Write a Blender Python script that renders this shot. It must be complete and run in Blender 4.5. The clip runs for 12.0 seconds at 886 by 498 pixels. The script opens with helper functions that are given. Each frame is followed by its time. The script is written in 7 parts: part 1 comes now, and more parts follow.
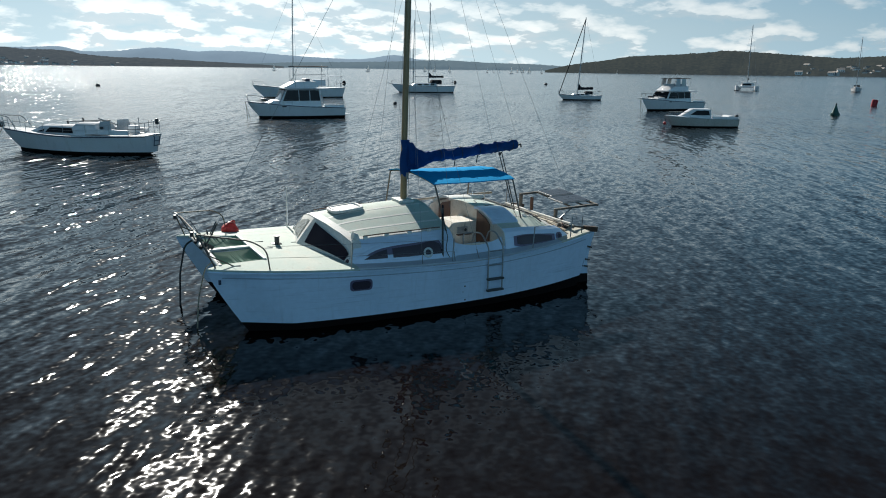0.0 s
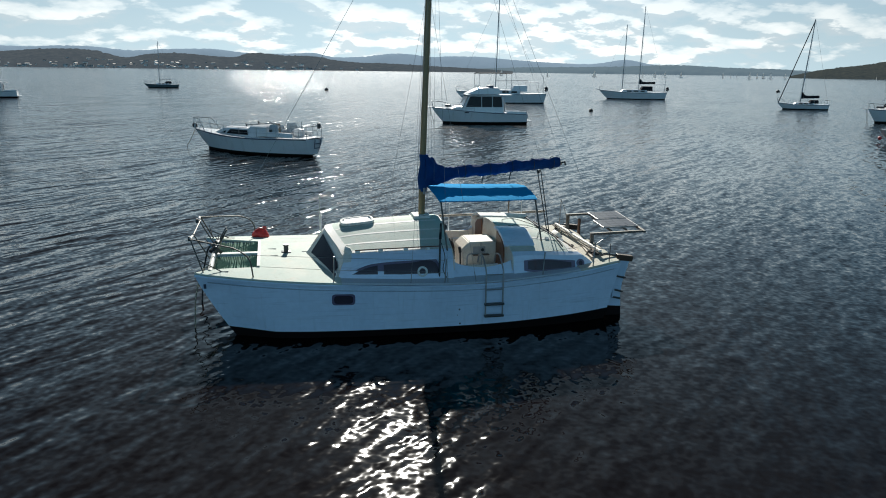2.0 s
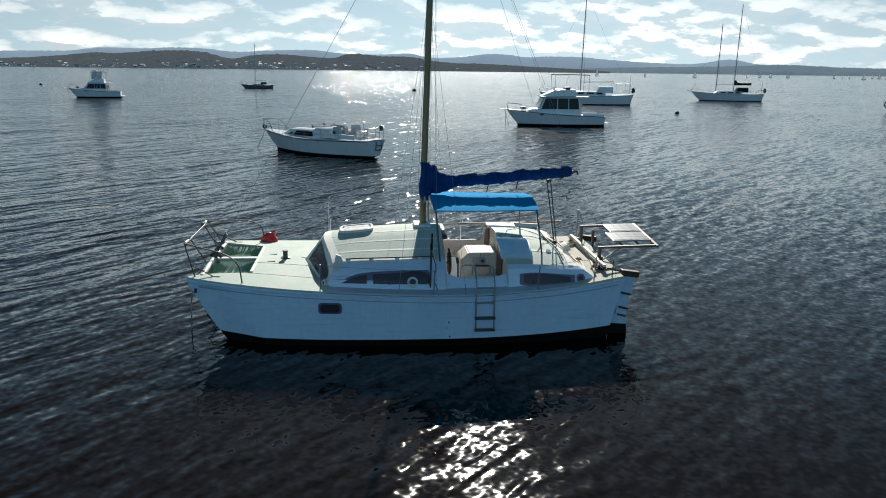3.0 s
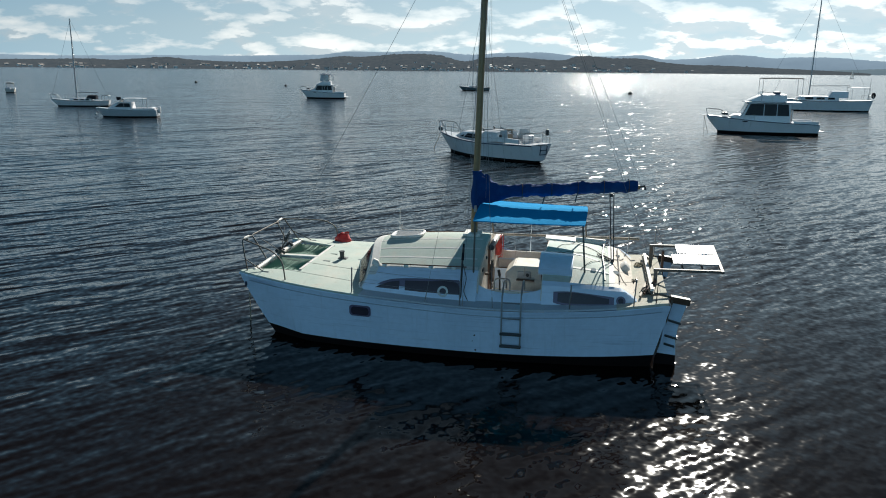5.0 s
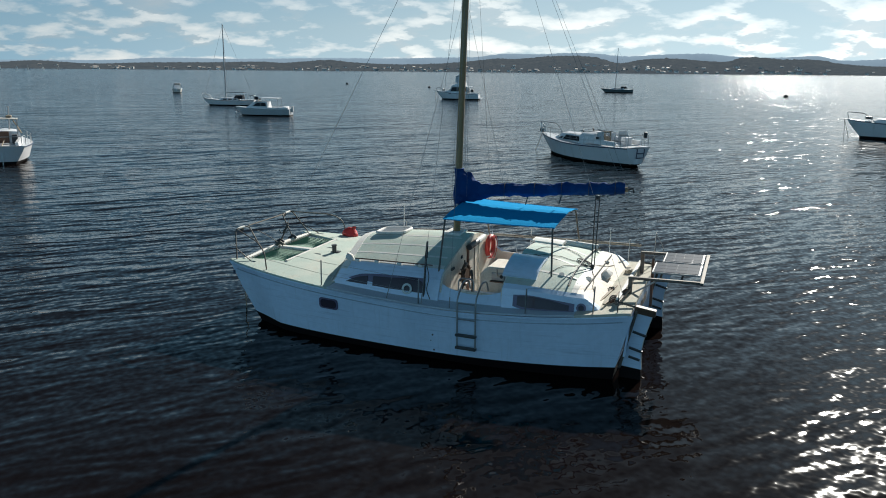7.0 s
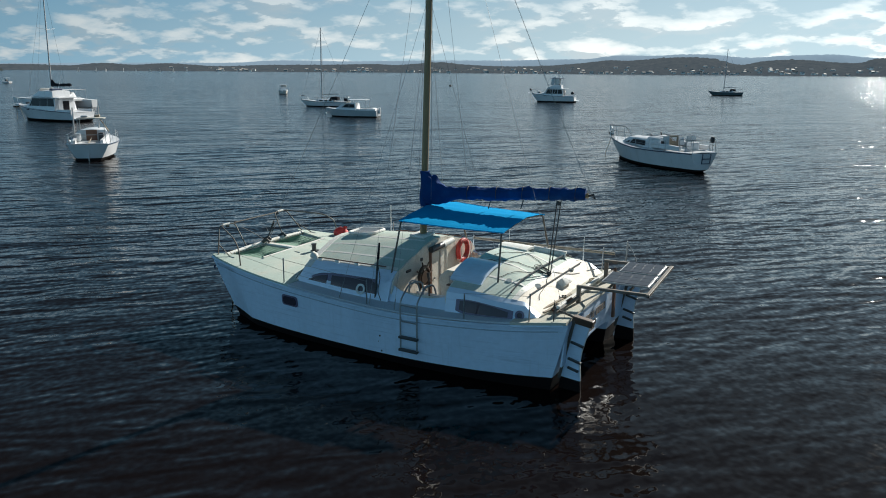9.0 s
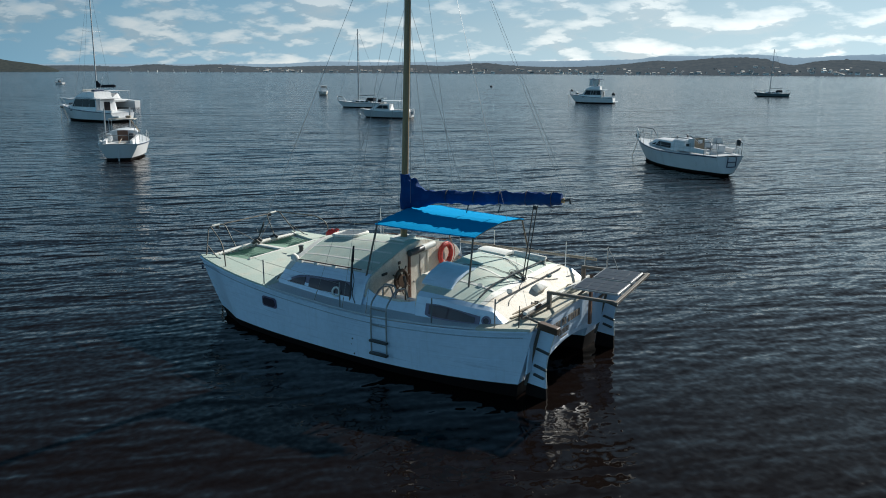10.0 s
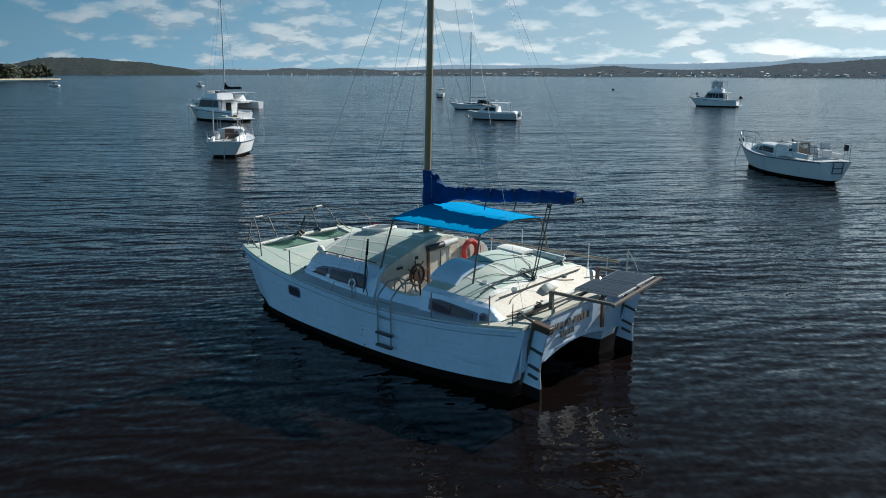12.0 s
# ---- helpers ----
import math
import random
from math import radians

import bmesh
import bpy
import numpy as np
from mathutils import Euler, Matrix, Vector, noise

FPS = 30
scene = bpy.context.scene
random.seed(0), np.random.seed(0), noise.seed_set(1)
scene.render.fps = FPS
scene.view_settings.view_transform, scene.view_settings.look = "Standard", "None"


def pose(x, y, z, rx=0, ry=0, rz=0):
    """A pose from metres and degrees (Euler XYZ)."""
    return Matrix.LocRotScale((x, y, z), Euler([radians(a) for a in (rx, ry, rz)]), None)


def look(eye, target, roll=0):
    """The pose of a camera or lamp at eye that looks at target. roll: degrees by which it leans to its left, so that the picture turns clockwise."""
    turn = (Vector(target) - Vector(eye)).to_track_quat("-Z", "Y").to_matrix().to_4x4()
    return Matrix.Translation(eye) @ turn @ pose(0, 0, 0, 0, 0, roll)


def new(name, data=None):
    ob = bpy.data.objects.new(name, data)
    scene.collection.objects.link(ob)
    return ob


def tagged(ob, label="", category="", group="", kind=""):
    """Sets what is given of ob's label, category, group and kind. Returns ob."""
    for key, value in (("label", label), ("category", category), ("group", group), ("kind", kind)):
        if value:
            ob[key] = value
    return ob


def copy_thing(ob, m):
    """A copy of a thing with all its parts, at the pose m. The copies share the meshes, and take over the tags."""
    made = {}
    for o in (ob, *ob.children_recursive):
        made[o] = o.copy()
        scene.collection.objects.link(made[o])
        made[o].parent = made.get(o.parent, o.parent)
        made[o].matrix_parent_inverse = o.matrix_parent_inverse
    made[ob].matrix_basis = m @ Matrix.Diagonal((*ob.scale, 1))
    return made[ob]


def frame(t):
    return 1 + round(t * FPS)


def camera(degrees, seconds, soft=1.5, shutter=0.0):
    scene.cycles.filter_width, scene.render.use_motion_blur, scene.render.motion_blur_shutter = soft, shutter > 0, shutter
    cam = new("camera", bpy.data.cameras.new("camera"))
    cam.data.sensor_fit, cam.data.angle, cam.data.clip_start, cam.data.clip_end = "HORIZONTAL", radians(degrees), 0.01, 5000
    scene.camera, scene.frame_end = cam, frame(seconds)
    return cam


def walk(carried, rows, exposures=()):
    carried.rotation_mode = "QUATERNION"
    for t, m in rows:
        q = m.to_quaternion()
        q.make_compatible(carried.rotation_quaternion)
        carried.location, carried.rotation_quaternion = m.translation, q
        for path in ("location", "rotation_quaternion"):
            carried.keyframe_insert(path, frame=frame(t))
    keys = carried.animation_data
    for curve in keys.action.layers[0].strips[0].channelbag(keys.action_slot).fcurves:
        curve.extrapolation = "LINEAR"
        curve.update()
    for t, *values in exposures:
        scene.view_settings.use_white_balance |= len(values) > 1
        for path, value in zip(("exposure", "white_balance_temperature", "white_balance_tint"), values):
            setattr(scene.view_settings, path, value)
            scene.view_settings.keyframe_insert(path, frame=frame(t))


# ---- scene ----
cam = camera(60.1, 12.0, soft=1.0)
PATH = [
    (0, (-7.754, -14.930, 4.856), (-6.762, -13.256, 4.397), 0.70),
    (0.5, (-6.661, -15.278, 4.852), (-5.851, -13.507, 4.394), 0.68),
    (1, (-5.572, -15.608, 4.947), (-4.900, -13.781, 4.491), 0.69),
    (1.5, (-4.490, -15.864, 5.037), (-3.916, -14.003, 4.582), 0.72),
    (2, (-3.461, -16.040, 5.081), (-2.989, -14.151, 4.627), 0.75),
    (2.5, (-2.416, -16.052, 5.151), (-2.056, -14.138, 4.696), 0.71),
    (3, (-1.483, -16.003, 5.222), (-1.244, -14.071, 4.766), 0.67),
    (3.5, (-0.537, -15.992, 5.276), (-0.471, -14.044, 4.819), 0.62),
    (5.5, (2.881, -15.495, 5.382), (2.462, -13.593, 4.926), 0.57),
    (6, (3.732, -15.264, 5.400), (3.213, -13.387, 4.945), 0.55),
    (6.5, (4.531, -14.938, 5.364), (3.894, -13.098, 4.909), 0.52),
    (7, (5.303, -14.626, 5.268), (4.611, -12.805, 4.813), 0.50),
    (9, (7.916, -13.399, 5.301), (6.974, -11.694, 4.849), 0.45),
    (9.5, (8.448, -13.049, 5.356), (7.462, -11.369, 4.905), 0.42),
    (10, (8.991, -12.690, 5.357), (7.953, -11.041, 4.906), 0.39),
    (10.5, (9.488, -12.366, 5.342), (8.349, -10.785, 4.893), 0.36),
    (11, (9.902, -12.053, 5.346), (8.679, -10.535, 4.898), 0.36),
    (11.5, (10.318, -11.756, 5.312), (9.043, -10.281, 4.867), 0.34),
    (12, (10.663, -11.531, 5.247), (9.375, -10.068, 4.802), 0.30),
]
walk(cam, [(t, look(eye, target, roll)) for t, eye, target, roll in PATH], [(0.0, 0.90, 6350, 8.0), (5.5, 0.90, 6400, 8.0), (9.0, 0.92, 6350, 7.0), (12.0, 0.90, 6050, 6.0)])

# ---- light ----
SUN_AZ, SUN_EL = 10.8, 29.3          # clockwise from +y, above the horizon
scene.view_settings.exposure = 0.0

world = bpy.data.worlds.new("sky")
scene.world = world
world.use_nodes = True
wt = world.node_tree
wt.nodes.clear()


def wnode(kind):
    return wt.nodes.new(kind)


def wmath(op, a, b=None):
    n = wt.nodes.new("ShaderNodeMath")
    n.operation = op
    for i, v in enumerate((a, b)):
        if v is None:
            continue
        if isinstance(v, (int, float)):
            n.inputs[i].default_value = v
        else:
            wt.links.new(v, n.inputs[i])
    return n.outputs[0]


sky = wnode("ShaderNodeTexSky")
sky.sky_type, sky.sun_disc = "NISHITA", False
sky.sun_elevation, sky.sun_rotation = radians(SUN_EL), radians(SUN_AZ)
sky.air_density, sky.dust_density, sky.ozone_density = 1.0, 0.1, 4.0
tc = wnode("ShaderNodeTexCoord")
sep = wnode("ShaderNodeSeparateXYZ")
wt.links.new(tc.outputs["Generated"], sep.inputs[0])
up = wmath("MAXIMUM", sep.outputs["Z"], 0.0)


def sheet(lift):
    """Directions laid out on a flat cloud sheet."""
    den = wmath("ADD", up, 0.29 + lift)
    comb = wnode("ShaderNodeCombineXYZ")
    wt.links.new(wmath("DIVIDE", sep.outputs["X"], den), comb.inputs[0])
    wt.links.new(wmath("DIVIDE", sep.outputs["Y"], den), comb.inputs[1])
    return comb.outputs[0]


def wnoise(src, scale, detail, rough, shift):
    mp = wnode("ShaderNodeMapping")
    mp.inputs["Location"].default_value = shift
    wt.links.new(src, mp.inputs["Vector"])
    n = wnode("ShaderNodeTexNoise")
    n.inputs["Scale"].default_value, n.inputs["Detail"].default_value = scale, detail
    n.inputs["Roughness"].default_value = rough
    wt.links.new(mp.outputs[0], n.inputs["Vector"])
    return n.outputs["Fac"]


def wramp(fac, *stops):
    n = wnode("ShaderNodeValToRGB")
    while len(n.color_ramp.elements) < len(stops):
        n.color_ramp.elements.new(0.5)
    for e, (p, c) in zip(n.color_ramp.elements, stops):
        e.position, e.color = p, (c, c, c, 1) if isinstance(c, (int, float)) else (*c, 1)
    wt.links.new(fac, n.inputs[0])
    return n.outputs[0]


glow = wnode("ShaderNodeVectorMath")     # humid air and cloud are brighter towards the sun
glow.operation = "DOT_PRODUCT"
wt.links.new(tc.outputs["Generated"], glow.inputs[0])
glow.inputs[1].default_value = (math.sin(radians(SUN_AZ)), math.cos(radians(SUN_AZ)), 0)
sunside = wmath("MAXIMUM", glow.outputs["Value"], 0.0)
flat, above = sheet(0.0), sheet(0.011)
n_here, n_above = wnoise(flat, 5.0, 8, 0.53, (3.1, 7.7, 0)), wnoise(above, 5.0, 6, 0.53, (3.1, 7.7, 0))
broad = wnoise(flat, 0.95, 2, 0.5, (11.0, 2.0, 0))
cover = wramp(wmath("ADD", wmath("SUBTRACT", wmath("MULTIPLY", n_here, 0.78), wmath("MULTIPLY", wmath("SUBTRACT", 1.0, sunside), 0.09)), wmath("MULTIPLY", broad, 0.30)), (0.485, 0.0), (0.555, 0.6), (0.635, 1.0))
lit = wmath("ADD", 0.50, wmath("MULTIPLY", wmath("SUBTRACT", n_here, n_above), 5.5))
body = wramp(lit, (0.38, (0.50, 0.545, 0.58)), (0.66, (1.0, 0.985, 0.96)))
cloud = wnode("ShaderNodeMix")
cloud.data_type, cloud.blend_type = "RGBA", "MULTIPLY"
cloud.inputs["Factor"].default_value = 1.0
wt.links.new(body, cloud.inputs[6])
cloud.inputs[7].default_value = (10.4, 10.3, 10.0, 1)
mix = wnode("ShaderNodeMix")
mix.data_type = "RGBA"
thin = wmath("SUBTRACT", 1.0, wmath("MINIMUM", wmath("MULTIPLY", up, 5.0), 0.93))   # fewer clouds overhead
wt.links.new(wmath("MULTIPLY", wmath("MULTIPLY", cover, thin), 0.78), mix.inputs["Factor"])
haze = wnode("ShaderNodeMix")        # pale humid air low over the lake
haze.data_type = "RGBA"
wt.links.new(wmath("MULTIPLY", wmath("POWER", 2.718, wmath("MULTIPLY", up, -3.0)), 0.92), haze.inputs["Factor"])
deep = wnode("ShaderNodeMix")
deep.data_type, deep.blend_type = "RGBA", "MULTIPLY"
deep.inputs["Factor"].default_value = 1.0
wt.links.new(sky.outputs[0], deep.inputs[6])
deep.inputs[7].default_value = (0.095, 0.12, 0.155, 1)
wt.links.new(deep.outputs[2], haze.inputs[6])
near_sun = wnode("ShaderNodeVectorMath")
near_sun.operation = "DOT_PRODUCT"
wt.links.new(tc.outputs["Generated"], near_sun.inputs[0])
near_sun.inputs[1].default_value = look((0, 0, 0), (-math.sin(radians(SUN_AZ)) * math.cos(radians(SUN_EL)), -math.cos(radians(SUN_AZ)) * math.cos(radians(SUN_EL)), -math.sin(radians(SUN_EL)))).to_3x3().col[2]
# the unseen sky opposite the sun is brightened too, filling the shaded hull
veil = wmath("ADD", wmath("ADD", 0.39, wmath("MULTIPLY", wmath("MAXIMUM", wmath("MULTIPLY", glow.outputs["Value"], -1.0), 0.0), 1.45)), wmath("ADD", wmath("MULTIPLY", wmath("MAXIMUM", glow.outputs["Value"], 0.0), 0.74), wmath("MULTIPLY", wmath("POWER", wmath("MAXIMUM", near_sun.outputs["Value"], 0.0), 7.0), 0.55)))


def veiled(col):
    n = wnode("ShaderNodeMix")
    n.data_type, n.blend_type = "RGBA", "MULTIPLY"
    n.inputs["Factor"].default_value = 1.0
    if isinstance(col, tuple):
        n.inputs[6].default_value = (*col, 1)
    else:
        wt.links.new(col, n.inputs[6])
    wt.links.new(veil, n.inputs[7])
    return n.outputs[2]


tone = wnode("ShaderNodeMix")            # whitish at the horizon, bluer above it
tone.data_type = "RGBA"
tone.inputs[6].default_value, tone.inputs[7].default_value = (4.9, 6.2, 6.8, 1), (2.6, 5.65, 8.1, 1)
high = wmath("MINIMUM", wmath("MULTIPLY", wmath("MAXIMUM", wmath("SUBTRACT", up, 0.05), 0.0), 6.0), 1.0)
sunward = wmath("SUBTRACT", 1.0, wmath("MULTIPLY", wmath("POWER", wmath("MAXIMUM", near_sun.outputs["Value"], 0.0), 3.0), 0.85))
aside = wmath("MINIMUM", wmath("MULTIPLY", wmath("MAXIMUM", wmath("SUBTRACT", 0.88, glow.outputs["Value"]), 0.0), 1.3), 0.8)
wt.links.new(wmath("MINIMUM", wmath("ADD", wmath("MULTIPLY", high, sunward), aside), 1.0), tone.inputs["Factor"])
wt.links.new(veiled(tone.outputs[2]), haze.inputs[7])
wt.links.new(haze.outputs[2], mix.inputs[6])
wt.links.new(veiled(cloud.outputs[2]), mix.inputs[7])
bg = wnode("ShaderNodeBackground")
bg.inputs["Strength"].default_value = 0.058
wt.links.new(mix.outputs[2], bg.inputs["Color"])
wout = wnode("ShaderNodeOutputWorld")
wt.links.new(bg.outputs[0], wout.inputs[0])

sun = new("sun", bpy.data.lights.new("sun", "SUN"))
sun.data.energy, sun.data.angle, sun.data.color = 3.9, radians(0.53), (1.0, 0.95, 0.87)
_a, _e = radians(SUN_AZ), radians(SUN_EL)
SUNDIR = Vector((math.sin(_a) * math.cos(_e), math.cos(_a) * math.cos(_e), math.sin(_e)))
sun.matrix_world = look(SUNDIR * 50, (0, 0, 0))


# ---- materials ----
def mat(name, color, rough=0.5, metal=0.0, stain=None, amount=0.35, scale=3.0, grain=60.0, bump=0.0, spec=0.5, rand=0.0, transl=0.0, streak=1.0, fine=0.12, dirt=()):
    """A painted, woven or wooden surface: base colour, stains at one scale, grain at a finer one, and a light relief."""
    m = bpy.data.materials.new(name)
    m.use_nodes = True
    nt = m.node_tree
    b = nt.nodes["Principled BSDF"]
    b.inputs["Roughness"].default_value, b.inputs["Metallic"].default_value = rough, metal
    b.inputs["Specular IOR Level"].default_value = spec
    co = nt.nodes.new("ShaderNodeTexCoord")
    mp = nt.nodes.new("ShaderNodeMapping")
    mp.inputs["Scale"].default_value = (1, 1, 1.0 / streak)
    nt.links.new(co.outputs["Object"], mp.inputs[0])
    n1, n2 = nt.nodes.new("ShaderNodeTexNoise"), nt.nodes.new("ShaderNodeTexNoise")
    n1.inputs["Scale"].default_value, n1.inputs["Detail"].default_value = scale, 6
    n2.inputs["Scale"].default_value, n2.inputs["Detail"].default_value = grain, 3
    nt.links.new(mp.outputs[0], n1.inputs["Vector"])
    nt.links.new(co.outputs["Object"], n2.inputs["Vector"])
    r1 = nt.nodes.new("ShaderNodeValToRGB")
    r1.color_ramp.elements[0].position, r1.color_ramp.elements[1].position = 0.48, 0.78
    nt.links.new(n1.outputs["Fac"], r1.inputs[0])
    k = nt.nodes.new("ShaderNodeMath")
    k.operation = "MULTIPLY"
    k.inputs[1].default_value = amount
    nt.links.new(r1.outputs[0], k.inputs[0])
    mx = nt.nodes.new("ShaderNodeMix")
    mx.data_type = "RGBA"
    st = stain or tuple(c * 0.6 for c in color)
    mx.inputs[6].default_value, mx.inputs[7].default_value = (*color, 1), (*st, 1)
    nt.links.new(k.outputs[0], mx.inputs["Factor"])
    m2 = nt.nodes.new("ShaderNodeMix")
    m2.data_type, m2.blend_type = "RGBA", "MULTIPLY"
    m2.inputs["Factor"].default_value = 1.0
    r2 = nt.nodes.new("ShaderNodeValToRGB")
    r2.color_ramp.elements[0].color, r2.color_ramp.elements[1].color = (1 - fine, 1 - fine, 1 - fine, 1), (1 + fine * 0.5, 1 + fine * 0.5, 1 + fine * 0.5, 1)
    r2.color_ramp.elements[0].position, r2.color_ramp.elements[1].position = 0.35, 0.65
    nt.links.new(n2.outputs["Fac"], r2.inputs[0])
    top = mx.outputs[2]
    for tone, much, stretch, lo, hi in dirt:      # grime, runs and worn patches, each with a scale of its own
        mp_, nd, rd = nt.nodes.new("ShaderNodeMapping"), nt.nodes.new("ShaderNodeTexNoise"), nt.nodes.new("ShaderNodeMapRange")
        mp_.inputs["Scale"].default_value, mp_.inputs["Location"].default_value = stretch, (much * 7, lo * 9, hi * 5)
        nt.links.new(co.outputs["Object"], mp_.inputs[0])
        nd.inputs["Scale"].default_value, nd.inputs["Detail"].default_value, nd.inputs["Roughness"].default_value = 1.0, 5, 0.62
        nt.links.new(mp_.outputs[0], nd.inputs["Vector"])
        rd.inputs["From Min"].default_value, rd.inputs["From Max"].default_value, rd.inputs["To Max"].default_value = lo, hi, much
        nt.links.new(nd.outputs["Fac"], rd.inputs["Value"])
        md = nt.nodes.new("ShaderNodeMix")
        md.data_type = "RGBA"
        md.inputs[7].default_value = (*tone, 1)
        nt.links.new(rd.outputs[0], md.inputs["Factor"])
        nt.links.new(top, md.inputs[6])
        top = md.outputs[2]
    nt.links.new(top, m2.inputs[6])
    nt.links.new(r2.outputs[0], m2.inputs[7])
    last = m2.outputs[2]
    if rand:
        oi = nt.nodes.new("ShaderNodeObjectInfo")
        hs = nt.nodes.new("ShaderNodeHueSaturation")
        mr = nt.nodes.new("ShaderNodeMapRange")
        mr.inputs["To Min"].default_value, mr.inputs["To Max"].default_value = 1 - rand, 1 + rand
        nt.links.new(oi.outputs["Random"], mr.inputs["Value"])
        nt.links.new(mr.outputs[0], hs.inputs["Value"])
        nt.links.new(last, hs.inputs["Color"])
        last = hs.outputs[0]
    nt.links.new(last, b.inputs["Base Color"])
    if bump:
        bp = nt.nodes.new("ShaderNodeBump")
        bp.inputs["Strength"].default_value, bp.inputs["Distance"].default_value = bump, 0.01
        nt.links.new(n2.outputs["Fac"], bp.inputs["Height"])
        nt.links.new(bp.outputs[0], b.inputs["Normal"])
    if transl:
        tr = nt.nodes.new("ShaderNodeBsdfTranslucent")
        nt.links.new(last, tr.inputs[0])
        ms = nt.nodes.new("ShaderNodeMixShader")
        ms.inputs[0].default_value = transl
        nt.links.new(b.outputs[0], ms.inputs[1])
        nt.links.new(tr.outputs[0], ms.inputs[2])
        nt.links.new(ms.outputs[0], nt.nodes["Material Output"].inputs[0])
    return m


HULL = mat("hull_paint", (0.62, 0.74, 0.89), 0.32, stain=(0.40, 0.51, 0.63), amount=0.30, scale=1.6, streak=3.0, grain=9, fine=0.04,
           dirt=[((0.34, 0.40, 0.44), 0.28, (11.0, 11.0, 0.7), 0.58, 0.76), ((0.33, 0.42, 0.54), 0.45, (0.9, 3.0, 22.0), 0.57, 0.70), ((0.62, 0.72, 0.84), 0.5, (1.3, 2.0, 9.0), 0.58, 0.68)])
WHITE = mat("white_paint", (0.72, 0.71, 0.67), 0.6, spec=0.25, stain=(0.60, 0.55, 0.45), amount=0.45, scale=3.2, grain=40,
            dirt=[((0.33, 0.27, 0.19), 0.55, (17.0, 17.0, 17.0), 0.60, 0.76), ((0.50, 0.44, 0.34), 0.5, (5.0, 5.0, 2.0), 0.55, 0.72)])
CREAM = mat("cream_paint", (0.73, 0.67, 0.58), 0.65, spec=0.2, stain=(0.54, 0.43, 0.31), amount=0.5, scale=3.5, grain=45,
            dirt=[((0.30, 0.17, 0.08), 0.55, (16.0, 16.0, 1.6), 0.60, 0.76), ((0.42, 0.36, 0.28), 0.5, (6.0, 6.0, 6.0), 0.57, 0.72)])
MINT = mat("mint_nonskid", (0.46, 0.54, 0.48), 0.74, stain=(0.64, 0.63, 0.55), amount=0.7, scale=1.6, grain=130, bump=0.25, spec=0.22,
           dirt=[((0.56, 0.54, 0.46), 0.55, (3.2, 2.4, 2.0), 0.54, 0.66), ((0.27, 0.27, 0.20), 0.5, (9.0, 9.0, 9.0), 0.59, 0.76), ((0.30, 0.24, 0.15), 0.5, (30.0, 30.0, 30.0), 0.63, 0.76)])
MINTWORN = mat("worn_nonskid", (0.57, 0.54, 0.46), 0.88, stain=(0.42, 0.50, 0.43), amount=0.7, scale=2.0, grain=130, bump=0.25, spec=0.1,
               dirt=[((0.62, 0.58, 0.50), 0.7, (3.0, 2.2, 2.0), 0.53, 0.66), ((0.34, 0.28, 0.19), 0.6, (8.0, 8.0, 8.0), 0.57, 0.74), ((0.24, 0.18, 0.11), 0.5, (28.0, 28.0, 28.0), 0.62, 0.76)])
RUST = mat("weathered_metal", (0.13, 0.12, 0.105), 0.6, 0.25, stain=(0.16, 0.085, 0.045), amount=0.7, scale=7, grain=60)
STEEL = mat("stainless_tube", (0.40, 0.41, 0.41), 0.34, 0.9, amount=0.3, scale=9)
# shadow gap under the rubbing strip, put into the moulding's colour
STRAKE_SHADOW = mat("strake_shadow_grey", (0.33, 0.41, 0.50), 0.5, stain=(0.46, 0.55, 0.64), amount=0.7, scale=5, grain=40)
BOTTOM = mat("antifoul", (0.009, 0.006, 0.006), 0.7, spec=0.15, stain=(0.016, 0.008, 0.007), amount=0.5, scale=4)
RUBBER = mat("black_rubber", (0.018, 0.018, 0.02), 0.6)
DARK = mat("dark_fitting", (0.04, 0.042, 0.045), 0.45)
GLASS = mat("tinted_pane", (0.055, 0.042, 0.056), 0.10, amount=0.5, stain=(0.085, 0.065, 0.08), scale=2.0, spec=0.22)
PURPLE = mat("faded_surround", (0.12, 0.105, 0.18), 0.35, amount=0.5, scale=6)
PEARL = mat("pale_pane", (0.58, 0.60, 0.58), 0.22, amount=0.4, scale=3)
# same blue cloth as the bimini, darkened to carry the sail cover's shade
SAILBLUE = mat("shaded_blue_canvas", (0.006, 0.045, 0.17), 0.85, spec=0.15, stain=(0.010, 0.09, 0.28), amount=0.5, scale=5, grain=180, bump=0.3, transl=0.02)
BIMBLUE = mat("bright_blue_canvas", (0.010, 0.30, 0.62), 0.85, stain=(0.016, 0.37, 0.68), amount=0.4, scale=4, grain=200, bump=0.25, transl=0.02, spec=0.02)
MASTWOOD = mat("varnished_spar", (0.29, 0.20, 0.095), 0.35, stain=(0.12, 0.09, 0.05), amount=0.6, scale=3, streak=10, grain=30)
BROWN = mat("brown_ply", (0.16, 0.075, 0.045), 0.5, stain=(0.07, 0.03, 0.02), amount=0.6, scale=5, streak=4)
WHEELWOOD = mat("wheel_wood", (0.075, 0.040, 0.022), 0.5, amount=0.6, scale=12)
REDPLASTIC = mat("red_plastic", (0.55, 0.035, 0.03), 0.45, amount=0.4, scale=8)
RINGRED = mat("faded_red_vinyl", (0.52, 0.045, 0.035), 0.5, stain=(0.58, 0.14, 0.10), amount=0.6, scale=9)
NETGREEN = mat("green_net", (0.09, 0.23, 0.16), 0.7, amount=0.4, scale=10)
ROPE = mat("old_rope", (0.34, 0.30, 0.22), 0.8, amount=0.5, scale=20)
BLACKROPE = mat("black_rope", (0.05, 0.05, 0.05), 0.8)
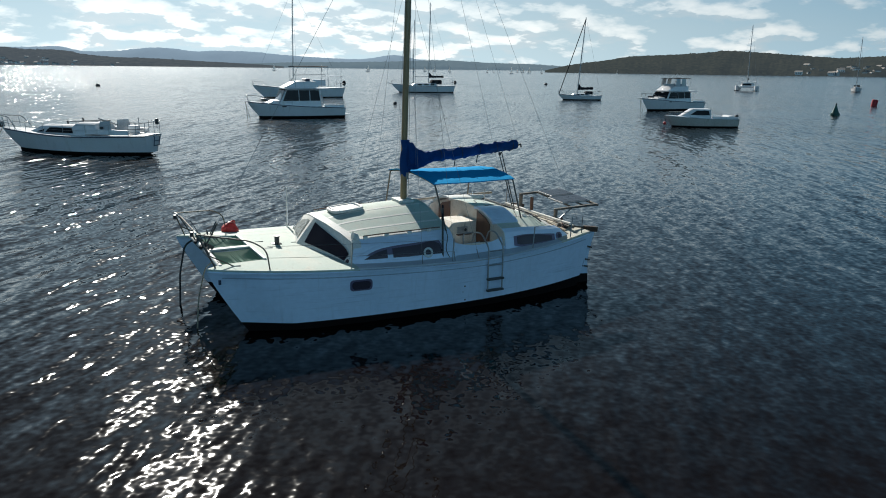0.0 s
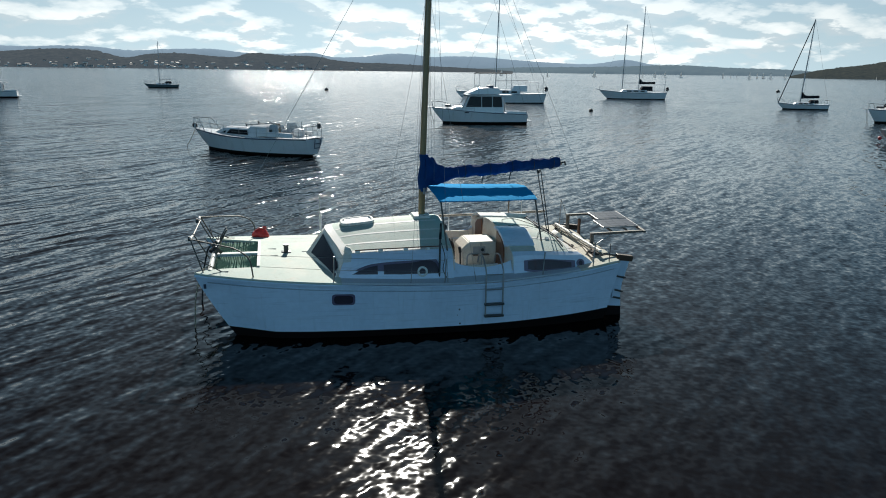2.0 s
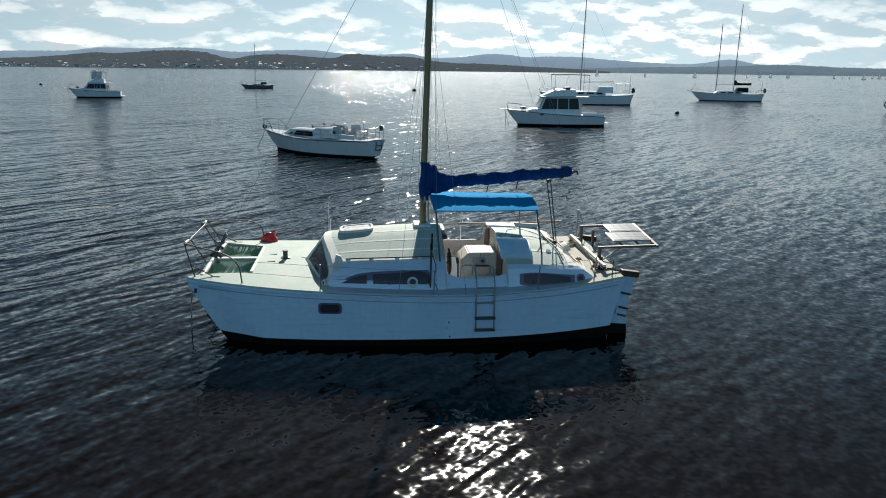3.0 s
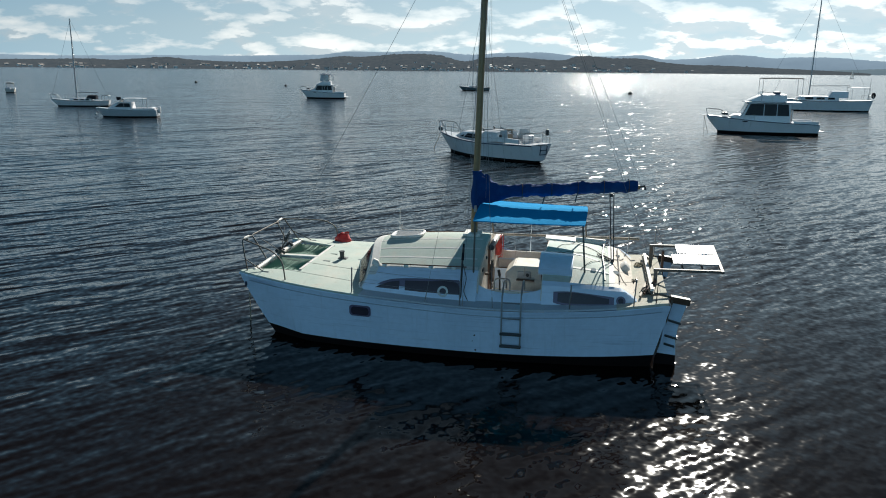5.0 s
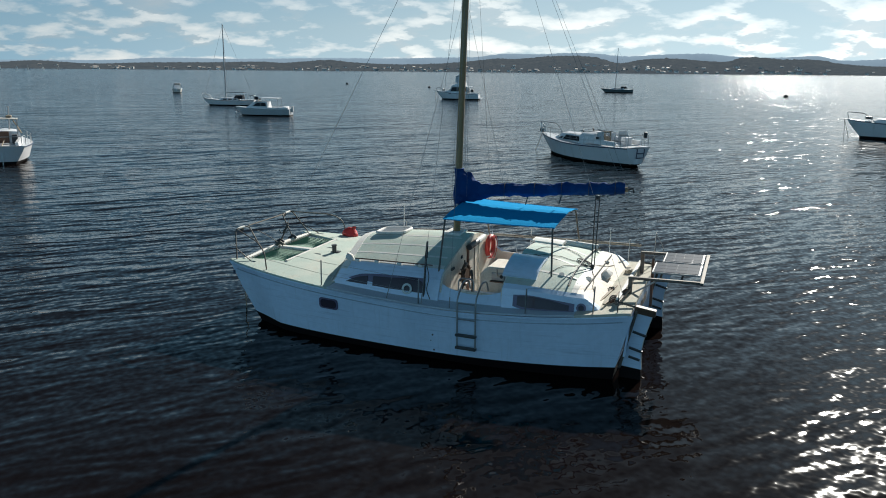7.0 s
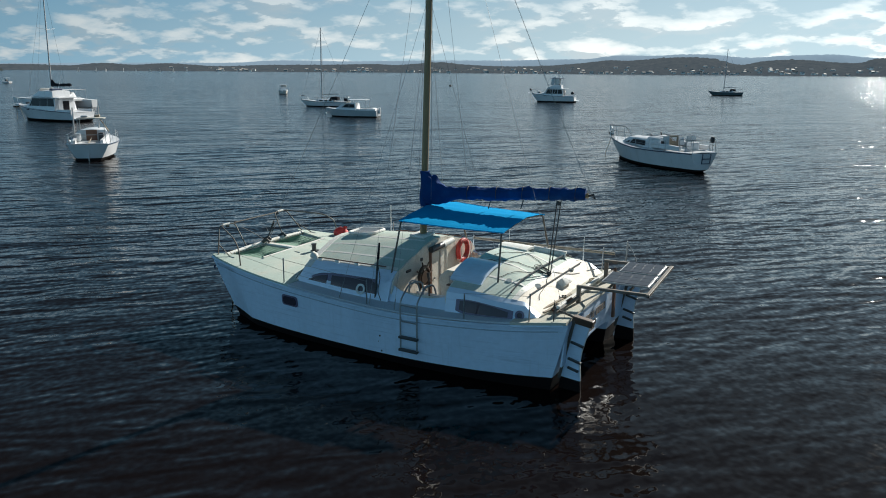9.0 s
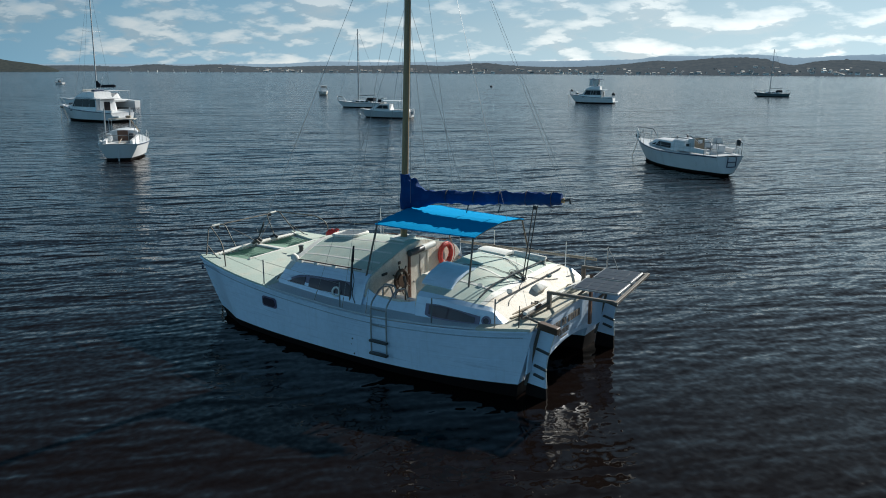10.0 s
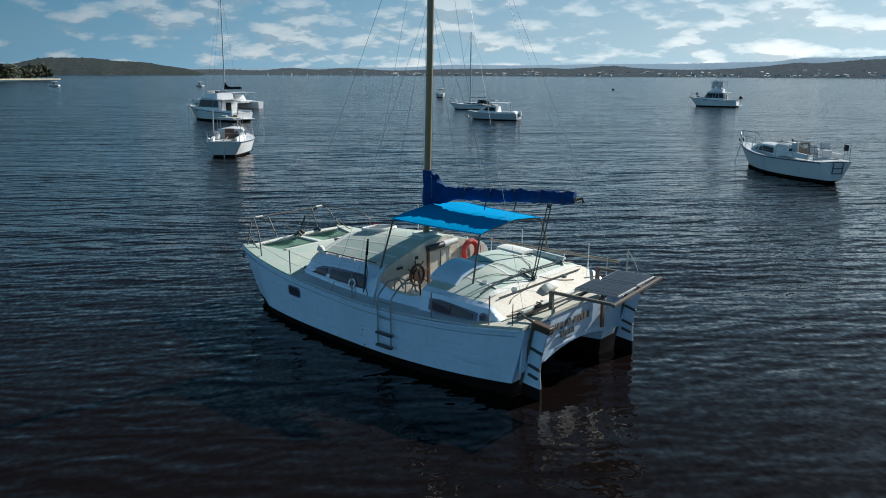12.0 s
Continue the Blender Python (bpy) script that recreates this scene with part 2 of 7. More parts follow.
WIRE = mat("rigging_wire", (0.24, 0.24, 0.24), 0.4, 0.6)
CELL = mat("solar_cells", (0.045, 0.05, 0.062), 0.30, amount=0.4, scale=5, spec=0.45)
ALU = mat("aluminium", (0.44, 0.44, 0.44), 0.5, 0.7, amount=0.4, scale=8)
TIMBER = mat("grey_timber", (0.27, 0.22, 0.16), 0.7, stain=(0.17, 0.14, 0.10), amount=0.6, scale=8, streak=3)
INK = mat("faded_lettering", (0.10, 0.085, 0.075), 0.6, stain=(0.30, 0.24, 0.17), amount=0.8, scale=14)
# dull blue-grey carries the cabin's shade on the side decks; also beds the hatch
SIDEDECK = mat("shade_grey_deck", (0.53, 0.59, 0.65), 0.7, stain=(0.62, 0.65, 0.67), amount=0.6, scale=4, grain=60, spec=0.2)
BOATWHITE = mat("gelcoat", (0.74, 0.74, 0.75), 0.25, stain=(0.60, 0.60, 0.57), amount=0.4, scale=0.9, streak=2, grain=12, fine=0.03, dirt=[((0.40, 0.36, 0.30), 0.35, (3.0, 3.0, 0.5), 0.57, 0.74)])
BOATWORN = mat("worn_gelcoat", (0.58, 0.54, 0.48), 0.4, stain=(0.40, 0.34, 0.27), amount=0.5, scale=1.4, streak=2, grain=12, dirt=[((0.25, 0.20, 0.15), 0.5, (5.0, 5.0, 2.0), 0.56, 0.74)])
BOATGREY = mat("grey_gelcoat", (0.50, 0.53, 0.55), 0.3, stain=(0.40, 0.41, 0.40), amount=0.4, scale=0.9, grain=12)
NAVY = mat("navy_stripe", (0.03, 0.045, 0.09), 0.35)
BOATGLASS = mat("dark_cabin_pane", (0.014, 0.013, 0.015), 0.12, amount=0.5, stain=(0.03, 0.028, 0.03), scale=2.0, spec=0.16)
DARKHULL = mat("dark_hull_paint", (0.10, 0.14, 0.15), 0.4, amount=0.4)
CANVASBLACK = mat("black_canvas", (0.018, 0.02, 0.025), 0.9, spec=0.04)
GREENBUOY = mat("green_buoy_paint", (0.01, 0.09, 0.075), 0.45)
REDBUOY = mat("red_buoy_paint", (0.40, 0.02, 0.03), 0.45)
SAND = mat("sand", (0.45, 0.38, 0.27), 0.9, amount=0.4, scale=0.2, grain=3)
GRASSY = mat("shore_grass", (0.13, 0.16, 0.04), 0.9, amount=0.5, scale=0.1, grain=2)
BARK = mat("bark", (0.10, 0.075, 0.05), 0.9, amount=0.5)
LEAF = mat("leaves", (0.045, 0.055, 0.022), 0.7, stain=(0.08, 0.075, 0.03), amount=0.5, scale=0.6, grain=4)
HOUSE = mat("house_wall", (0.80, 0.78, 0.74), 0.7, rand=0.35, scale=0.1, grain=1)
ROOFS = mat("house_roof", (0.36, 0.32, 0.29), 0.7, rand=0.5, scale=0.1, grain=1)
SAILCLOTH = mat("sailcloth", (0.82, 0.83, 0.82), 0.6, amount=0.1, transl=0.3)


def hill_mat(name, c1, c2, scale, glow=None, haze_power=0.0):
    m = bpy.data.materials.new(name)
    m.use_nodes = True
    nt = m.node_tree
    b = nt.nodes["Principled BSDF"]
    b.inputs["Roughness"].default_value, b.inputs["Specular IOR Level"].default_value = 1.0, 0.0
    co, n = nt.nodes.new("ShaderNodeTexCoord"), nt.nodes.new("ShaderNodeTexNoise")
    n.inputs["Scale"].default_value, n.inputs["Detail"].default_value, n.inputs["Roughness"].default_value = scale, 8, 0.65
    nt.links.new(co.outputs["Object"], n.inputs["Vector"])
    r = nt.nodes.new("ShaderNodeValToRGB")
    r.color_ramp.elements[0].position, r.color_ramp.elements[1].position = 0.38, 0.66
    r.color_ramp.elements[0].color, r.color_ramp.elements[1].color = (*c1, 1), (*c2, 1)
    nt.links.new(n.outputs["Fac"], r.inputs[0])
    nt.links.new(r.outputs[0], b.inputs["Base Color"])
    # bluish emission stands in for the haze of distance
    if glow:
        b.inputs["Emission Color"].default_value, b.inputs["Emission Strength"].default_value = (*glow, 1), haze_power
    return m


def water_mat():
    """Dark lake water; the wind's small waves are slopes of the surface, summed over five sizes."""
    m = bpy.data.materials.new("lake_water")
    m.use_nodes = True
    nt = m.node_tree
    b = nt.nodes["Principled BSDF"]
    b.inputs["Base Color"].default_value = (0.0056, 0.0036, 0.0031, 1)
    b.inputs["IOR"].default_value = 1.225
    co = nt.nodes.new("ShaderNodeTexCoord")

    def calc(op, p, q=None):
        n = nt.nodes.new("ShaderNodeMath")
        n.operation = op
        for i, v in enumerate((p, q)):
            if isinstance(v, (int, float)):
                n.inputs[i].default_value = v
            elif v is not None:
                nt.links.new(v, n.inputs[i])
        return n.outputs[0]

    def field(scale, stretch, turn, detail=0.0, rough=0.5, shift=0.0):
        """Noise drawn out along the crests: one value for the slope across them, one for the slope along them."""
        mp, n = nt.nodes.new("ShaderNodeMapping"), nt.nodes.new("ShaderNodeTexNoise")
        mp.vector_type = "TEXTURE"
        mp.inputs["Location"].default_value = (shift, shift * 1.7, 0)
        mp.inputs["Scale"].default_value = (1, stretch, 1)
        mp.inputs["Rotation"].default_value = (0, 0, radians(turn))
        nt.links.new(co.outputs["Object"], mp.inputs[0])
        n.inputs["Scale"].default_value, n.inputs["Detail"].default_value, n.inputs["Roughness"].default_value = scale, detail, rough
        nt.links.new(mp.outputs[0], n.inputs["Vector"])
        sp = nt.nodes.new("ShaderNodeSeparateColor")
        nt.links.new(n.outputs["Color"], sp.inputs[0])
        return n.outputs["Fac"], sp.outputs[0], sp.outputs[1]

    def ramp(fac, p0, c0, p1, c1):
        r = nt.nodes.new("ShaderNodeMapRange")
        r.inputs["From Min"].default_value, r.inputs["From Max"].default_value = p0, p1
        r.inputs["To Min"].default_value, r.inputs["To Max"].default_value = c0, c1
        nt.links.new(fac, r.inputs["Value"])
        return r.outputs[0]

    lee = nt.nodes.new("ShaderNodeVectorMath")       # calm patch in the boat's lee
    lee.operation = "DISTANCE"
    nt.links.new(co.outputs["Object"], lee.inputs[0])
    lee.inputs[1].default_value = (2.5, -6.5, 0)
    far = nt.nodes.new("ShaderNodeVectorMath")
    far.operation = "LENGTH"
    nt.links.new(co.outputs["Object"], far.inputs[0])
    nt.links.new(ramp(far.outputs["Value"], 11.0, WATER_ROUGH[0], 60.0, WATER_ROUGH[1]), b.inputs["Roughness"])
    # gusts: wide patches where the wind ruffles the surface more or less
    patch = calc("SUBTRACT", ramp(field(0.045, 3.0, -42, 4.0, 0.55, 3.0)[0], 0.30, 0.55, 0.70, 1.20), 0.9)
    patch = calc("ADD", calc("MULTIPLY", patch, ramp(far.outputs["Value"], 40.0, 1.0, 140.0, 0.15)), 0.9)
    gust = calc("MULTIPLY", patch, ramp(far.outputs["Value"], 28.0, 1.0, 220.0, 1.72))
    open_ = ramp(lee.outputs["Value"], 6.5, 0.22, 20.0, 1.0)
    half_open = ramp(lee.outputs["Value"], 6.0, 0.60, 18.0, 1.0)
    sx = sy = None

    def tilt_by(sx, sy, p, q, turn):
        c, d = math.cos(radians(turn)), math.sin(radians(turn))
        x, y = calc("MULTIPLY", p, c), calc("MULTIPLY", p, d)
        if q is not None:
            x, y = calc("ADD", x, calc("MULTIPLY", q, -d)), calc("ADD", y, calc("MULTIPLY", q, c))
        return (x, y) if sx is None else (calc("ADD", sx, x), calc("ADD", sy, y))
    shelter = {"open": calc("MULTIPLY", gust, open_), "half": calc("MULTIPLY", gust, half_open)}
    shelter["near"] = calc("MULTIPLY", shelter["half"], ramp(far.outputs["Value"], 15.0, 1.0, 38.0, 0.4))
    for lam, turn, slope, where in TRAINS:
        # a train of waves whose crests bend and whose height comes in groups
        dot = nt.nodes.new("ShaderNodeVectorMath")
        dot.operation = "DOT_PRODUCT"
        nt.links.new(co.outputs["Object"], dot.inputs[0])
        dot.inputs[1].default_value = (math.cos(radians(turn)) * 6.2832 / lam, math.sin(radians(turn)) * 6.2832 / lam, 0)
        _, wob, grp = field(0.42 / lam, 1.7, turn, 0.0, 0.5, lam * 31)
        wave = calc("COSINE", calc("ADD", dot.outputs["Value"], calc("MULTIPLY", wob, 13.0)))
        wave = calc("MULTIPLY", wave, calc("ADD", 0.65, calc("MULTIPLY", calc("ABSOLUTE", wave), 0.5)))
        wave = calc("MULTIPLY", calc("MULTIPLY", wave, ramp(grp, 0.36, 0.25, 0.64, 1.75)), shelter[where])
        sx, sy = tilt_by(sx, sy, calc("MULTIPLY", wave, slope), None, turn)
    for scale, stretch, turn, across, along, where in WAVELETS:
        _, p, q = field(scale, stretch, turn, 0.0, 0.5, scale)
        k = shelter[where]
        p, q = calc("SUBTRACT", p, 0.5), calc("SUBTRACT", q, 0.5)
        sx, sy = tilt_by(sx, sy, calc("MULTIPLY", calc("MULTIPLY", p, k), across), calc("MULTIPLY", calc("MULTIPLY", q, k), along), turn)
    geo = nt.nodes.new("ShaderNodeNewGeometry")
    tilt, add, unit = nt.nodes.new("ShaderNodeCombineXYZ"), nt.nodes.new("ShaderNodeVectorMath"), nt.nodes.new("ShaderNodeVectorMath")
    nt.links.new(sx, tilt.inputs[0])
    nt.links.new(sy, tilt.inputs[1])
    add.operation, unit.operation = "ADD", "NORMALIZE"
    nt.links.new(geo.outputs["Normal"], add.inputs[0])
    nt.links.new(tilt.outputs[0], add.inputs[1])
    nt.links.new(add.outputs[0], unit.inputs[0])
    nt.links.new(unit.outputs[0], b.inputs["Normal"])
    return m


# wave trains: length, heading, slope, and whether the boat shelters them
TRAINS = ((5.2, -44, 0.020, "open"), (2.6, -36, 0.026, "open"), (1.7, -47, 0.031, "open"), (1.15, -33, 0.037, "open"), (0.80, -50, 0.046, "open"), (0.58, -38, 0.052, "open"), (0.44, -54, 0.042, "half"), (0.34, -30, 0.038, "half"), (0.25, -44, 0.032, "half"))
# small ripples: waves a metre, length along the crest, heading, slope across and along
WAVELETS = ((0.20, 2.0, -40, 0.10, 0.05, "open"), (2.6, 1.6, -44, 0.09, 0.10, "half"), (5.0, 1.3, -38, 0.16, 0.18, "near"), (10.5, 1.1, -30, 0.22, 0.24, "near"))
WATER_ROUGH = (0.055, 0.135)


# ---- mesh helpers ----
def part(name, bm, material, parent=None, label=""):
    """Links a bmesh as one mesh object, under a thing or a part where one is given."""
    bmesh.ops.recalc_face_normals(bm, faces=bm.faces)
    me = bpy.data.meshes.new(name)
    bm.to_mesh(me)
    bm.free()
    me.materials.append(material)
    ob = new(name, me)
    if parent:
        ob.parent = parent
    if label:
        ob["label"] = label
    return ob


def smooth(ob, angle=40):
    me = ob.data
    me.polygons.foreach_set("use_smooth", [True] * len(me.polygons))
    me.set_sharp_from_angle(angle=radians(angle))
    return ob


def spart(*a, **k):
    return smooth(part(*a, **k))


def thing(name, m, label, category, group="", kind=""):
    ob = new(name)
    ob.empty_display_size = 0.2
    ob.matrix_world = m
    return tagged(ob, label, category, group, kind)


def lerp(a, b, t):
    return a + (b - a) * t


def curve(*pts):
    """A smooth function through (x, y) pairs: cosine-free monotone blend by smooth cubic pieces."""
    xs, ys = [p[0] for p in pts], [p[1] for p in pts]
    n = len(xs)
    sl = []
    for i in range(n):
        a, b = max(i - 1, 0), min(i + 1, n - 1)
        sl.append((ys[b] - ys[a]) / (xs[b] - xs[a]))

    def f(x):
        if x <= xs[0]:
            return ys[0]
        if x >= xs[-1]:
            return ys[-1]
        i = max(k for k in range(n) if xs[k] <= x)
        h = xs[i + 1] - xs[i]
        t = (x - xs[i]) / h
        return ((2 * t ** 3 - 3 * t ** 2 + 1) * ys[i] + (t ** 3 - 2 * t ** 2 + t) * h * sl[i]
                + (3 * t ** 2 - 2 * t ** 3) * ys[i + 1] + (t ** 3 - t ** 2) * h * sl[i + 1])
    return f


def box(bm, c, s, bevel=0.0, m=None):
    r = bmesh.ops.create_cube(bm, size=1.0, matrix=(m or Matrix.Translation(c)) @ Matrix.Diagonal((*s, 1)))
    if bevel:
        es = list({e for v in r["verts"] for e in v.link_edges})
        bmesh.ops.bevel(bm, geom=es, offset=bevel, segments=2, profile=0.5, affect="EDGES")
    return bm


def tube(bm, pts, r, seg=8, closed=False, r2=None):
    """A round tube along a line of points; r2 tapers it."""
    pts = [Vector(p) for p in pts]
    n = len(pts)
    rings = []
    ref = Vector((0.13, 0.31, 0.94))
    for i, p in enumerate(pts):
        a = pts[(i - 1) % n] if (closed or i > 0) else p
        b = pts[(i + 1) % n] if (closed or i < n - 1) else p
        d = (b - a).normalized()
        u = d.cross(ref)
        if u.length < 0.05:
            u = d.cross(Vector((1, 0, 0)))
        u.normalize()
        w = d.cross(u)
        rr = r if r2 is None else lerp(r, r2, i / (n - 1))
        rings.append([bm.verts.new(p + (u * math.cos(6.28318 * k / seg) + w * math.sin(6.28318 * k / seg)) * rr) for k in range(seg)])
    m = n if closed else n - 1
    for i in range(m):
        A, B = rings[i], rings[(i + 1) % n]
        for k in range(seg):
            bm.faces.new((A[k], A[(k + 1) % seg], B[(k + 1) % seg], B[k]))
    if not closed:
        bm.faces.new(rings[0][::-1])
        bm.faces.new(rings[-1])
    return bm


def bend(pts, rad=0.12, steps=4):
    """Rounds the corners of a line of points."""
    pts = [Vector(p) for p in pts]
    out = [pts[0]]
    for a, p, b in zip(pts, pts[1:], pts[2:]):
        u, w = (a - p), (b - p)
        k = min(rad, u.length * 0.45, w.length * 0.45)
        s, e = p + u.normalized() * k, p + w.normalized() * k
        for i in range(steps + 1):
            t = i / steps
            out.append(s * (1 - t) ** 2 + p * 2 * t * (1 - t) + e * t * t)
    out.append(pts[-1])
    return out


def sag(a, b, drop, n=10):
    a, b = Vector(a), Vector(b)
    return [a.lerp(b, i / n) - Vector((0, 0, 4 * drop * (i / n) * (1 - i / n))) for i in range(n + 1)]


def grid(bm, rows, wrap=False):
    vs = [[bm.verts.new(p) for p in r] for r in rows]
    for A, B in zip(vs, vs[1:]):
        n = len(A)
        for k in range(n if wrap else n - 1):
            q = (A[k], A[(k + 1) % n], B[(k + 1) % n], B[k])
            if len({tuple(round(c, 5) for c in v.co) for v in q}) >= 3:
                bm.faces.new(q)
    return vs


def slab(bm, rows, t):
    """A grid with thickness t along its normals (downwards for a roof)."""
    vs = grid(bm, rows)
    bmesh.ops.recalc_face_normals(bm, faces=bm.faces)
    bmesh.ops.solidify(bm, geom=list(bm.faces), thickness=t)
    return vs


def prism(bm, pts, d):
    a = [bm.verts.new(p) for p in pts]
    b = [bm.verts.new(Vector(p) + Vector(d)) for p in pts]
    bm.faces.new(a)
    bm.faces.new(b[::-1])
    n = len(a)
    for i in range(n):
        bm.faces.new((a[i], b[i], b[(i + 1) % n], a[(i + 1) % n]))
    return bm


def disc(bm, c, axis, r, t, seg=20, hole=0.0):
    """A flat round plate, or a ring when it has a hole."""
    axis = Vector(axis).normalized()
    u = axis.orthogonal().normalized()
    w = axis.cross(u)
    c = Vector(c)

    def ring(rr, h):
        return [bm.verts.new(c + axis * h + (u * math.cos(6.28318 * k / seg) + w * math.sin(6.28318 * k / seg)) * rr) for k in range(seg)]
    o0, o1 = ring(r, 0), ring(r, t)
    if hole:
        i0, i1 = ring(hole, 0), ring(hole, t)
    for k in range(seg):
        j = (k + 1) % seg
        bm.faces.new((o0[k], o0[j], o1[j], o1[k]))
        if hole:
            bm.faces.new((i0[k], i1[k], i1[j], i0[j]))
            bm.faces.new((o1[k], o1[j], i1[j], i1[k]))
            bm.faces.new((o0[k], i0[k], i0[j], o0[j]))
    if not hole:
        bm.faces.new(o0[::-1])
        bm.faces.new(o1)
    return bm


def B():
    return bmesh.new()


# ---- water: one sheet to the horizon, finer towards the boat ----
def water():
    def lines(near, cell):
        g, d = [], near
        while d < 4900:                      # cells widen with the distance, faster past the moorings
            d += max(cell, d * (0.0082 if d < 80 else 0.09))
            g.append(d)
        return np.concatenate([-np.array(g[::-1]), np.arange(-near, near + 1e-6, cell), np.array(g)])
    xs, ys = lines(12.0, 0.08), lines(12.0, 0.085)
    X, Y = np.meshgrid(xs, ys - 2.0)
    cell = np.maximum(np.gradient(xs)[None, :], np.gradient(ys)[:, None])
    Z = np.zeros_like(X)
    edge = np.clip((19.0 - np.hypot(X, Y + 3.0)) / 9.0, 0, 1)
    rng = np.random.RandomState(7)

    def add(lam, th, amp, ph, env):
        k = 6.2832 / lam
        fade = np.clip((lam / 2.6 - cell) / (lam / 5.0), 0, 1) * env
        on = fade > 0
        s = np.sin(k * (X[on] * math.cos(th) + Y[on] * math.sin(th)) + ph[on])
        Z[on] += amp * fade[on] * (s + 0.28 * (1 - s * s) - 0.14)
    for i in range(60):                      # small ripples round the boat
        lam = 0.25 * (4.4 ** rng.rand())
        add(lam, rng.normal(-0.72, 0.48), 0.0005 * lam ** 0.9 * (0.6 + 0.8 * rng.rand()), rng.rand() * 6.283 + 0.35 * np.sin(0.21 * X + 0.33 * Y + i), edge)
    lee = np.clip((np.hypot(X - 0.5, Y + 5.5) - 5.5) / 13.0, 0.10, 1)
    for i in range(46):                      # wind waves outside the boat's lee
        lam = 0.36 * (4.6 ** (rng.rand() ** 1.1))
        gust = 0.75 + 0.35 * np.sin(0.11 * X + 0.07 * Y + 2.1 * i) * np.sin(0.05 * X - 0.13 * Y + i)
        add(lam, rng.normal(-0.68, 0.24), 0.0017 * lam * (0.6 + 0.8 * rng.rand()), rng.rand() * 6.283 + 0.5 * np.sin(0.13 * X + 0.17 * Y + i), lee * gust)
    n, m = X.shape
    me = bpy.data.meshes.new("water")
    co = np.stack([X, Y, Z], -1).reshape(-1, 3)
    idx = np.arange(n * m).reshape(n, m)
    q = np.stack([idx[:-1, :-1], idx[:-1, 1:], idx[1:, 1:], idx[1:, :-1]], -1).reshape(-1, 4)
    me.vertices.add(len(co))
    me.vertices.foreach_set("co", co.ravel())
    me.loops.add(q.size)
    me.loops.foreach_set("vertex_index", q.ravel().astype(np.int32))
    me.polygons.add(len(q))
    me.polygons.foreach_set("loop_start", np.arange(0, q.size, 4, dtype=np.int32))
    me.polygons.foreach_set("use_smooth", np.ones(len(q), dtype=bool))
    me.update(calc_edges=True)
    me.materials.append(water_mat())
    tagged(new("water", me), "dark rippled lake water with sun glitter", "water", kind="structure")


water()


# ---- the far shores ----
def azdir(az):
    return Vector((math.sin(radians(az)), math.cos(radians(az)), 0))


def shore(name, label, a0, a1, dist, depth, height, material, step=0.12, rough=0.12, seed=0.0):
    """A wooded ridge along the lake: height(az) in degrees of the view, rising from the water's edge over its depth."""
    bm = B()
    n = int((a1 - a0) / step)
    rows = []
    for i in range(n + 1):
        az = a0 + (a1 - a0) * i / n
        d = azdir(az)
        e = max(height(az), 0.0)
        top = (dist + depth) * math.tan(radians(e))
        edge = min(1.0, (az - a0) / 1.5, (a1 - az) / 1.5)
        row = []
        for j in range(13):
            v = j / 12
            rr = dist + depth * v + 25 * noise.noise((az * 0.7, v * 2, seed + 5))
            h = top * (math.sin(v * math.pi / 2) ** 0.85)
            if j:
                h += top * rough * (noise.noise((az * 3.1, v * 6, seed)) + 0.6 * noise.noise((az * 9.0, v * 21, seed + 2))) * edge
                h += (2.0 + (3.6 if j == 12 else 1.4) * noise.noise((az * 31.0, v * 37, seed + 9))) * edge
            row.append(d * rr + Vector((0, 0, max(h, 0.0) if j else -1.0)))
        row.append(d * (dist + depth * 1.4) + Vector((0, 0, -1.0)))
        rows.append(row)
    grid(bm, rows)
    ob = spart(name, bm, material)
    return tagged(ob, label, "hill", kind="structure")


def bumps(*g):
    return lambda az: sum(h * math.exp(-((az - c) / w) ** 2) for c, w, h in g)


# haze is put into every hill's blue glow, and into FARHILL's pale base
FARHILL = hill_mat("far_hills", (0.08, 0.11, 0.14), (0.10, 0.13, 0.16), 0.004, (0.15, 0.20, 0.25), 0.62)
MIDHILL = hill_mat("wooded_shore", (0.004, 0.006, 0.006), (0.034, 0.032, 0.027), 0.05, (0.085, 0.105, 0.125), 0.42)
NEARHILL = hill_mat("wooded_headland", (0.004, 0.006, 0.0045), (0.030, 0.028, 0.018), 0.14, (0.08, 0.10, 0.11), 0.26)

RANGE = curve((-110, 0.5), (-60, 0.36), (-54, 0.40), (-48, 0.48), (-44, 0.52), (-41, 0.70), (-36, 0.69), (-30, 0.80), (-24.4, 0.84), (-21, 0.93), (-18.4, 1.0), (-16.5, 1.22), (-13.6, 1.22), (-12, 1.32), (-10, 1.28),
              (-7.8, 1.10), (-5.5, 1.22), (-2.5, 1.29), (-0.2, 1.08), (2.4, 1.05), (4.5, 1.14), (5.9, 0.88), (7.8, 0.91), (10, 1.16), (11.5, 1.15), (13, 0.97), (14.2, 1.04), (16.7, 1.02), (19, 0.84), (21.4, 0.70), (24.6, 0.62), (27, 0.93), (28.7, 0.64), (32, 0.42), (38, 0.24), (60, 0.2))
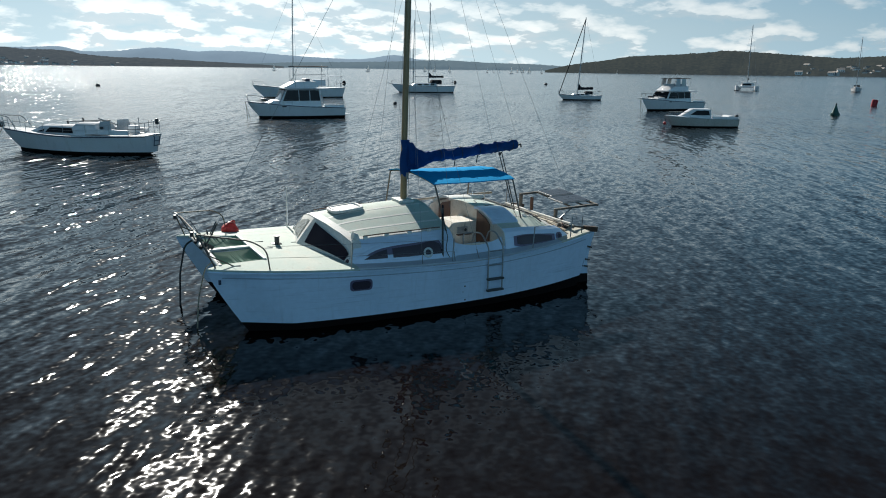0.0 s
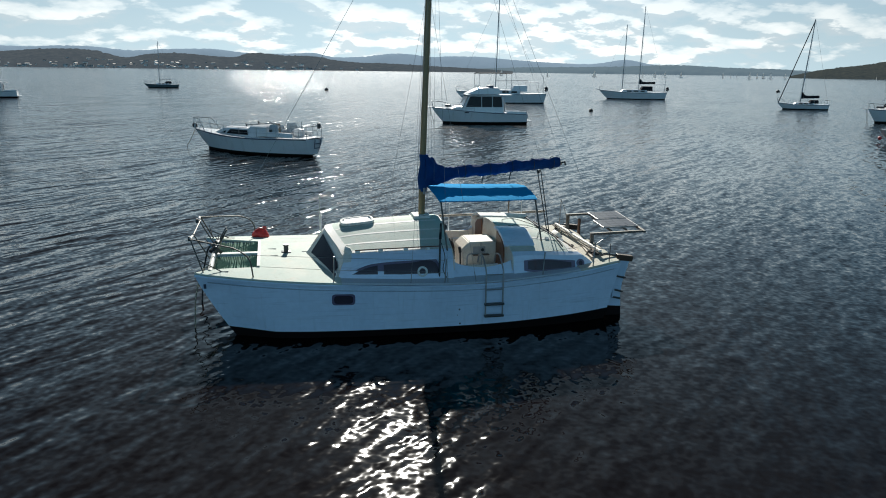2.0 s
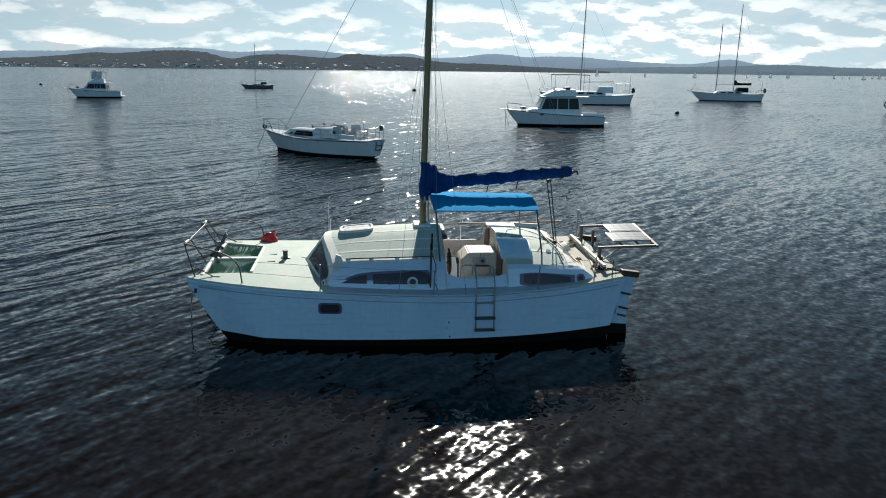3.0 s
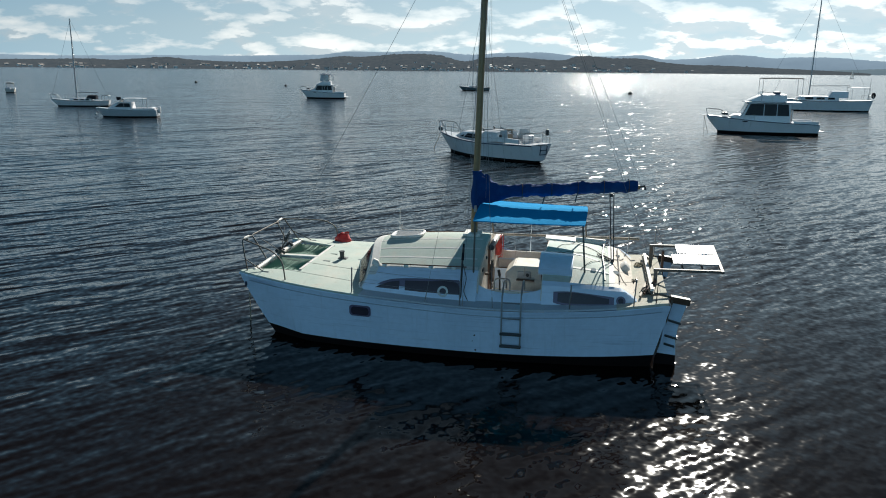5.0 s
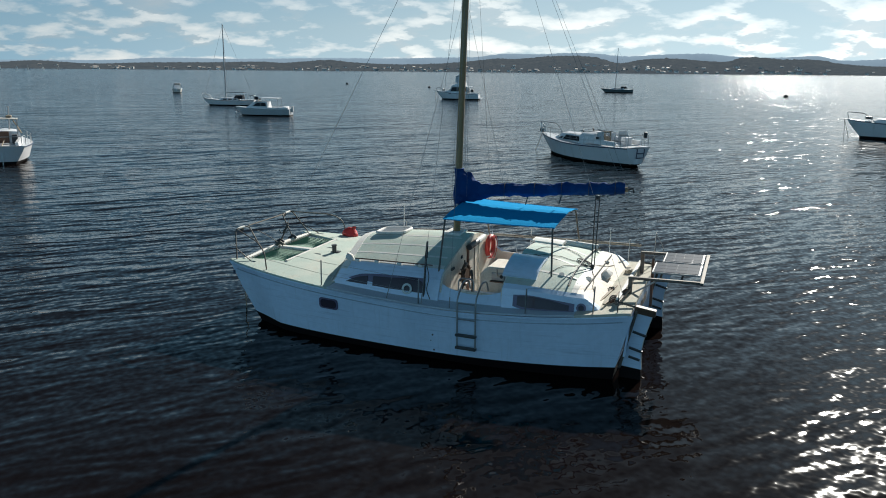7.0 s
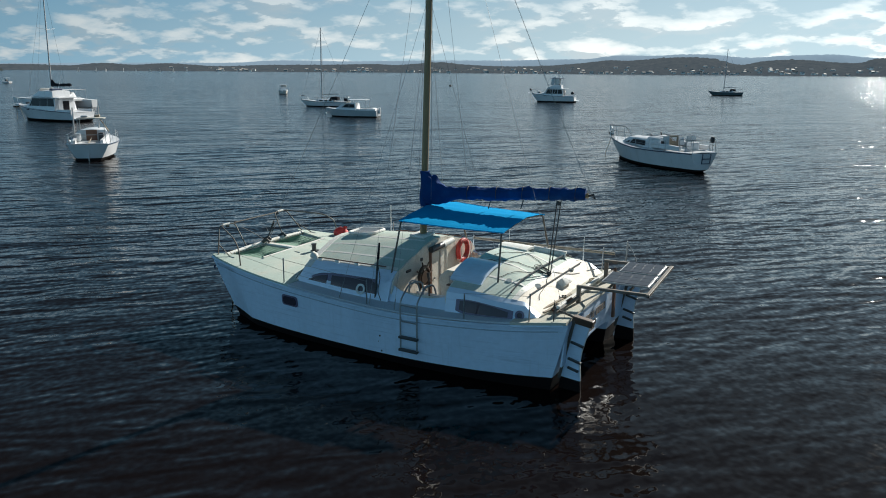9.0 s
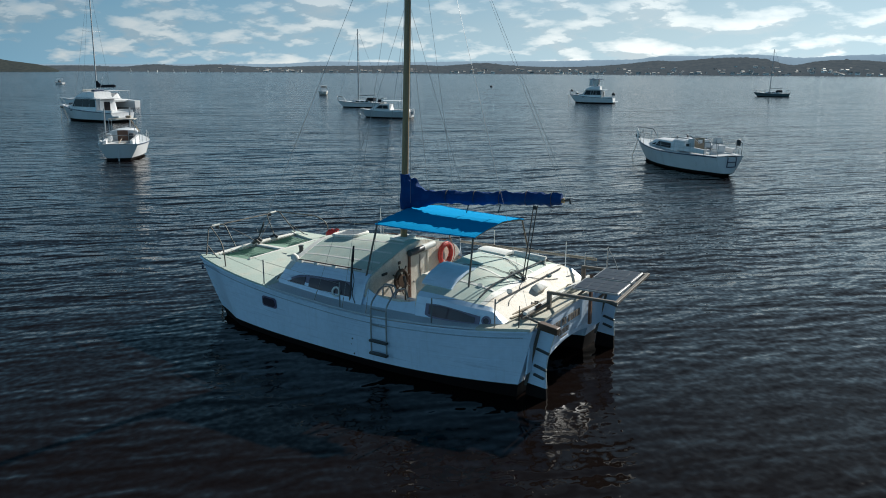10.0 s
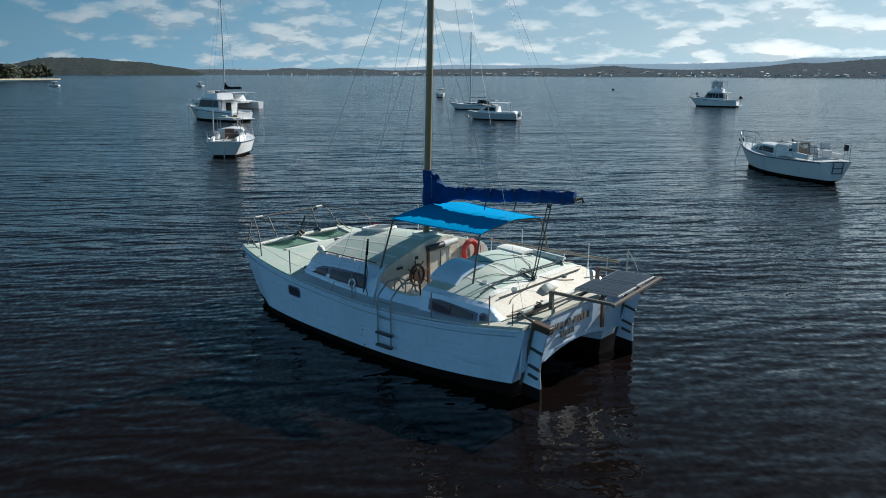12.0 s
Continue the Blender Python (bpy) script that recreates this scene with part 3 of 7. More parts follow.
WEST = curve((-66, 0.10), (-60.5, 0.26), (-57, 0.32), (-54.5, 0.27), (-52.5, 0.44), (-50.5, 0.34), (-48.5, 0.46), (-45, 0.30), (-42, 0.40), (-37, 0.47), (-34, 0.54), (-32.4, 0.48), (-29.3, 0.71), (-27.5, 0.56), (-24.5, 0.45), (-21.4, 0.52),
             (-19, 0.71), (-17, 0.92), (-15.5, 0.90), (-13.6, 1.07), (-12, 1.15), (-10, 1.05), (-8.2, 0.66), (-6.6, 0.92), (-4.6, 0.99), (-2.4, 0.84), (-0.9, 0.80), (-0.1, 1.06), (1.3, 1.06), (2.6, 0.95), (4.5, 0.93), (6.1, 0.68), (7.8, 0.54), (10, 0.50), (13, 0.36), (15, 0.28), (19, 0.10))
HEADLAND = curve((38, 0.12), (40.5, 0.56), (42.5, 0.82), (44, 1.06), (47, 1.23), (49.3, 1.38), (50.4, 1.50), (52.5, 1.40), (54.6, 1.25), (57.6, 1.06), (60, 1.18), (66, 1.2), (75, 1.0), (95, 1.1), (130, 0.9))
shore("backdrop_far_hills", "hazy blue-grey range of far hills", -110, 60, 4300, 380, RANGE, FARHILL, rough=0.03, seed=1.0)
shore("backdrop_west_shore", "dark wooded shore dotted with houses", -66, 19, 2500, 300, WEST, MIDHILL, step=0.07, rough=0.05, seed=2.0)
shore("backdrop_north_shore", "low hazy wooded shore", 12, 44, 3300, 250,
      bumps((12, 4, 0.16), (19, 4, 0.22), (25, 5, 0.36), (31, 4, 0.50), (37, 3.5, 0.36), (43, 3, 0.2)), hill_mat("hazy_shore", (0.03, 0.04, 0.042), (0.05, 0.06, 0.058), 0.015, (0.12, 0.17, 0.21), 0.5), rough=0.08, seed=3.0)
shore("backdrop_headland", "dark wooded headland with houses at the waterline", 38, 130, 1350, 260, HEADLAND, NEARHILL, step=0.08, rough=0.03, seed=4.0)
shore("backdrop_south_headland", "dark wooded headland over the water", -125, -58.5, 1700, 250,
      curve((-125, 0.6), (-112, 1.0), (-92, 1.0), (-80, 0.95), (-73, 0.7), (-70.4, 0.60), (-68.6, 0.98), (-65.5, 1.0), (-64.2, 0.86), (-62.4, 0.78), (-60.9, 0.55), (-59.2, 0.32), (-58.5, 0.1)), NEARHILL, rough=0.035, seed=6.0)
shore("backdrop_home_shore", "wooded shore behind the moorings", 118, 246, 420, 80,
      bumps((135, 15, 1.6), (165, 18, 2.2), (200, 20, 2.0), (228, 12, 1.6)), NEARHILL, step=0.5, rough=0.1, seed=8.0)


# ---- the moored catamaran: bow towards -x, z from the waterline ----
BOAT = pose(0, 0, -0.17, 1.3, 0, -1.5)
cat = thing("catamaran", BOAT, "old white sailing catamaran with mint-green decks at its mooring", "catamaran")

GY = curve((-4.6, 1.42), (-4.3, 1.55), (-3.3, 1.80), (-2.06, 2.0), (-0.5, 2.11), (1.0, 2.14), (2.2, 2.06), (3.2, 1.90), (3.9, 1.74))
GI = curve((-4.6, 1.42), (-4.3, 1.26), (-3.4, 1.06), (-2.0, 0.85), (1.0, 0.80), (3.0, 0.88), (3.9, 1.0))
SH = curve((-4.6, 1.46), (-3.3, 1.37), (-2.06, 1.31), (0.0, 1.24), (1.0, 1.24), (2.0, 1.28), (3.0, 1.34), (3.9, 1.43))
BOOT = curve((-4.6, 0.44), (-3.4, 0.37), (-2, 0.36), (1, 0.38), (2.8, 0.42), (3.9, 0.47))


def hull_rows(side, z_of, levels, n=40):
    """Rows of one hull from its stem to its transom, from the outer edge down to a level and up on the inner side."""
    outer, inner, ends = [], [], []
    for i in range(n + 1):
        u = (i / n) ** 1.25
        o, q = [], []
        for v in levels:
            # the stem rakes aft as it goes down
            z0 = lerp(SH(-4.6), -0.45, v)
            w = max(0.0, (1.46 - z0) / 1.91)
            xs = -4.6 + 1.05 * w ** 1.15 + 0.9 * max(0, w - 0.55) ** 2 * 2
            xe = 3.97 - 0.42 * w
            x = lerp(xs, xe, u)
            z = z_of(x, v)
            k = lerp(1.0, 0.90, min(1, (SH(x) - z) / 1.0)) if z > BOOT(x) - 0.001 else lerp(0.90, 0.10, min(1, (BOOT(x) - z) / (BOOT(x) + 0.45)) ** 1.5)
            e = min(1.0, u * 9) ** 0.8
            yo, yi = GY(x), GI(x)
            yc = 0.5 * (yo + yi) if u > 0 else 1.42
            yc = lerp(1.42, yc, e)
            o.append((x, side * (yc + (yo - yc) * k * e), z))
            q.append((x, side * (yc + (yi - yc) * k * e), z))
        outer.append(o)
        inner.append(q)
    return outer, inner


def build_hull(side):
    T = [0, 0.05, 0.15, 0.3, 0.45, 0.6]
    top = lambda x, v: lerp(SH(x), BOOT(x), v / 0.6)
    low = lambda x, v: lerp(BOOT(x), -0.45, (v - 0.6) / 0.4)
    for name, zf, lv, material in (("hull_side", top, T, HULL), ("bottom", low, [0.6, 0.72, 0.86, 1.0], BOTTOM)):
        bm = B()
        o, q = hull_rows(side, zf, lv)
        grid(bm, o)
        grid(bm, q)
        grid(bm, [o[-1], q[-1]])
        bmesh.ops.remove_doubles(bm, verts=bm.verts, dist=0.002)
        spart(name, bm, material, cat, "" if name == "hull_side" else "black antifouled bottom")
    # rubbing strip along the gunwale
    bm = B()
    tube(bm, [(x, side * (GY(x) + 0.012), SH(x) - 0.02) for x in [-4.58 + 8.46 * i / 40 for i in range(41)]], 0.026, 6)
    spart("rubbing_strip", bm, HULL, cat)
    # lower moulding that runs along the topsides, greyed as the rubbing strip's shadow
    bm = B()
    tube(bm, [(x, side * (lerp(GY(x), 1.42, 0.012) - 0.002), SH(x) - 0.115) for x in [-4.35 + 8.15 * i / 40 for i in range(41)]], 0.012, 6)
    spart("moulding", bm, STRAKE_SHADOW, cat)
    # faint joint lines of the planking
    for dz, xa, xb in ((0.27, -3.9, 3.7), (0.52, -3.2, 3.5)):
        bm = B()
        pts = []
        for i in range(41):
            x = lerp(xa, xb, i / 40)
            z = SH(x) - dz
            yc = 0.5 * (GY(x) + GI(x))
            pts.append((x, side * (yc + (GY(x) - yc) * lerp(1.0, 0.90, dz) - 0.001), z))
        tube(bm, pts, 0.005, 5)
        spart("planking_joint", bm, HULL, cat)
    # rectangular hull port
    def hp(x, z, out=0.0):
        k = lerp(1.0, 0.90, min(1, (SH(x) - z) / 1.0))
        yc = 0.5 * (GY(x) + GI(x))
        return (x, side * (yc + (GY(x) - yc) * k + out), z)
    for nm, a, b, c, d, material, out in (("port_frame", -2.06, -1.62, 0.90, 1.12, PURPLE, 0.004), ("pane", -2.02, -1.66, 0.93, 1.09, GLASS, 0.016)):
        bm = B()
        pts = []
        for cx, cz, s0 in ((b - 0.06, d - 0.06, 0), (a + 0.06, d - 0.06, 90), (a + 0.06, c + 0.06, 180), (b - 0.06, c + 0.06, 270)):
            for i in range(4):
                an = radians(s0 + 30 * i)
                pts.append(hp(cx + 0.06 * math.cos(an), cz + 0.06 * math.sin(an), out))
        prism(bm, pts, (0, side * 0.014, 0))
        part(nm, bm, material, cat)


build_hull(-1)
build_hull(1)

# decks: hull decks forward, the bridge deck between, side and after decks
CROWN = 0.07


def deck_z(x, y):
    g = GY(x)
    return SH(x) + CROWN * (1 - min(1.0, (y / g) ** 2))


bm = B()
xs = [-3.42 + (1.55 + 0.0) * i / 14 for i in range(15)]
slab(bm, [[(x, GY(x) * k / 14, deck_z(x, GY(x) * k / 14)) for k in range(-14, 15)] for x in xs], -0.04)
spart("foredeck", bm, MINT, cat, "pale mint-green non-skid foredeck")
for s in (-1, 1):
    bm = B()
    xs = [-4.585 + 1.165 * i / 12 for i in range(13)]
    slab(bm, [[(x, s * lerp(GI(x), GY(x), k / 4), deck_z(x, lerp(GI(x), GY(x), k / 4))) for k in range(5)] for x in xs], -0.04)
    spart("bow_deck", bm, MINT, cat)
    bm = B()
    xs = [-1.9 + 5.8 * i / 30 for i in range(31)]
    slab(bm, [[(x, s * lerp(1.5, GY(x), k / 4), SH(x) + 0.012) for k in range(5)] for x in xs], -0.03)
    # greyed in colour for the shade below the cabin side
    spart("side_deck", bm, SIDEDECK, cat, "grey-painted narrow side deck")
    # toe rail
    bm = B()
    tube(bm, [(x, s * (GY(x) - 0.03), SH(x) + 0.02) for x in [-4.5 + 8.3 * i / 40 for i in range(41)]], 0.018, 6)
    spart("toe_rail", bm, WHITE, cat)
bm = B()
xs = [3.0 + 0.93 * i / 8 for i in range(9)]
slab(bm, [[(x, GY(x) * k / 12, SH(x) + 0.045 * (1 - (k / 12) ** 2)) for k in range(-12, 13)] for x in xs], -0.05)
spart("after_deck", bm, MINTWORN, cat, "weathered mint-green after deck")
# underside of the bridge deck, closing the tunnel
bm = B()
xs = [-3.40 + 7.28 * i / 16 for i in range(17)]
slab(bm, [[(x, GI(x) * 1.06 * k / 8, 0.80 + 0.10 * (abs(x) / 4) ** 2 - 0.18 * (k / 8) ** 4) for k in range(-8, 9)] for x in xs], 0.04)
spart("bridge_deck_underside", bm, HULL, cat)
bm = B()
grid(bm, [[(-3.42 + 0.12 * (1 - j / 3), y, lerp(deck_z(-3.42, y) - 0.02, 0.84, j / 3)) for y in [-1.1 + 2.2 * k / 8 for k in range(9)]] for j in range(4)])
spart("bridge_deck_front", bm, HULL, cat)
# stern panel between the hulls
bm = B()
rows = []
for k in range(-12, 13):
    y = 1.70 * k / 12
    lowz = 0.66 + 0.16 * (1 - min(1, abs(y) / 1.05) ** 2) if abs(y) < 1.05 else 0.66
    rows.append([(3.905, y, SH(3.9) + 0.04 * (1 - (k / 12) ** 2)), (3.90, y, 1.05), (3.86, y, lowz)])
slab(bm, rows, 0.03)
spart("stern_panel", bm, HULL, cat, "white stern panel with worn lettering")
# worn lettering, as plain bars
x0 = 3.925
wid = [0.10, 0.05, 0.10, 0.10, None, 0.10, 0.08, None, 0.11, 0.10, 0.10, 0.10, 0.09]
y = -0.94
for w in wid:
    if w is None:
        y += 0.06
        continue
    bm = B()
    box(bm, (x0, y + w / 2, 1.235), (0.006, w - 0.018, 0.135), 0.002)
    part("name_bar", bm, INK, cat)
    y += w + 0.004
y = -0.66
for w in [0.07, 0.06, 0.05, 0.06, 0.07, 0.06, 0.07]:
    bm = B()
    box(bm, (x0 - 0.003, y + w / 2, 1.06), (0.006, w - 0.016, 0.10), 0.002)
    part("registration_bar", bm, DARK, cat)
    y += w
bm = B()
box(bm, (x0 - 0.005, -0.42, 0.955), (0.006, 0.24, 0.03))
part("port_name_bar", bm, INK, cat)

# forward beam, centre plank and the two nets
bm = B()
tube(bm, [(-4.32, -1.30 + 2.6 * i / 8, 1.47 + 0.03 * math.sin(math.pi * i / 8)) for i in range(9)], 0.05, 10)
spart("bow_beam", bm, WHITE, cat, "scuffed white bow beam")
bm = B()
box(bm, (-3.86, 0.0, 1.475), (0.95, 0.13, 0.035), 0.008)
part("centre_plank", bm, WHITE, cat)
for s in (-1, 1):
    bm = B()
    box(bm, (-3.42, s * 0.56, 1.475), (0.06, 1.0, 0.03), 0.006)
    part("net_batten", bm, WHITE, cat)
    net = B()
    for i in range(24):
        x = -4.26 + 0.80 * i / 23
        tube(net, sag((x, s * 0.075, 1.455), (x + 0.02 * math.sin(i * 1.7), s * lerp(1.16, 1.02, i / 23), 1.445), 0.03, 6), 0.0075, 4)
    for i in range(30):
        y = s * lerp(0.09, 1.08, i / 29)
        tube(net, sag((-4.27, y, 1.45), (-3.45, y + s * 0.012 * math.sin(i * 2.1), 1.45), 0.03, 6), 0.0065, 4)
    part("trampoline_net", net, NETGREEN, cat, "sagging dark-green trampoline net")
    lace = B()
    for i in range(13):
        y = s * lerp(0.12, 1.2, i / 12)
        tube(lace, [(-4.38, y, 1.47), (-4.32, y + 0.02, 1.535), (-4.24, y + 0.04, 1.46)], 0.008, 4)
    part("net_lacing", lace, ROPE, cat)

# forward cabin: arched roof, cut by a raked windscreen
ROOF = curve((-2.1, 1.95), (-1.5, 2.06), (-0.8, 2.12), (0.0, 2.16), (0.5, 2.165))
HALF = [(1.80, -1.0), (1.70, 0.25), (1.63, 0.44), (1.57, 0.51), (1.52, 0.56), (1.45, 0.605), (1.12, 0.725), (0.80, 0.825), (0.55, 0.91), (0.28, 0.975), (0.0, 1.0)]
# front edge of the roof for each of these points
FRONT = [-1.92, -1.86, -1.80, -1.78, -1.77, -1.80, -1.85, -1.92, -1.97, -2.02, -2.04]
CX1 = 0.38


def cab_pt(j, x):
    y, f = HALF[j]
    base = SH(x) + 0.005
    return y * lerp(0.94, 1.0, min(1, (x + 2.1) / 1.4)), (base if f < 0 else base + (ROOF(x) - base) * f)


def cab_rows(js, k0=0.0, k1=1.0, n=18, side=1, off=0.0):
    rows = []
    for i in range(n + 1):
        r = []
        for j in js:
            x = lerp(FRONT[j], CX1, lerp(k0, k1, i / n))
            y, z = cab_pt(j, x)
            r.append((x, side * (y + off * (1 if j < 5 else 0.3)), z + off * (0.3 if j < 5 else 1)))
        rows.append(r)
    return rows


for s in (-1, 1):
    bm = B()
    slab(bm, cab_rows(range(0, 6), side=s), 0.03)
    spart("cabin_side", bm, HULL, cat)
bm = B()
rr = []
for i in range(19):
    left = cab_rows(range(5, 11), n=18, side=-1)[i]
    right = cab_rows(range(5, 11), n=18, side=1)[i]
    rr.append(left + right[::-1][1:])
slab(bm, rr, 0.035)
roof = spart("cabin_roof", bm, MINT, cat, "arched mint-green cabin roof with white seams")


def strip(js_a, x0, x1, w, side, lift, material, name, parent):
    """A raised white seam that follows the roof fore and aft at a fixed offset."""
    bm = B()
    rows = []
    for i in range(15):
        x = lerp(x0, x1, i / 14)
        base = SH(x) + 0.005
        r = []
        for yy in (js_a - w / 2, js_a + w / 2):
            hz = None
            for (ya, fa), (yb, fb) in zip(HALF[1:], HALF[2:]):
                if yb <= yy <= ya:
                    t = (ya - yy) / (ya - yb)
                    hz = base + (ROOF(x) - base) * lerp(fa, fb, t)
            r.append((x, side * yy * lerp(0.94, 1.0, min(1, (x + 2.1) / 1.4)), (hz if hz else ROOF(x)) + lift))
        rows.append(r)
    slab(bm, rows, 0.004)
    return spart(name, bm, material, parent)


for s in (-1, 1):
    for yy in (0.30, 0.70, 1.08):
        strip(yy, -1.86, 0.30, 0.05, s, 0.003, WHITE, "roof_seam", roof)
    strip(1.39, -1.76, 0.36, 0.09, s, 0.003, WHITE, "roof_margin", roof)
    # grab rail on blocks along the shoulder
    bm = B()
    pts = []
    for i in range(12):
        x = lerp(-1.55, 0.15, i / 11)
        y, z = cab_pt(5, x)
        pts.append((x, s * (y + 0.02), z + 0.058))
    tube(bm, pts, 0.013, 6)
    rail = spart("grab_rail", bm, BROWN, cat, "varnished grab rail on white blocks")
    for x in (-1.5, -1.05, -0.55, -0.1):
        bm = B()
        y, z = cab_pt(5, x)
        box(bm, (x, s * (y + 0.02), z + 0.022), (0.09, 0.03, 0.06), 0.006)
        part("rail_block", bm, WHITE, rail)
    # cabin window with its faded surround, two panes and a round port
    def cw(x, f, out):
        y = np.interp(f, [0.0, 0.25, 0.44, 0.51, 0.56], [1.75, 1.70, 1.63, 1.57, 1.52]) * lerp(0.94, 1.0, min(1, (x + 2.1) / 1.4))
        base = SH(x) + 0.005
        return (x, s * (y + out), base + (ROOF(x) - base) * f)
    def pane(nm, lo, hi, x0, x1, material, out, n=12):
        bm = B()
        rows = []
        for i in range(n + 1):
            x = lerp(x0, x1, i / n)
            a, b = lo(x), hi(x)
            rows.append([cw(x + (0.0 if k < 4 else 0.0), lerp(a, b, k / 4), out) for k in range(5)])
        slab(bm, rows, 0.008)
        return spart(nm, bm, material, cat)
    pane("window_surround", curve((-1.84, 0.03), (0.2, 0.0)), curve((-1.84, 0.05), (-1.4, 0.33), (-1.0, 0.40), (-0.4, 0.425), (0.05, 0.43), (0.2, 0.13)), -1.84, 0.2, PURPLE, 0.008)
    pane("front_pane", curve((-1.74, 0.065), (-1.14, 0.055)), curve((-1.74, 0.075), (-1.4, 0.275), (-1.14, 0.345)), -1.74, -1.14, GLASS, 0.022)
    pane("side_pane", curve((-1.02, 0.05), (0.12, 0.03)), curve((-1.02, 0.355), (-0.5, 0.38), (0.0, 0.385), (0.13, 0.08)), -1.02, 0.12, GLASS, 0.022)
    bm = B()
    c = cw(-0.26, 0.19, 0.034)
    disc(bm, c, (0, s, 0.35), 0.105, 0.02, 24, 0.065)
    spart("round_port", bm, PEARL, cat, "pale round port ring")

# the windscreen: two raked faces meeting in the middle
BASE = [(-1.98, 1.72, SH(-1.98) + 0.01), (-2.04, 1.50, SH(-2.05) + 0.02), (-2.12, 1.2, deck_z(-2.12, 1.2)), (-2.25, 0.8, deck_z(-2.25, 0.8)), (-2.36, 0.4, deck_z(-2.36, 0.4)), (-2.48, 0.0, deck_z(-2.48, 0))]
TOPJ = [1, 3, 5, 7, 9, 10]
for s in (-1, 1):
    up_, dn = [], []
    for (bx, by, bz), j in zip(BASE, TOPJ):
        x = FRONT[j]
        y, z = cab_pt(j, x)
        up_.append(Vector((x, s * y, z)))
        dn.append(Vector((bx, s * by, bz)))
    bm = B()
    slab(bm, [[u.lerp(d, k / 4) for u, d in zip(up_, dn)] for k in range(5)], 0.03)
    spart("windscreen_frame", bm, WHITE, cat, "white windscreen frame")

    def ws(a, b, out=0.018):
        t = max(0.0, min(4.999, a * 5))
        i = int(t)
        u = up_[i].lerp(up_[i + 1], t - i)
        d = dn[i].lerp(dn[i + 1], t - i)
        return u.lerp(d, b) + Vector((-0.8, s * 0.25, 0.5)).normalized() * out
    bm = B()
    grid(bm, [[ws(a, lerp(lerp(0.40, 0.12, (a - 0.16) / 0.72), 0.82, b)) for a in (0.16, 0.30, 0.44, 0.58, 0.73, 0.88)] for b in (0, 0.33, 0.66, 1.0)])
    bmesh.ops.solidify(bm, geom=list(bm.faces), thickness=0.01)
    # starboard pane is coloured pale to stand for the light falling on it
    spart("windscreen_pane", bm, GLASS if s < 0 else PEARL, cat, "dark raked windscreen pane" if s < 0 else "sun-faded pale windscreen pane")
    bm = B()
    disc(bm, ws(0.07, 0.72, 0.01), (-0.8, s * 0.35, 0.4), 0.075, 0.02, 20, 0.05)
    spart("round_port", bm, PEARL, cat)
    bm = B()
    disc(bm, ws(0.07, 0.72, 0.012), (-0.8, s * 0.35, 0.4), 0.052, 0.006, 16)
    spart("port_glass", bm, GLASS, cat)

# white band along the forward edge of the roof
bm = B()
rows = []
for js, sd in ((range(2, 11), -1), (range(9, 1, -1), 1)):
    for j in js:
        r = []
        for x in (FRONT[j] - 0.01, FRONT[j] + 0.07, FRONT[j] + 0.15):
            y, z = cab_pt(j, max(x, FRONT[j]))
            r.append((x, sd * (y + (0.006 if j < 5 else 0)), z + 0.006))
        rows.append(r)
slab(bm, rows, 0.006)
spart("roof_front_band", bm, WHITE, roof)
# roof hatch: a rounded white rim round grey slats
HX = -1.36
bm = B()
rim = [Vector((math.copysign(0.33, math.cos(t)) * abs(math.cos(t)) ** 0.45, math.copysign(0.27, math.sin(t)) * abs(math.sin(t)) ** 0.45, 0)) for t in [6.28318 * k / 28 for k in range(28)]]
tube(bm, [pose(HX, 0.0, ROOF(HX) + 0.022, 0, -5, 0) @ p for p in rim], 0.034, 8, closed=True)
hatch = spart("roof_hatch", bm, WHITE, cat)
bm = B()
box(bm, (0, 0, 0), (0.60, 0.48, 0.02), 0.005, pose(HX, 0.0, ROOF(HX) + 0.012, 0, -5, 0))
part("hatch_bed", bm, SIDEDECK, hatch)
for i in range(6):
    bm = B()
    y = -0.19 + 0.076 * i
    box(bm, (0, 0, 0), (0.52, 0.036, 0.016), 0.004, pose(HX, y, ROOF(HX) + 0.028, 0, -5, 0))
    part("louvre", bm, ALU, hatch)
# white horn vent on the shoulder
bm = B()
tube(bm, [(-1.66, -1.36, 1.62), (-1.66, -1.36, 1.76), (-1.68, -1.36, 1.81), (-1.75, -1.36, 1.83)], 0.055, 10, r2=0.075)
box(bm, (-1.62, -1.33, 1.63), (0.22, 0.15, 0.10), 0.02)
spart("cowl_vent", bm, WHITE, cat)
# raised eyebrow over the cabin windows
for s in (-1, 1):
    bm = B()
    rows = []
    for i in range(17):
        x = lerp(-1.76, 0.30, i / 16)
        f = float(np.interp(x, [-1.76, -1.3, -0.8, 0.3], [0.22, 0.40, 0.455, 0.46]))
        k = lerp(0.94, 1.0, min(1, (x + 2.1) / 1.4))
        base = SH(x) + 0.005
        r = []
        for df, out in ((-0.030, 0.004), (-0.024, 0.034), (0.012, 0.036), (0.05, 0.004)):
            y = float(np.interp(f + df, [0.0, 0.25, 0.44, 0.51, 0.56], [1.75, 1.70, 1.63, 1.57, 1.52])) * k
            r.append((x, s * (y + out), base + (ROOF(x) - base) * (f + df)))
        rows.append(r)
    grid(bm, rows)
    spart("eyebrow_moulding", bm, HULL, cat)

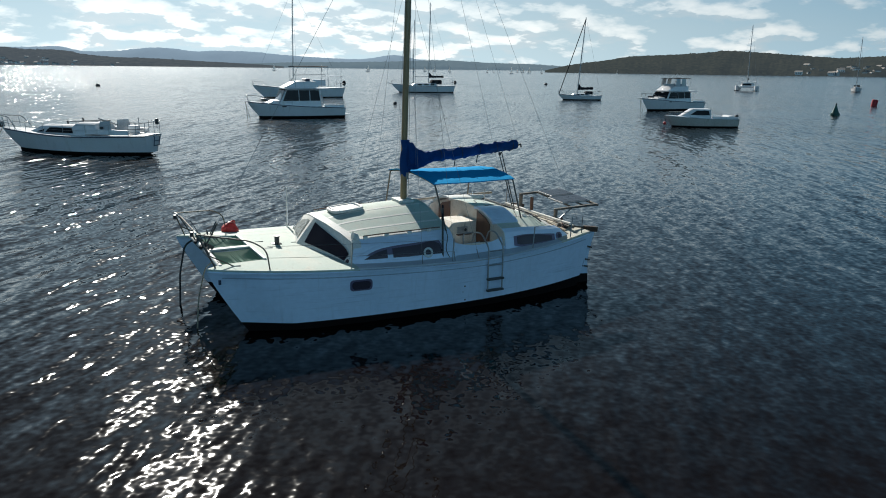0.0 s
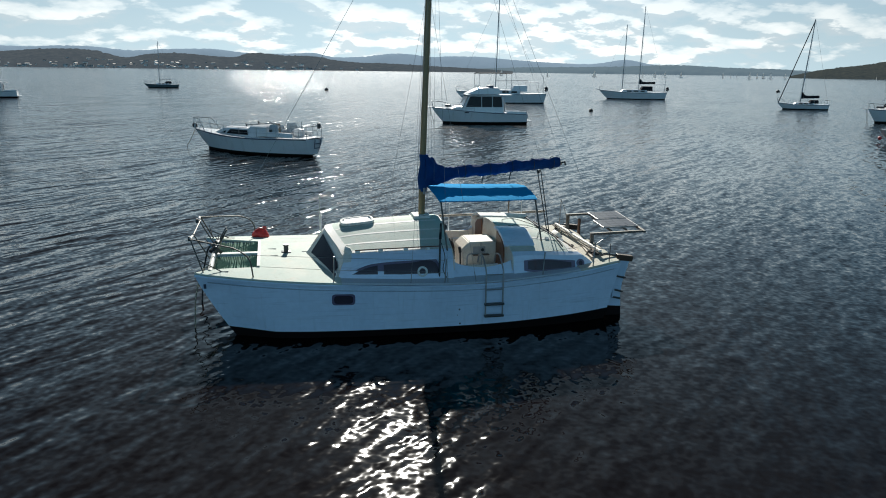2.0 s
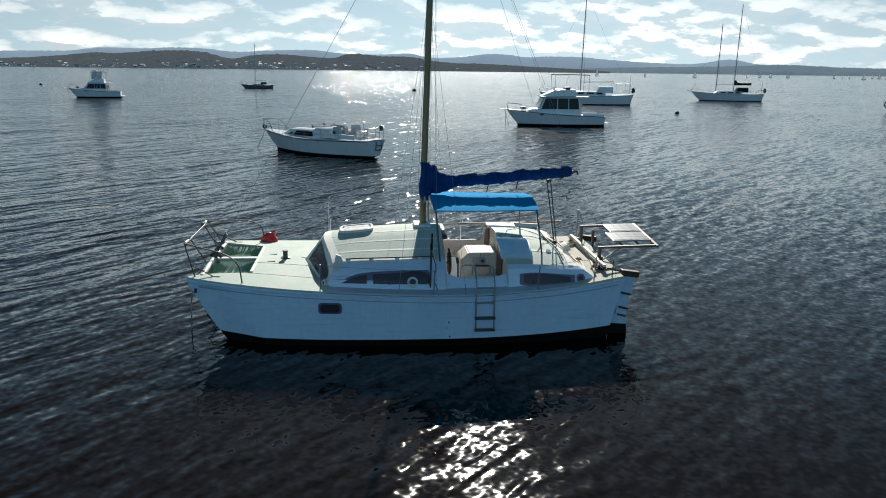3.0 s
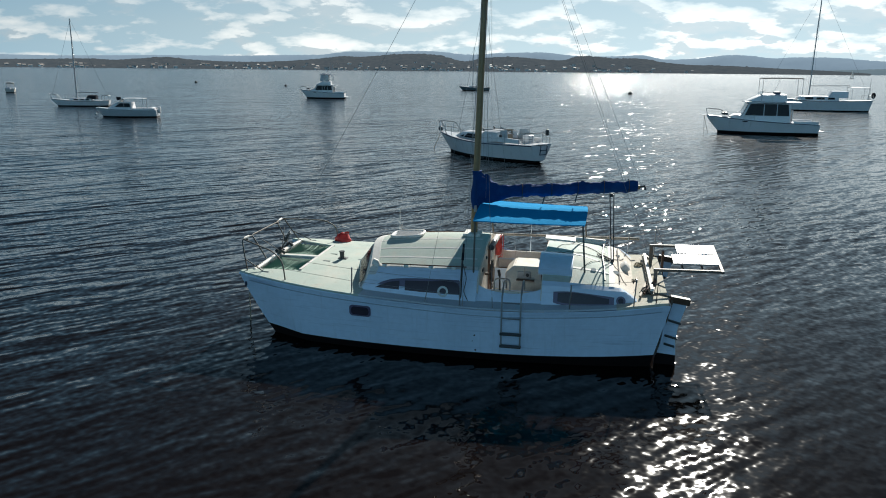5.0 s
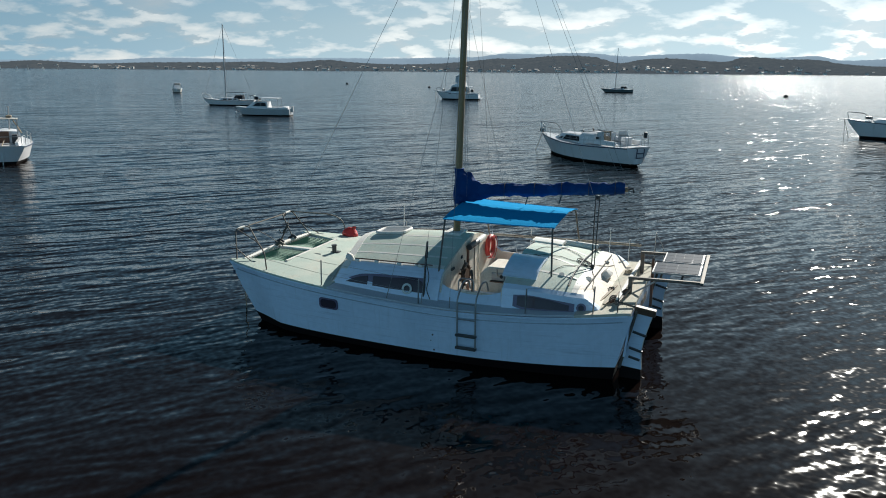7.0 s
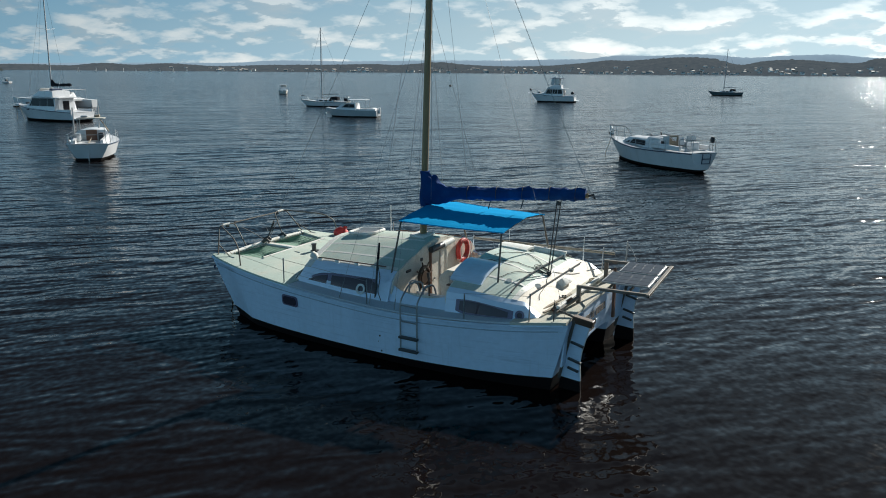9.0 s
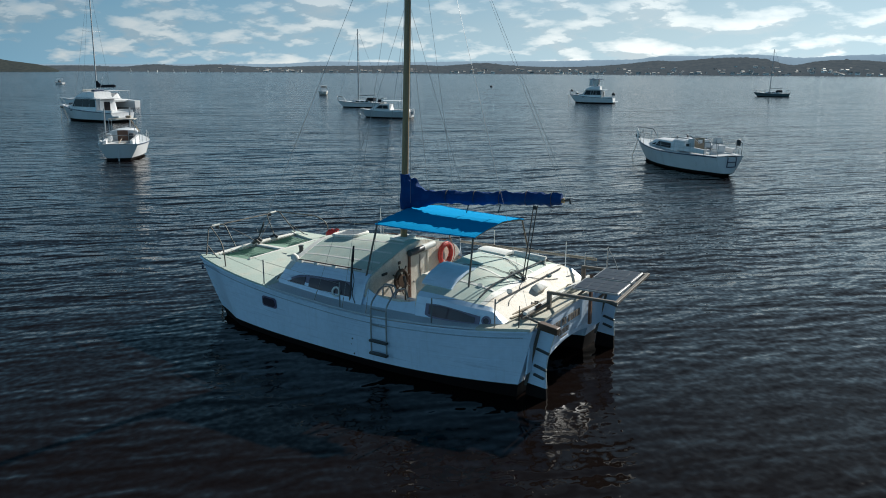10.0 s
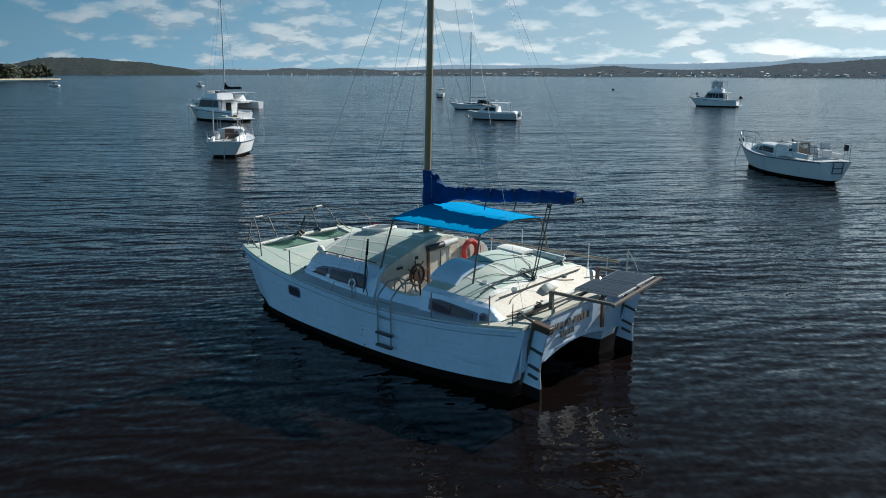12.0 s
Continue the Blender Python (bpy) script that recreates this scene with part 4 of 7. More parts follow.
# after bulkhead of the forward cabin
bm = B()
pts = []
for s, js in ((-1, range(1, 11)), (1, range(9, 0, -1))):
    for j in js:
        y, z = cab_pt(j, CX1)
        pts.append((CX1 - 0.01, s * y * 0.985, z - 0.01))
pts += [(CX1 - 0.01, 1.62, 0.74), (CX1 - 0.01, -1.62, 0.74)]
prism(bm, pts, (0.04, 0, 0))
part("cabin_bulkhead", bm, CREAM, cat, "cream cabin bulkhead with rust runs")
bm = B()
box(bm, (CX1 + 0.045, 0.02, 1.33), (0.03, 0.56, 1.12), 0.006)
door = part("cabin_door", bm, CREAM, cat, "closed cream cabin door")
bm = B()
box(bm, (CX1 + 0.065, 0.05, 1.33), (0.012, 0.012, 1.08))
part("door_joint", bm, DARK, door)
bm = B()
disc(bm, (CX1 + 0.06, -0.18, 1.35), (1, 0, 0), 0.02, 0.03, 10)
part("door_knob", bm, STEEL, door)
for y in (-0.30, 0.33):
    bm = B()
    box(bm, (CX1 + 0.05, y, 1.35), (0.05, 0.05, 1.18), 0.006)
    part("door_post", bm, BROWN if y < 0 else CREAM, cat)
# rolled weather curtain over the door
bm = B()
tube(bm, [(CX1 + 0.10, -0.36, 1.985), (CX1 + 0.10, 0.42, 2.01)], 0.062, 12)
spart("curtain_roll", bm, DARK, cat, "rolled dark weather curtain")
bm = B()
tube(bm, [(CX1 + 0.10, 0.10, 2.0), (CX1 + 0.10, 0.50, 2.013)], 0.066, 12)
spart("curtain_cover", bm, WHITE, cat)
for y, z in ((-1.1, 1.72), (-0.62, 1.84)):
    bm = B()
    box(bm, (CX1 + 0.04, y, z), (0.03, 0.16, 0.05) if y < -1 else (0.03, 0.07, 0.06), 0.006)
    part("instrument", bm, DARK, cat)

# steering wheel on the bulkhead
bm = B()
WC = Vector((CX1 + 0.17, -0.74, 1.53))
ringp = [WC + Vector((0, 0.185 * math.cos(a), 0.205 * math.sin(a))) for a in [6.28318 * i / 24 for i in range(24)]]
tube(bm, ringp, 0.034, 8, closed=True)
tube(bm, [WC - Vector((0.16, 0, 0)), WC], 0.025, 8)
wheel = spart("steering_wheel", bm, WHEELWOOD, cat, "dark wooden steering wheel with spoke handles")
for i in range(8):
    a = 6.28318 * i / 8 + 0.2
    bm = B()
    tube(bm, [WC, WC + Vector((0, math.cos(a), math.sin(a))) * 0.31], 0.014, 6)
    spart("spoke", bm, WHEELWOOD, wheel)
bm = B()
disc(bm, WC - Vector((0.03, 0, 0)), (1, 0, 0), 0.125, 0.06, 18)
spart("hub", bm, WHEELWOOD, wheel)

# cockpit well
bm = B()
box(bm, (1.0, 0, 0.72), (1.30, 3.1, 0.05))
part("cockpit_sole", bm, CREAM, cat)
for s in (-1, 1):
    # coaming with a curved dip
    bm = B()
    rows = []
    for i in range(21):
        t = i / 20
        x = lerp(CX1 - 0.02, 1.66, t)
        dip = 1.62 - 0.20 * math.sin(math.pi * t) ** 0.55
        yb, yt = 1.74, 1.60
        rows.append([(x, s * yb, SH(x) + 0.005), (x, s * lerp(yb, yt, 0.6), lerp(SH(x), dip, 0.6)), (x, s * yt, dip)])
    slab(bm, rows, 0.04)
    spart("cockpit_coaming", bm, HULL, cat)
    bm = B()
    rows = [[(lerp(CX1, 1.66, i / 8), s * 1.56, z) for z in (1.45 if 0 < i < 8 else 1.55, 1.1, 0.74)] for i in range(9)]
    slab(bm, rows, 0.03)
    spart("cockpit_side", bm, CREAM, cat)
    bm = B()
    box(bm, (1.02, s * 1.30, 1.03), (1.22, 0.46, 0.04), 0.01)
    part("cockpit_seat", bm, CREAM if s < 0 else BROWN, cat)
# engine box with a raised control panel
bm = B()
prism(bm, [(0.84, -0.62, 0.745), (1.57, -0.62, 0.745), (1.57, -0.62, 1.70), (0.97, -0.62, 1.70), (0.80, -0.62, 1.54)], (0, 0.68, 0))
bmesh.ops.bevel(bm, geom=list(bm.edges), offset=0.02, segments=2, affect="EDGES")
ebox = spart("engine_box", bm, CREAM, cat, "cream engine box with a control panel")
bm = B()
box(bm, (1.19, -0.635, 1.53), (0.27, 0.03, 0.14), 0.008)
panel_ = part("control_panel", bm, ALU, ebox)
bm = B()
tube(bm, [(1.19, -0.65, 1.53), (1.20, -0.72, 1.57), (1.20, -0.74, 1.72)], 0.012, 6)
spart("throttle_lever", bm, STEEL, panel_)
bm = B()
disc(bm, (1.26, -0.65, 1.53), (0, -1, 0), 0.035, 0.012, 14)
part("gauge", bm, DARK, panel_)
bm = B()
tube(bm, [(0.74, -0.86, 0.745), (0.72, -0.84, 1.56)], 0.018, 7)
tube(bm, [(0.72, -0.84, 1.54), (0.70, -0.84, 1.66)], 0.030, 7)
spart("gear_lever", bm, DARK, cat)
bm = B()
box(bm, (1.22, -0.67, 1.43), (0.36, 0.10, 0.02), 0.004)
part("panel_shelf", bm, BROWN, ebox)

# after cabin: rounded roof falling aft
AROOF = curve((1.62, 2.03), (2.1, 1.98), (2.6, 1.85), (3.0, 1.68), (3.25, 1.52), (3.42, 1.39))
CROWN_AFT = curve((1.62, 2.03), (2.2, 1.99), (2.8, 1.90), (3.42, 1.80))
AHALF = [(1.78, 0.0), (1.725, 0.33), (1.685, 0.50), (1.58, 0.585), (1.22, 0.745), (0.88, 0.865), (0.55, 0.945), (0.27, 0.985), (0.0, 1.0)]


def aft_pt(x, q):
    """A point of the after cabin at half-width fraction index q (0 at the deck, 8 on the middle line)."""
    i = min(int(q), len(AHALF) - 2)
    t = q - i
    y, f = lerp(AHALF[i][0], AHALF[i + 1][0], t), lerp(AHALF[i][1], AHALF[i + 1][1], t)
    base = SH(x) + 0.012
    sh = lerp(1.0, 0.93, max(0, (x - 2.4) / 1.0) ** 2)
    return y * sh, base + max(0.0, min((CROWN_AFT(x) - base) * f, AROOF(x) - base + 0.012 * f))


AX = [1.62 + 1.78 * i / 48 for i in range(49)]
for s in (-1, 1):
    bm = B()
    slab(bm, [[(x, s * aft_pt(x, q)[0], aft_pt(x, q)[1]) for q in (0, 0.5, 1, 1.5, 2, 2.5, 3)] for x in AX], 0.03)
    smooth(spart("after_cabin_side", bm, HULL, cat), 25)
    # window and small round port
    for nm, lo, hi, x0, x1, material, out in (("window_surround", curve((1.84, 0.30), (2.0, 0.12), (2.95, 0.12)), curve((1.84, 1.22), (2.1, 1.36), (2.5, 1.22), (2.95, 0.90)), 1.84, 2.95, PURPLE, 0.010),
                                              ("side_pane", curve((1.92, 0.40), (2.05, 0.26), (2.86, 0.24)), curve((1.92, 1.08), (2.15, 1.22), (2.5, 1.06), (2.86, 0.74)), 1.92, 2.86, GLASS, 0.020)):
        bm = B()
        slab(bm, [[(x, s * (aft_pt(x, q)[0] + out), aft_pt(x, q)[1] + out * 0.3) for q in [lerp(lo(x), hi(x), k / 4) for k in range(5)]] for x in [lerp(x0, x1, i / 12) for i in range(13)]], 0.008)
        spart(nm, bm, material, cat)
    bm = B()
    y, z = aft_pt(3.07, 0.55)
    disc(bm, (3.07, s * (y + 0.005), z), (0.1, s, 0.3), 0.085, 0.022, 20, 0.052)
    spart("round_port", bm, PURPLE, cat)
    bm = B()
    disc(bm, (3.07, s * (y + 0.005), z), (0.1, s, 0.3), 0.055, 0.01, 16)
    spart("port_glass", bm, GLASS, cat)
bm = B()
qs = [3, 4, 5, 6, 7, 8]
slab(bm, [[(x, -aft_pt(x, q)[0], aft_pt(x, q)[1]) for q in qs] + [(x, aft_pt(x, q)[0], aft_pt(x, q)[1]) for q in qs[::-1][1:]] for x in AX if x <= 2.95], 0.035)
aroof = spart("after_cabin_roof", bm, MINT, cat, "rounded mint-green after cabin roof")
bm = B()
slab(bm, [[(x, -aft_pt(x, q)[0], aft_pt(x, q)[1]) for q in qs] + [(x, aft_pt(x, q)[0], aft_pt(x, q)[1]) for q in qs[::-1][1:]] for x in [2.90, 3.0, 3.1, 3.2, 3.3, 3.4]], 0.03)
spart("after_cabin_end", bm, CREAM, cat, "cream rounded after end of the cabin")
for s in (-1, 1):
    for q in (4.5, 6.4):
        bm = B()
        rows = []
        for x in [1.7 + 1.2 * i / 10 for i in range(11)]:
            r = []
            for qq in (q - 0.09, q + 0.09):
                y, z = aft_pt(x, qq)
                r.append((x, s * y, z + 0.005))
            rows.append(r)
        slab(bm, rows, 0.004)
        spart("roof_seam", bm, WHITE, aroof)
bm = B()
rows = []
for k in range(-24, 25):
    q = 8 - 5.0 * abs(k) / 24
    s = 1 if k > 0 else -1
    rows.append([(2.90 + dx, s * aft_pt(2.9 + dx, q)[0], aft_pt(2.9 + dx, q)[1] + 0.006) for dx in (-0.05, 0.05)])
slab(bm, rows, 0.004)
spart("roof_margin", bm, WHITE, aroof)
# forward bulkhead of the after cabin with two companionways
bm = B()
pts = [(1.60, -aft_pt(1.62, q)[0], aft_pt(1.62, q)[1] - 0.005) for q in range(1, 9)] + [(1.60, aft_pt(1.62, q)[0], aft_pt(1.62, q)[1] - 0.005) for q in range(7, 0, -1)]
pts += [(1.60, 1.62, 0.74), (1.60, -1.62, 0.74)]
prism(bm, pts, (0.04, 0, 0))
part("after_cabin_bulkhead", bm, CREAM, cat)
for s in (-1, 1):
    bm = B()
    prism(bm, [(1.585, s * 0.62, 1.08), (1.585, s * 1.16, 1.08), (1.585, s * 1.16, 1.72), (1.585, s * 0.98, 1.84), (1.585, s * 0.62, 1.93)], (-0.02, 0, 0))
    part("companionway_door", bm, BROWN, cat, "brown ply companionway door")
    # sliding hood over the companionway; the port one coloured bluer for shade
    bm = B()
    rows = []
    for x in (1.52, 1.75, 2.0, 2.16):
        r = []
        for k in range(9):
            y = lerp(0.56, 1.40, k / 8)
            q = float(np.interp(-y, [-a for a, _ in AHALF], range(len(AHALF))))
            r.append((x, s * y, aft_pt(x if x > 1.62 else 1.62, q)[1] + 0.095 - 0.06 * (abs(k - 4) / 4) ** 3))
        rows.append(r)
    slab(bm, rows, 0.05)
    # canopy shade on the port hood is put into its colour
    spart("companionway_hood", bm, HULL if s < 0 else WHITE, cat)
# small white locker vent in the after end
bm = B()
box(bm, (0, 0, 0), (0.16, 0.34, 0.22), 0.03, pose(3.16, 0.05, 1.60, 0, 50, 0))
vent = spart("after_hatch", bm, WHITE, cat)
bm = B()
box(bm, (0, 0, 0), (0.10, 0.22, 0.02), 0.004, pose(3.235, 0.05, 1.665, 0, 50, 0))
part("hatch_opening", bm, DARK, vent)
# sheet track and horse on the after roof
bm = B()
pts = []
for k in range(-14, 15):
    q = 8 - 4.6 * abs(k) / 14
    s = 1 if k > 0 else -1
    y, z = aft_pt(2.72, q)
    pts.append((2.72 + 0.05 * (abs(k) / 14), s * y, z + 0.035))
tube(bm, pts, 0.016, 6)
spart("sheet_track", bm, DARK, cat)
bm = B()
pts = []
for k in range(-10, 11):
    q = 8 - 4.2 * abs(k) / 10
    s = 1 if k > 0 else -1
    y, z = aft_pt(3.05, q)
    pts.append((3.05, s * y, z + 0.03))
tube(bm, pts, 0.012, 6)
spart("grab_line", bm, BLACKROPE, cat)

# mast, boom and furled sail
bm = B()
tube(bm, [(0.05, 0.04, 2.14), (0.075, 0.08, 3.4), (0.16, 0.14, 6.4), (0.24, 0.18, 9.2), (0.28, 0.19, 10.6)], 0.072, 16, r2=0.058)
mast = spart("mast", bm, MASTWOOD, cat, "yellowed varnished mast")
bm = B()
box(bm, (0.03, 0.04, 2.175), (0.36, 0.44, 0.06), 0.015)
part("mast_step", bm, WHITE, mast)
for s in (-1, 1):
    bm = B()
    tube(bm, [(0.17, 0.15, 6.9), (0.26, 0.15 + s * 0.75, 7.0)], 0.022, 8)
    spart("spreader", bm, ALU, mast)
bm = B()
box(bm, (0.09, -0.04, 2.72), (0.05, 0.05, 0.14), 0.008)
part("halyard_winch", bm, STEEL, mast)
BA, BB = Vector((0.10, 0.07, 2.99)), Vector((3.40, 0.55, 3.20))
bm = B()
tube(bm, [BA, BB], 0.045, 10)
boom = spart("boom", bm, MASTWOOD, cat)
bm = B()
rows = []
dirb = (BB - BA).normalized()
sidev = Vector((-dirb.y, dirb.x, 0)).normalized()
for i in range(111):
    t = i / 110
    p = BA.lerp(BB, t * 0.985)
    hi = 0.135 + 0.36 * math.exp(-((t) / 0.10) ** 2) + 0.03 * noise.noise((t * 13, 0.3, 2.0)) + 0.02 * noise.noise((t * 37, 1.3, 2.0))
    lo = 0.11 + 0.12 * math.exp(-(t / 0.13) ** 2) + 0.03 * noise.noise((t * 9, 4.3, 2.0)) + 0.02 * noise.noise((t * 31, 7.3, 2.0))
    wd = 0.105 + 0.05 * math.exp(-(t / 0.15) ** 2) - 0.03 * t
    r = []
    for k in range(24):
        a = 6.28318 * k / 24
        c, s_ = math.cos(a), math.sin(a)
        fold = 1 + 0.22 * noise.noise((t * 9 + 1.3, c * 1.6, s_ * 1.6)) + 0.20 * noise.noise((t * 28, c * 2.8, s_ * 2.8)) - 0.16 * max(0.0, 0.35 - abs(noise.noise((t * 14 + c * 0.8, c * 1.2, s_ * 1.2 + 4.0))))
        r.append(p + sidev * (wd * c * fold) + Vector((0, 0, (hi if s_ > 0 else lo) * s_ * fold + 0.02)))
    rows.append(r)
vs = grid(bm, rows, wrap=True)
bm.faces.new(vs[0])
bm.faces.new(vs[-1][::-1])
cover_ = spart("sail_cover", bm, SAILBLUE, boom, "creased navy-blue sail cover")
bm = B()
rows = []
for i in range(12):
    z = lerp(2.70, 3.50, i / 11)
    rows.append([(0.075 + 0.012 * (z - 2.2) + (0.10 + 0.02 * math.sin(z * 9)) * math.cos(a), (0.10 + 0.015 * math.sin(z * 13 + a * 2)) * math.sin(a) + 0.07, z) for a in [6.28318 * k / 14 for k in range(14)]])
vs = grid(bm, rows, wrap=True)
bm.faces.new(vs[-1])
spart("cover_collar", bm, SAILBLUE, cover_)
for t in (0.28, 0.46, 0.62, 0.78, 0.93):
    bm = B()
    p = BA.lerp(BB, t)
    tube(bm, [p + sidev * (0.112 * math.cos(a)) + Vector((0, 0, 0.02 + (0.165 if math.sin(a) > 0 else 0.115) * math.sin(a))) for a in [6.28318 * k / 14 for k in range(14)]], 0.007, 4, closed=True)
    spart("cover_tie", bm, BLACKROPE, cover_)
for t in (0.42, 0.62):
    bm = B()
    p = BA.lerp(BB, t)
    tube(bm, [p + Vector((0, 0, -0.09)), p + Vector((-0.04, -0.02, -0.26))], 0.012, 5)
    spart("hanging_tie", bm, BLACKROPE, cover_)
bm = B()
tube(bm, [BB, BB + dirb * 0.10 + Vector((0, 0, 0.02)), BB + dirb * 0.12 + Vector((0, 0, -0.06))], 0.022, 6)
spart("boom_end_fitting", bm, DARK, boom)
# mainsheet
for dx in (-0.03, 0.05):
    bm = B()
    tube(bm, [BA.lerp(BB, 0.83) + Vector((dx, 0, -0.1)), (2.92 + dx * 0.6, -0.10, 1.76)], 0.012, 5)
    spart("mainsheet", bm, BLACKROPE, cat)
for c in ((2.92, -0.10, 1.775), tuple(BA.lerp(BB, 0.83) + Vector((0, 0, -0.14)))):
    bm = B()
    box(bm, c, (0.07, 0.04, 0.08), 0.015)
    part("mainsheet_block", bm, DARK, cat)
bm = B()
for i in range(3):
    a0 = i * 0.9
    tube(bm, [(x_, y_, aft_pt(x_, 8 - 5 * abs(y_) / 1.4)[1] + 0.016 + 0.008 * i) for x_, y_ in [(2.78 + (0.07 + 0.025 * i) * math.cos(a0 + a) * 1.4, -0.05 + (0.08 + 0.02 * i) * math.sin(a0 + a)) for a in [6.28318 * k / 16 for k in range(16)]]], 0.008, 5, closed=True)
spart("sheet_tail", bm, BLACKROPE, cat, "loose tail of black sheet on the roof")


def roof_line(pts, r=0.006, material=None):
    """A line lying on the after roof, wandering a little."""
    out = []
    for (xa, ya), (xb, yb) in zip(pts, pts[1:]):
        for k in range(6):
            t = k / 6
            x_, y_ = lerp(xa, xb, t), lerp(ya, yb, t) + 0.02 * math.sin(t * 6.28 + xa * 9)
            q = float(np.interp(-abs(y_), [-a for a, _ in AHALF], range(len(AHALF))))
            out.append((x_, y_, aft_pt(x_, q)[1] + r + 0.006))
    bm = B()
    tube(bm, out, r, 5)
    return spart("control_line", bm, material or BLACKROPE, cat)


roof_line([(2.84, -0.12), (2.62, -0.5), (2.42, -0.85), (2.30, -1.15)])
roof_line([(2.84, 0.0), (2.55, 0.30), (2.2, 0.35), (1.9, 0.1), (1.80, -0.25)])
roof_line([(2.84, -0.1), (2.35, -0.25), (1.95, -0.45), (1.82, -0.5)])
roof_line([(2.9, -0.1), (3.05, -0.5), (3.1, -0.9), (3.2, -1.2)])
roof_line([(2.9, 0.1), (3.1, 0.5), (3.2, 0.9)], 0.006)
for x_, y_, r in ((2.55, -1.05, 0.05), (2.98, -0.75, 0.06), (3.05, 0.72, 0.05), (2.2, 0.75, 0.045)):
    q = float(np.interp(-abs(y_), [-a for a, _ in AHALF], range(len(AHALF))))
    bm = B()
    disc(bm, (x_, y_, aft_pt(x_, q)[1] - 0.005), (0.15, 0.4 * (1 if y_ > 0 else -1), 1), r, 0.03, 14)
    spart("roof_vent", bm, PEARL, cat)

# rigging
HEAD = (0.25, 0.18, 9.4)


def wire(a, b, name="stay", r=0.0028):
    bm = B()
    tube(bm, [a, b], r, 5)
    return spart(name, bm, WIRE, cat)


for s in (-1, 1):
    for x, top in ((0.18, HEAD), (-0.55, (0.17, 0.15, 6.9)), (0.75, (0.17, 0.15, 6.9))):
        wire((x, s * GY(x) * 0.985, SH(x)), top, "shroud")
        bm = B()
        a = Vector((x, s * GY(x) * 0.985, SH(x)))
        d = (Vector(top) - a).normalized()
        tube(bm, [a, a + d * 0.24], 0.009, 6)
        spart("turnbuckle", bm, WIRE, cat)
wire((-4.32, 0.0, 1.52), HEAD, "forestay", 0.004)
bm = B()
fa, fd = Vector((-4.32, 0, 1.52)), (Vector(HEAD) - Vector((-4.32, 0, 1.52))).normalized()
tube(bm, [fa, fa + fd * 0.55], 0.016, 6)
spart("stay_tensioner", bm, DARK, cat)
wire((3.85, -1.55, 1.45), (0.27, 0.19, 10.4), "backstay")
wire((3.85, 1.55, 1.45), (0.27, 0.19, 10.4), "backstay")
wire(BB + dirb * 0.05, (0.27, 0.19, 10.4), "topping_lift", 0.0025)
for i, (dx, dy) in enumerate(((0.10, -0.05), (0.14, 0.04), (-0.12, -0.03), (-0.1, 0.06), (0.25, -0.10))):
    wire((0.05 + dx, 0.05 + dy, 2.35 + 0.15 * i), (0.24 + dx * 0.2, 0.18 + dy * 0.3, 9.3), "halyard", 0.0024)
for s in (-1, 1):
    bm = B()
    tube(bm, sag((-4.28, s * 0.05, 1.55), (-4.44, s * 0.62, 1.96), -0.02, 5), 0.008, 4)
    spart("bow_line", bm, BLACKROPE, cat)

# bimini: canvas over three bows
def bow_pt(x, k):
    t = (x - 0.2) / 2.2
    hw = lerp(1.10, 0.93, t)
    return (x + (0.02 - 0.05 * t) * abs(k) ** 2, 0.03 + hw * k, lerp(2.81, 2.78, t) - 0.12 * (0.7 * abs(k) ** 1.15 + 0.3 * k ** 4) - 0.012 * math.sin(math.pi * t))


bm = B()
rows = []
for i in range(25):
    x = lerp(0.18, 2.38, i / 24)
    rows.append([Vector(bow_pt(x, k / 12)) + Vector((0, 0, 0.008 * noise.noise((x * 3, k * 0.4, 0)))) for k in range(-12, 13)])
slab(bm, rows, 0.010)
bimini = spart("bimini_canopy", bm, BIMBLUE, cat, "bright-blue canvas bimini canopy")
for s in (-1, 1):
    bm = B()
    slab(bm, [[Vector(bow_pt(lerp(0.18, 2.38, i / 16), s)) + Vector((0, s * 0.012, 0.008 - 0.022 * j)) for j in range(2)] for i in range(17)], 0.012)
    spart("valance", bm, BIMBLUE, bimini)
for x, fn, ff in ((0.22, (0.30, -1.57, 1.60), (0.30, 1.57, 1.60)), (2.34, (2.40, -1.22, 1.68), (2.40, 1.22, 1.68))):
    bm = B()
    pts = [bow_pt(x, k / 6) for k in range(-6, 7)]
    pts = [(p[0], p[1], p[2] - 0.03) for p in pts]
    tube(bm, bend([fn] + pts[:1], 0.05) + pts[1:-1] + [pts[-1], ff], 0.018, 8)
    spart("canopy_bow", bm, RUST, bimini)
for s in (-1, 1):
    bm = B()
    disc(bm, (2.40, s * 1.22, 1.655), (0, s * 0.4, 1), 0.05, 0.03, 12)
    spart("leg_socket", bm, WHITE, bimini)

# ladder over the port side
bm = B()
LX = (0.93, 1.28)
for x in LX:
    tube(bm, bend([(x, -1.50, 1.50), (x, -1.58, 1.70), (x, -1.86, 1.74), (x, -2.17, 1.50), (x, -2.18, 0.56)], 0.10), 0.016, 8)
lad = spart("boarding_ladder", bm, STEEL, cat, "stainless boarding ladder over the side")
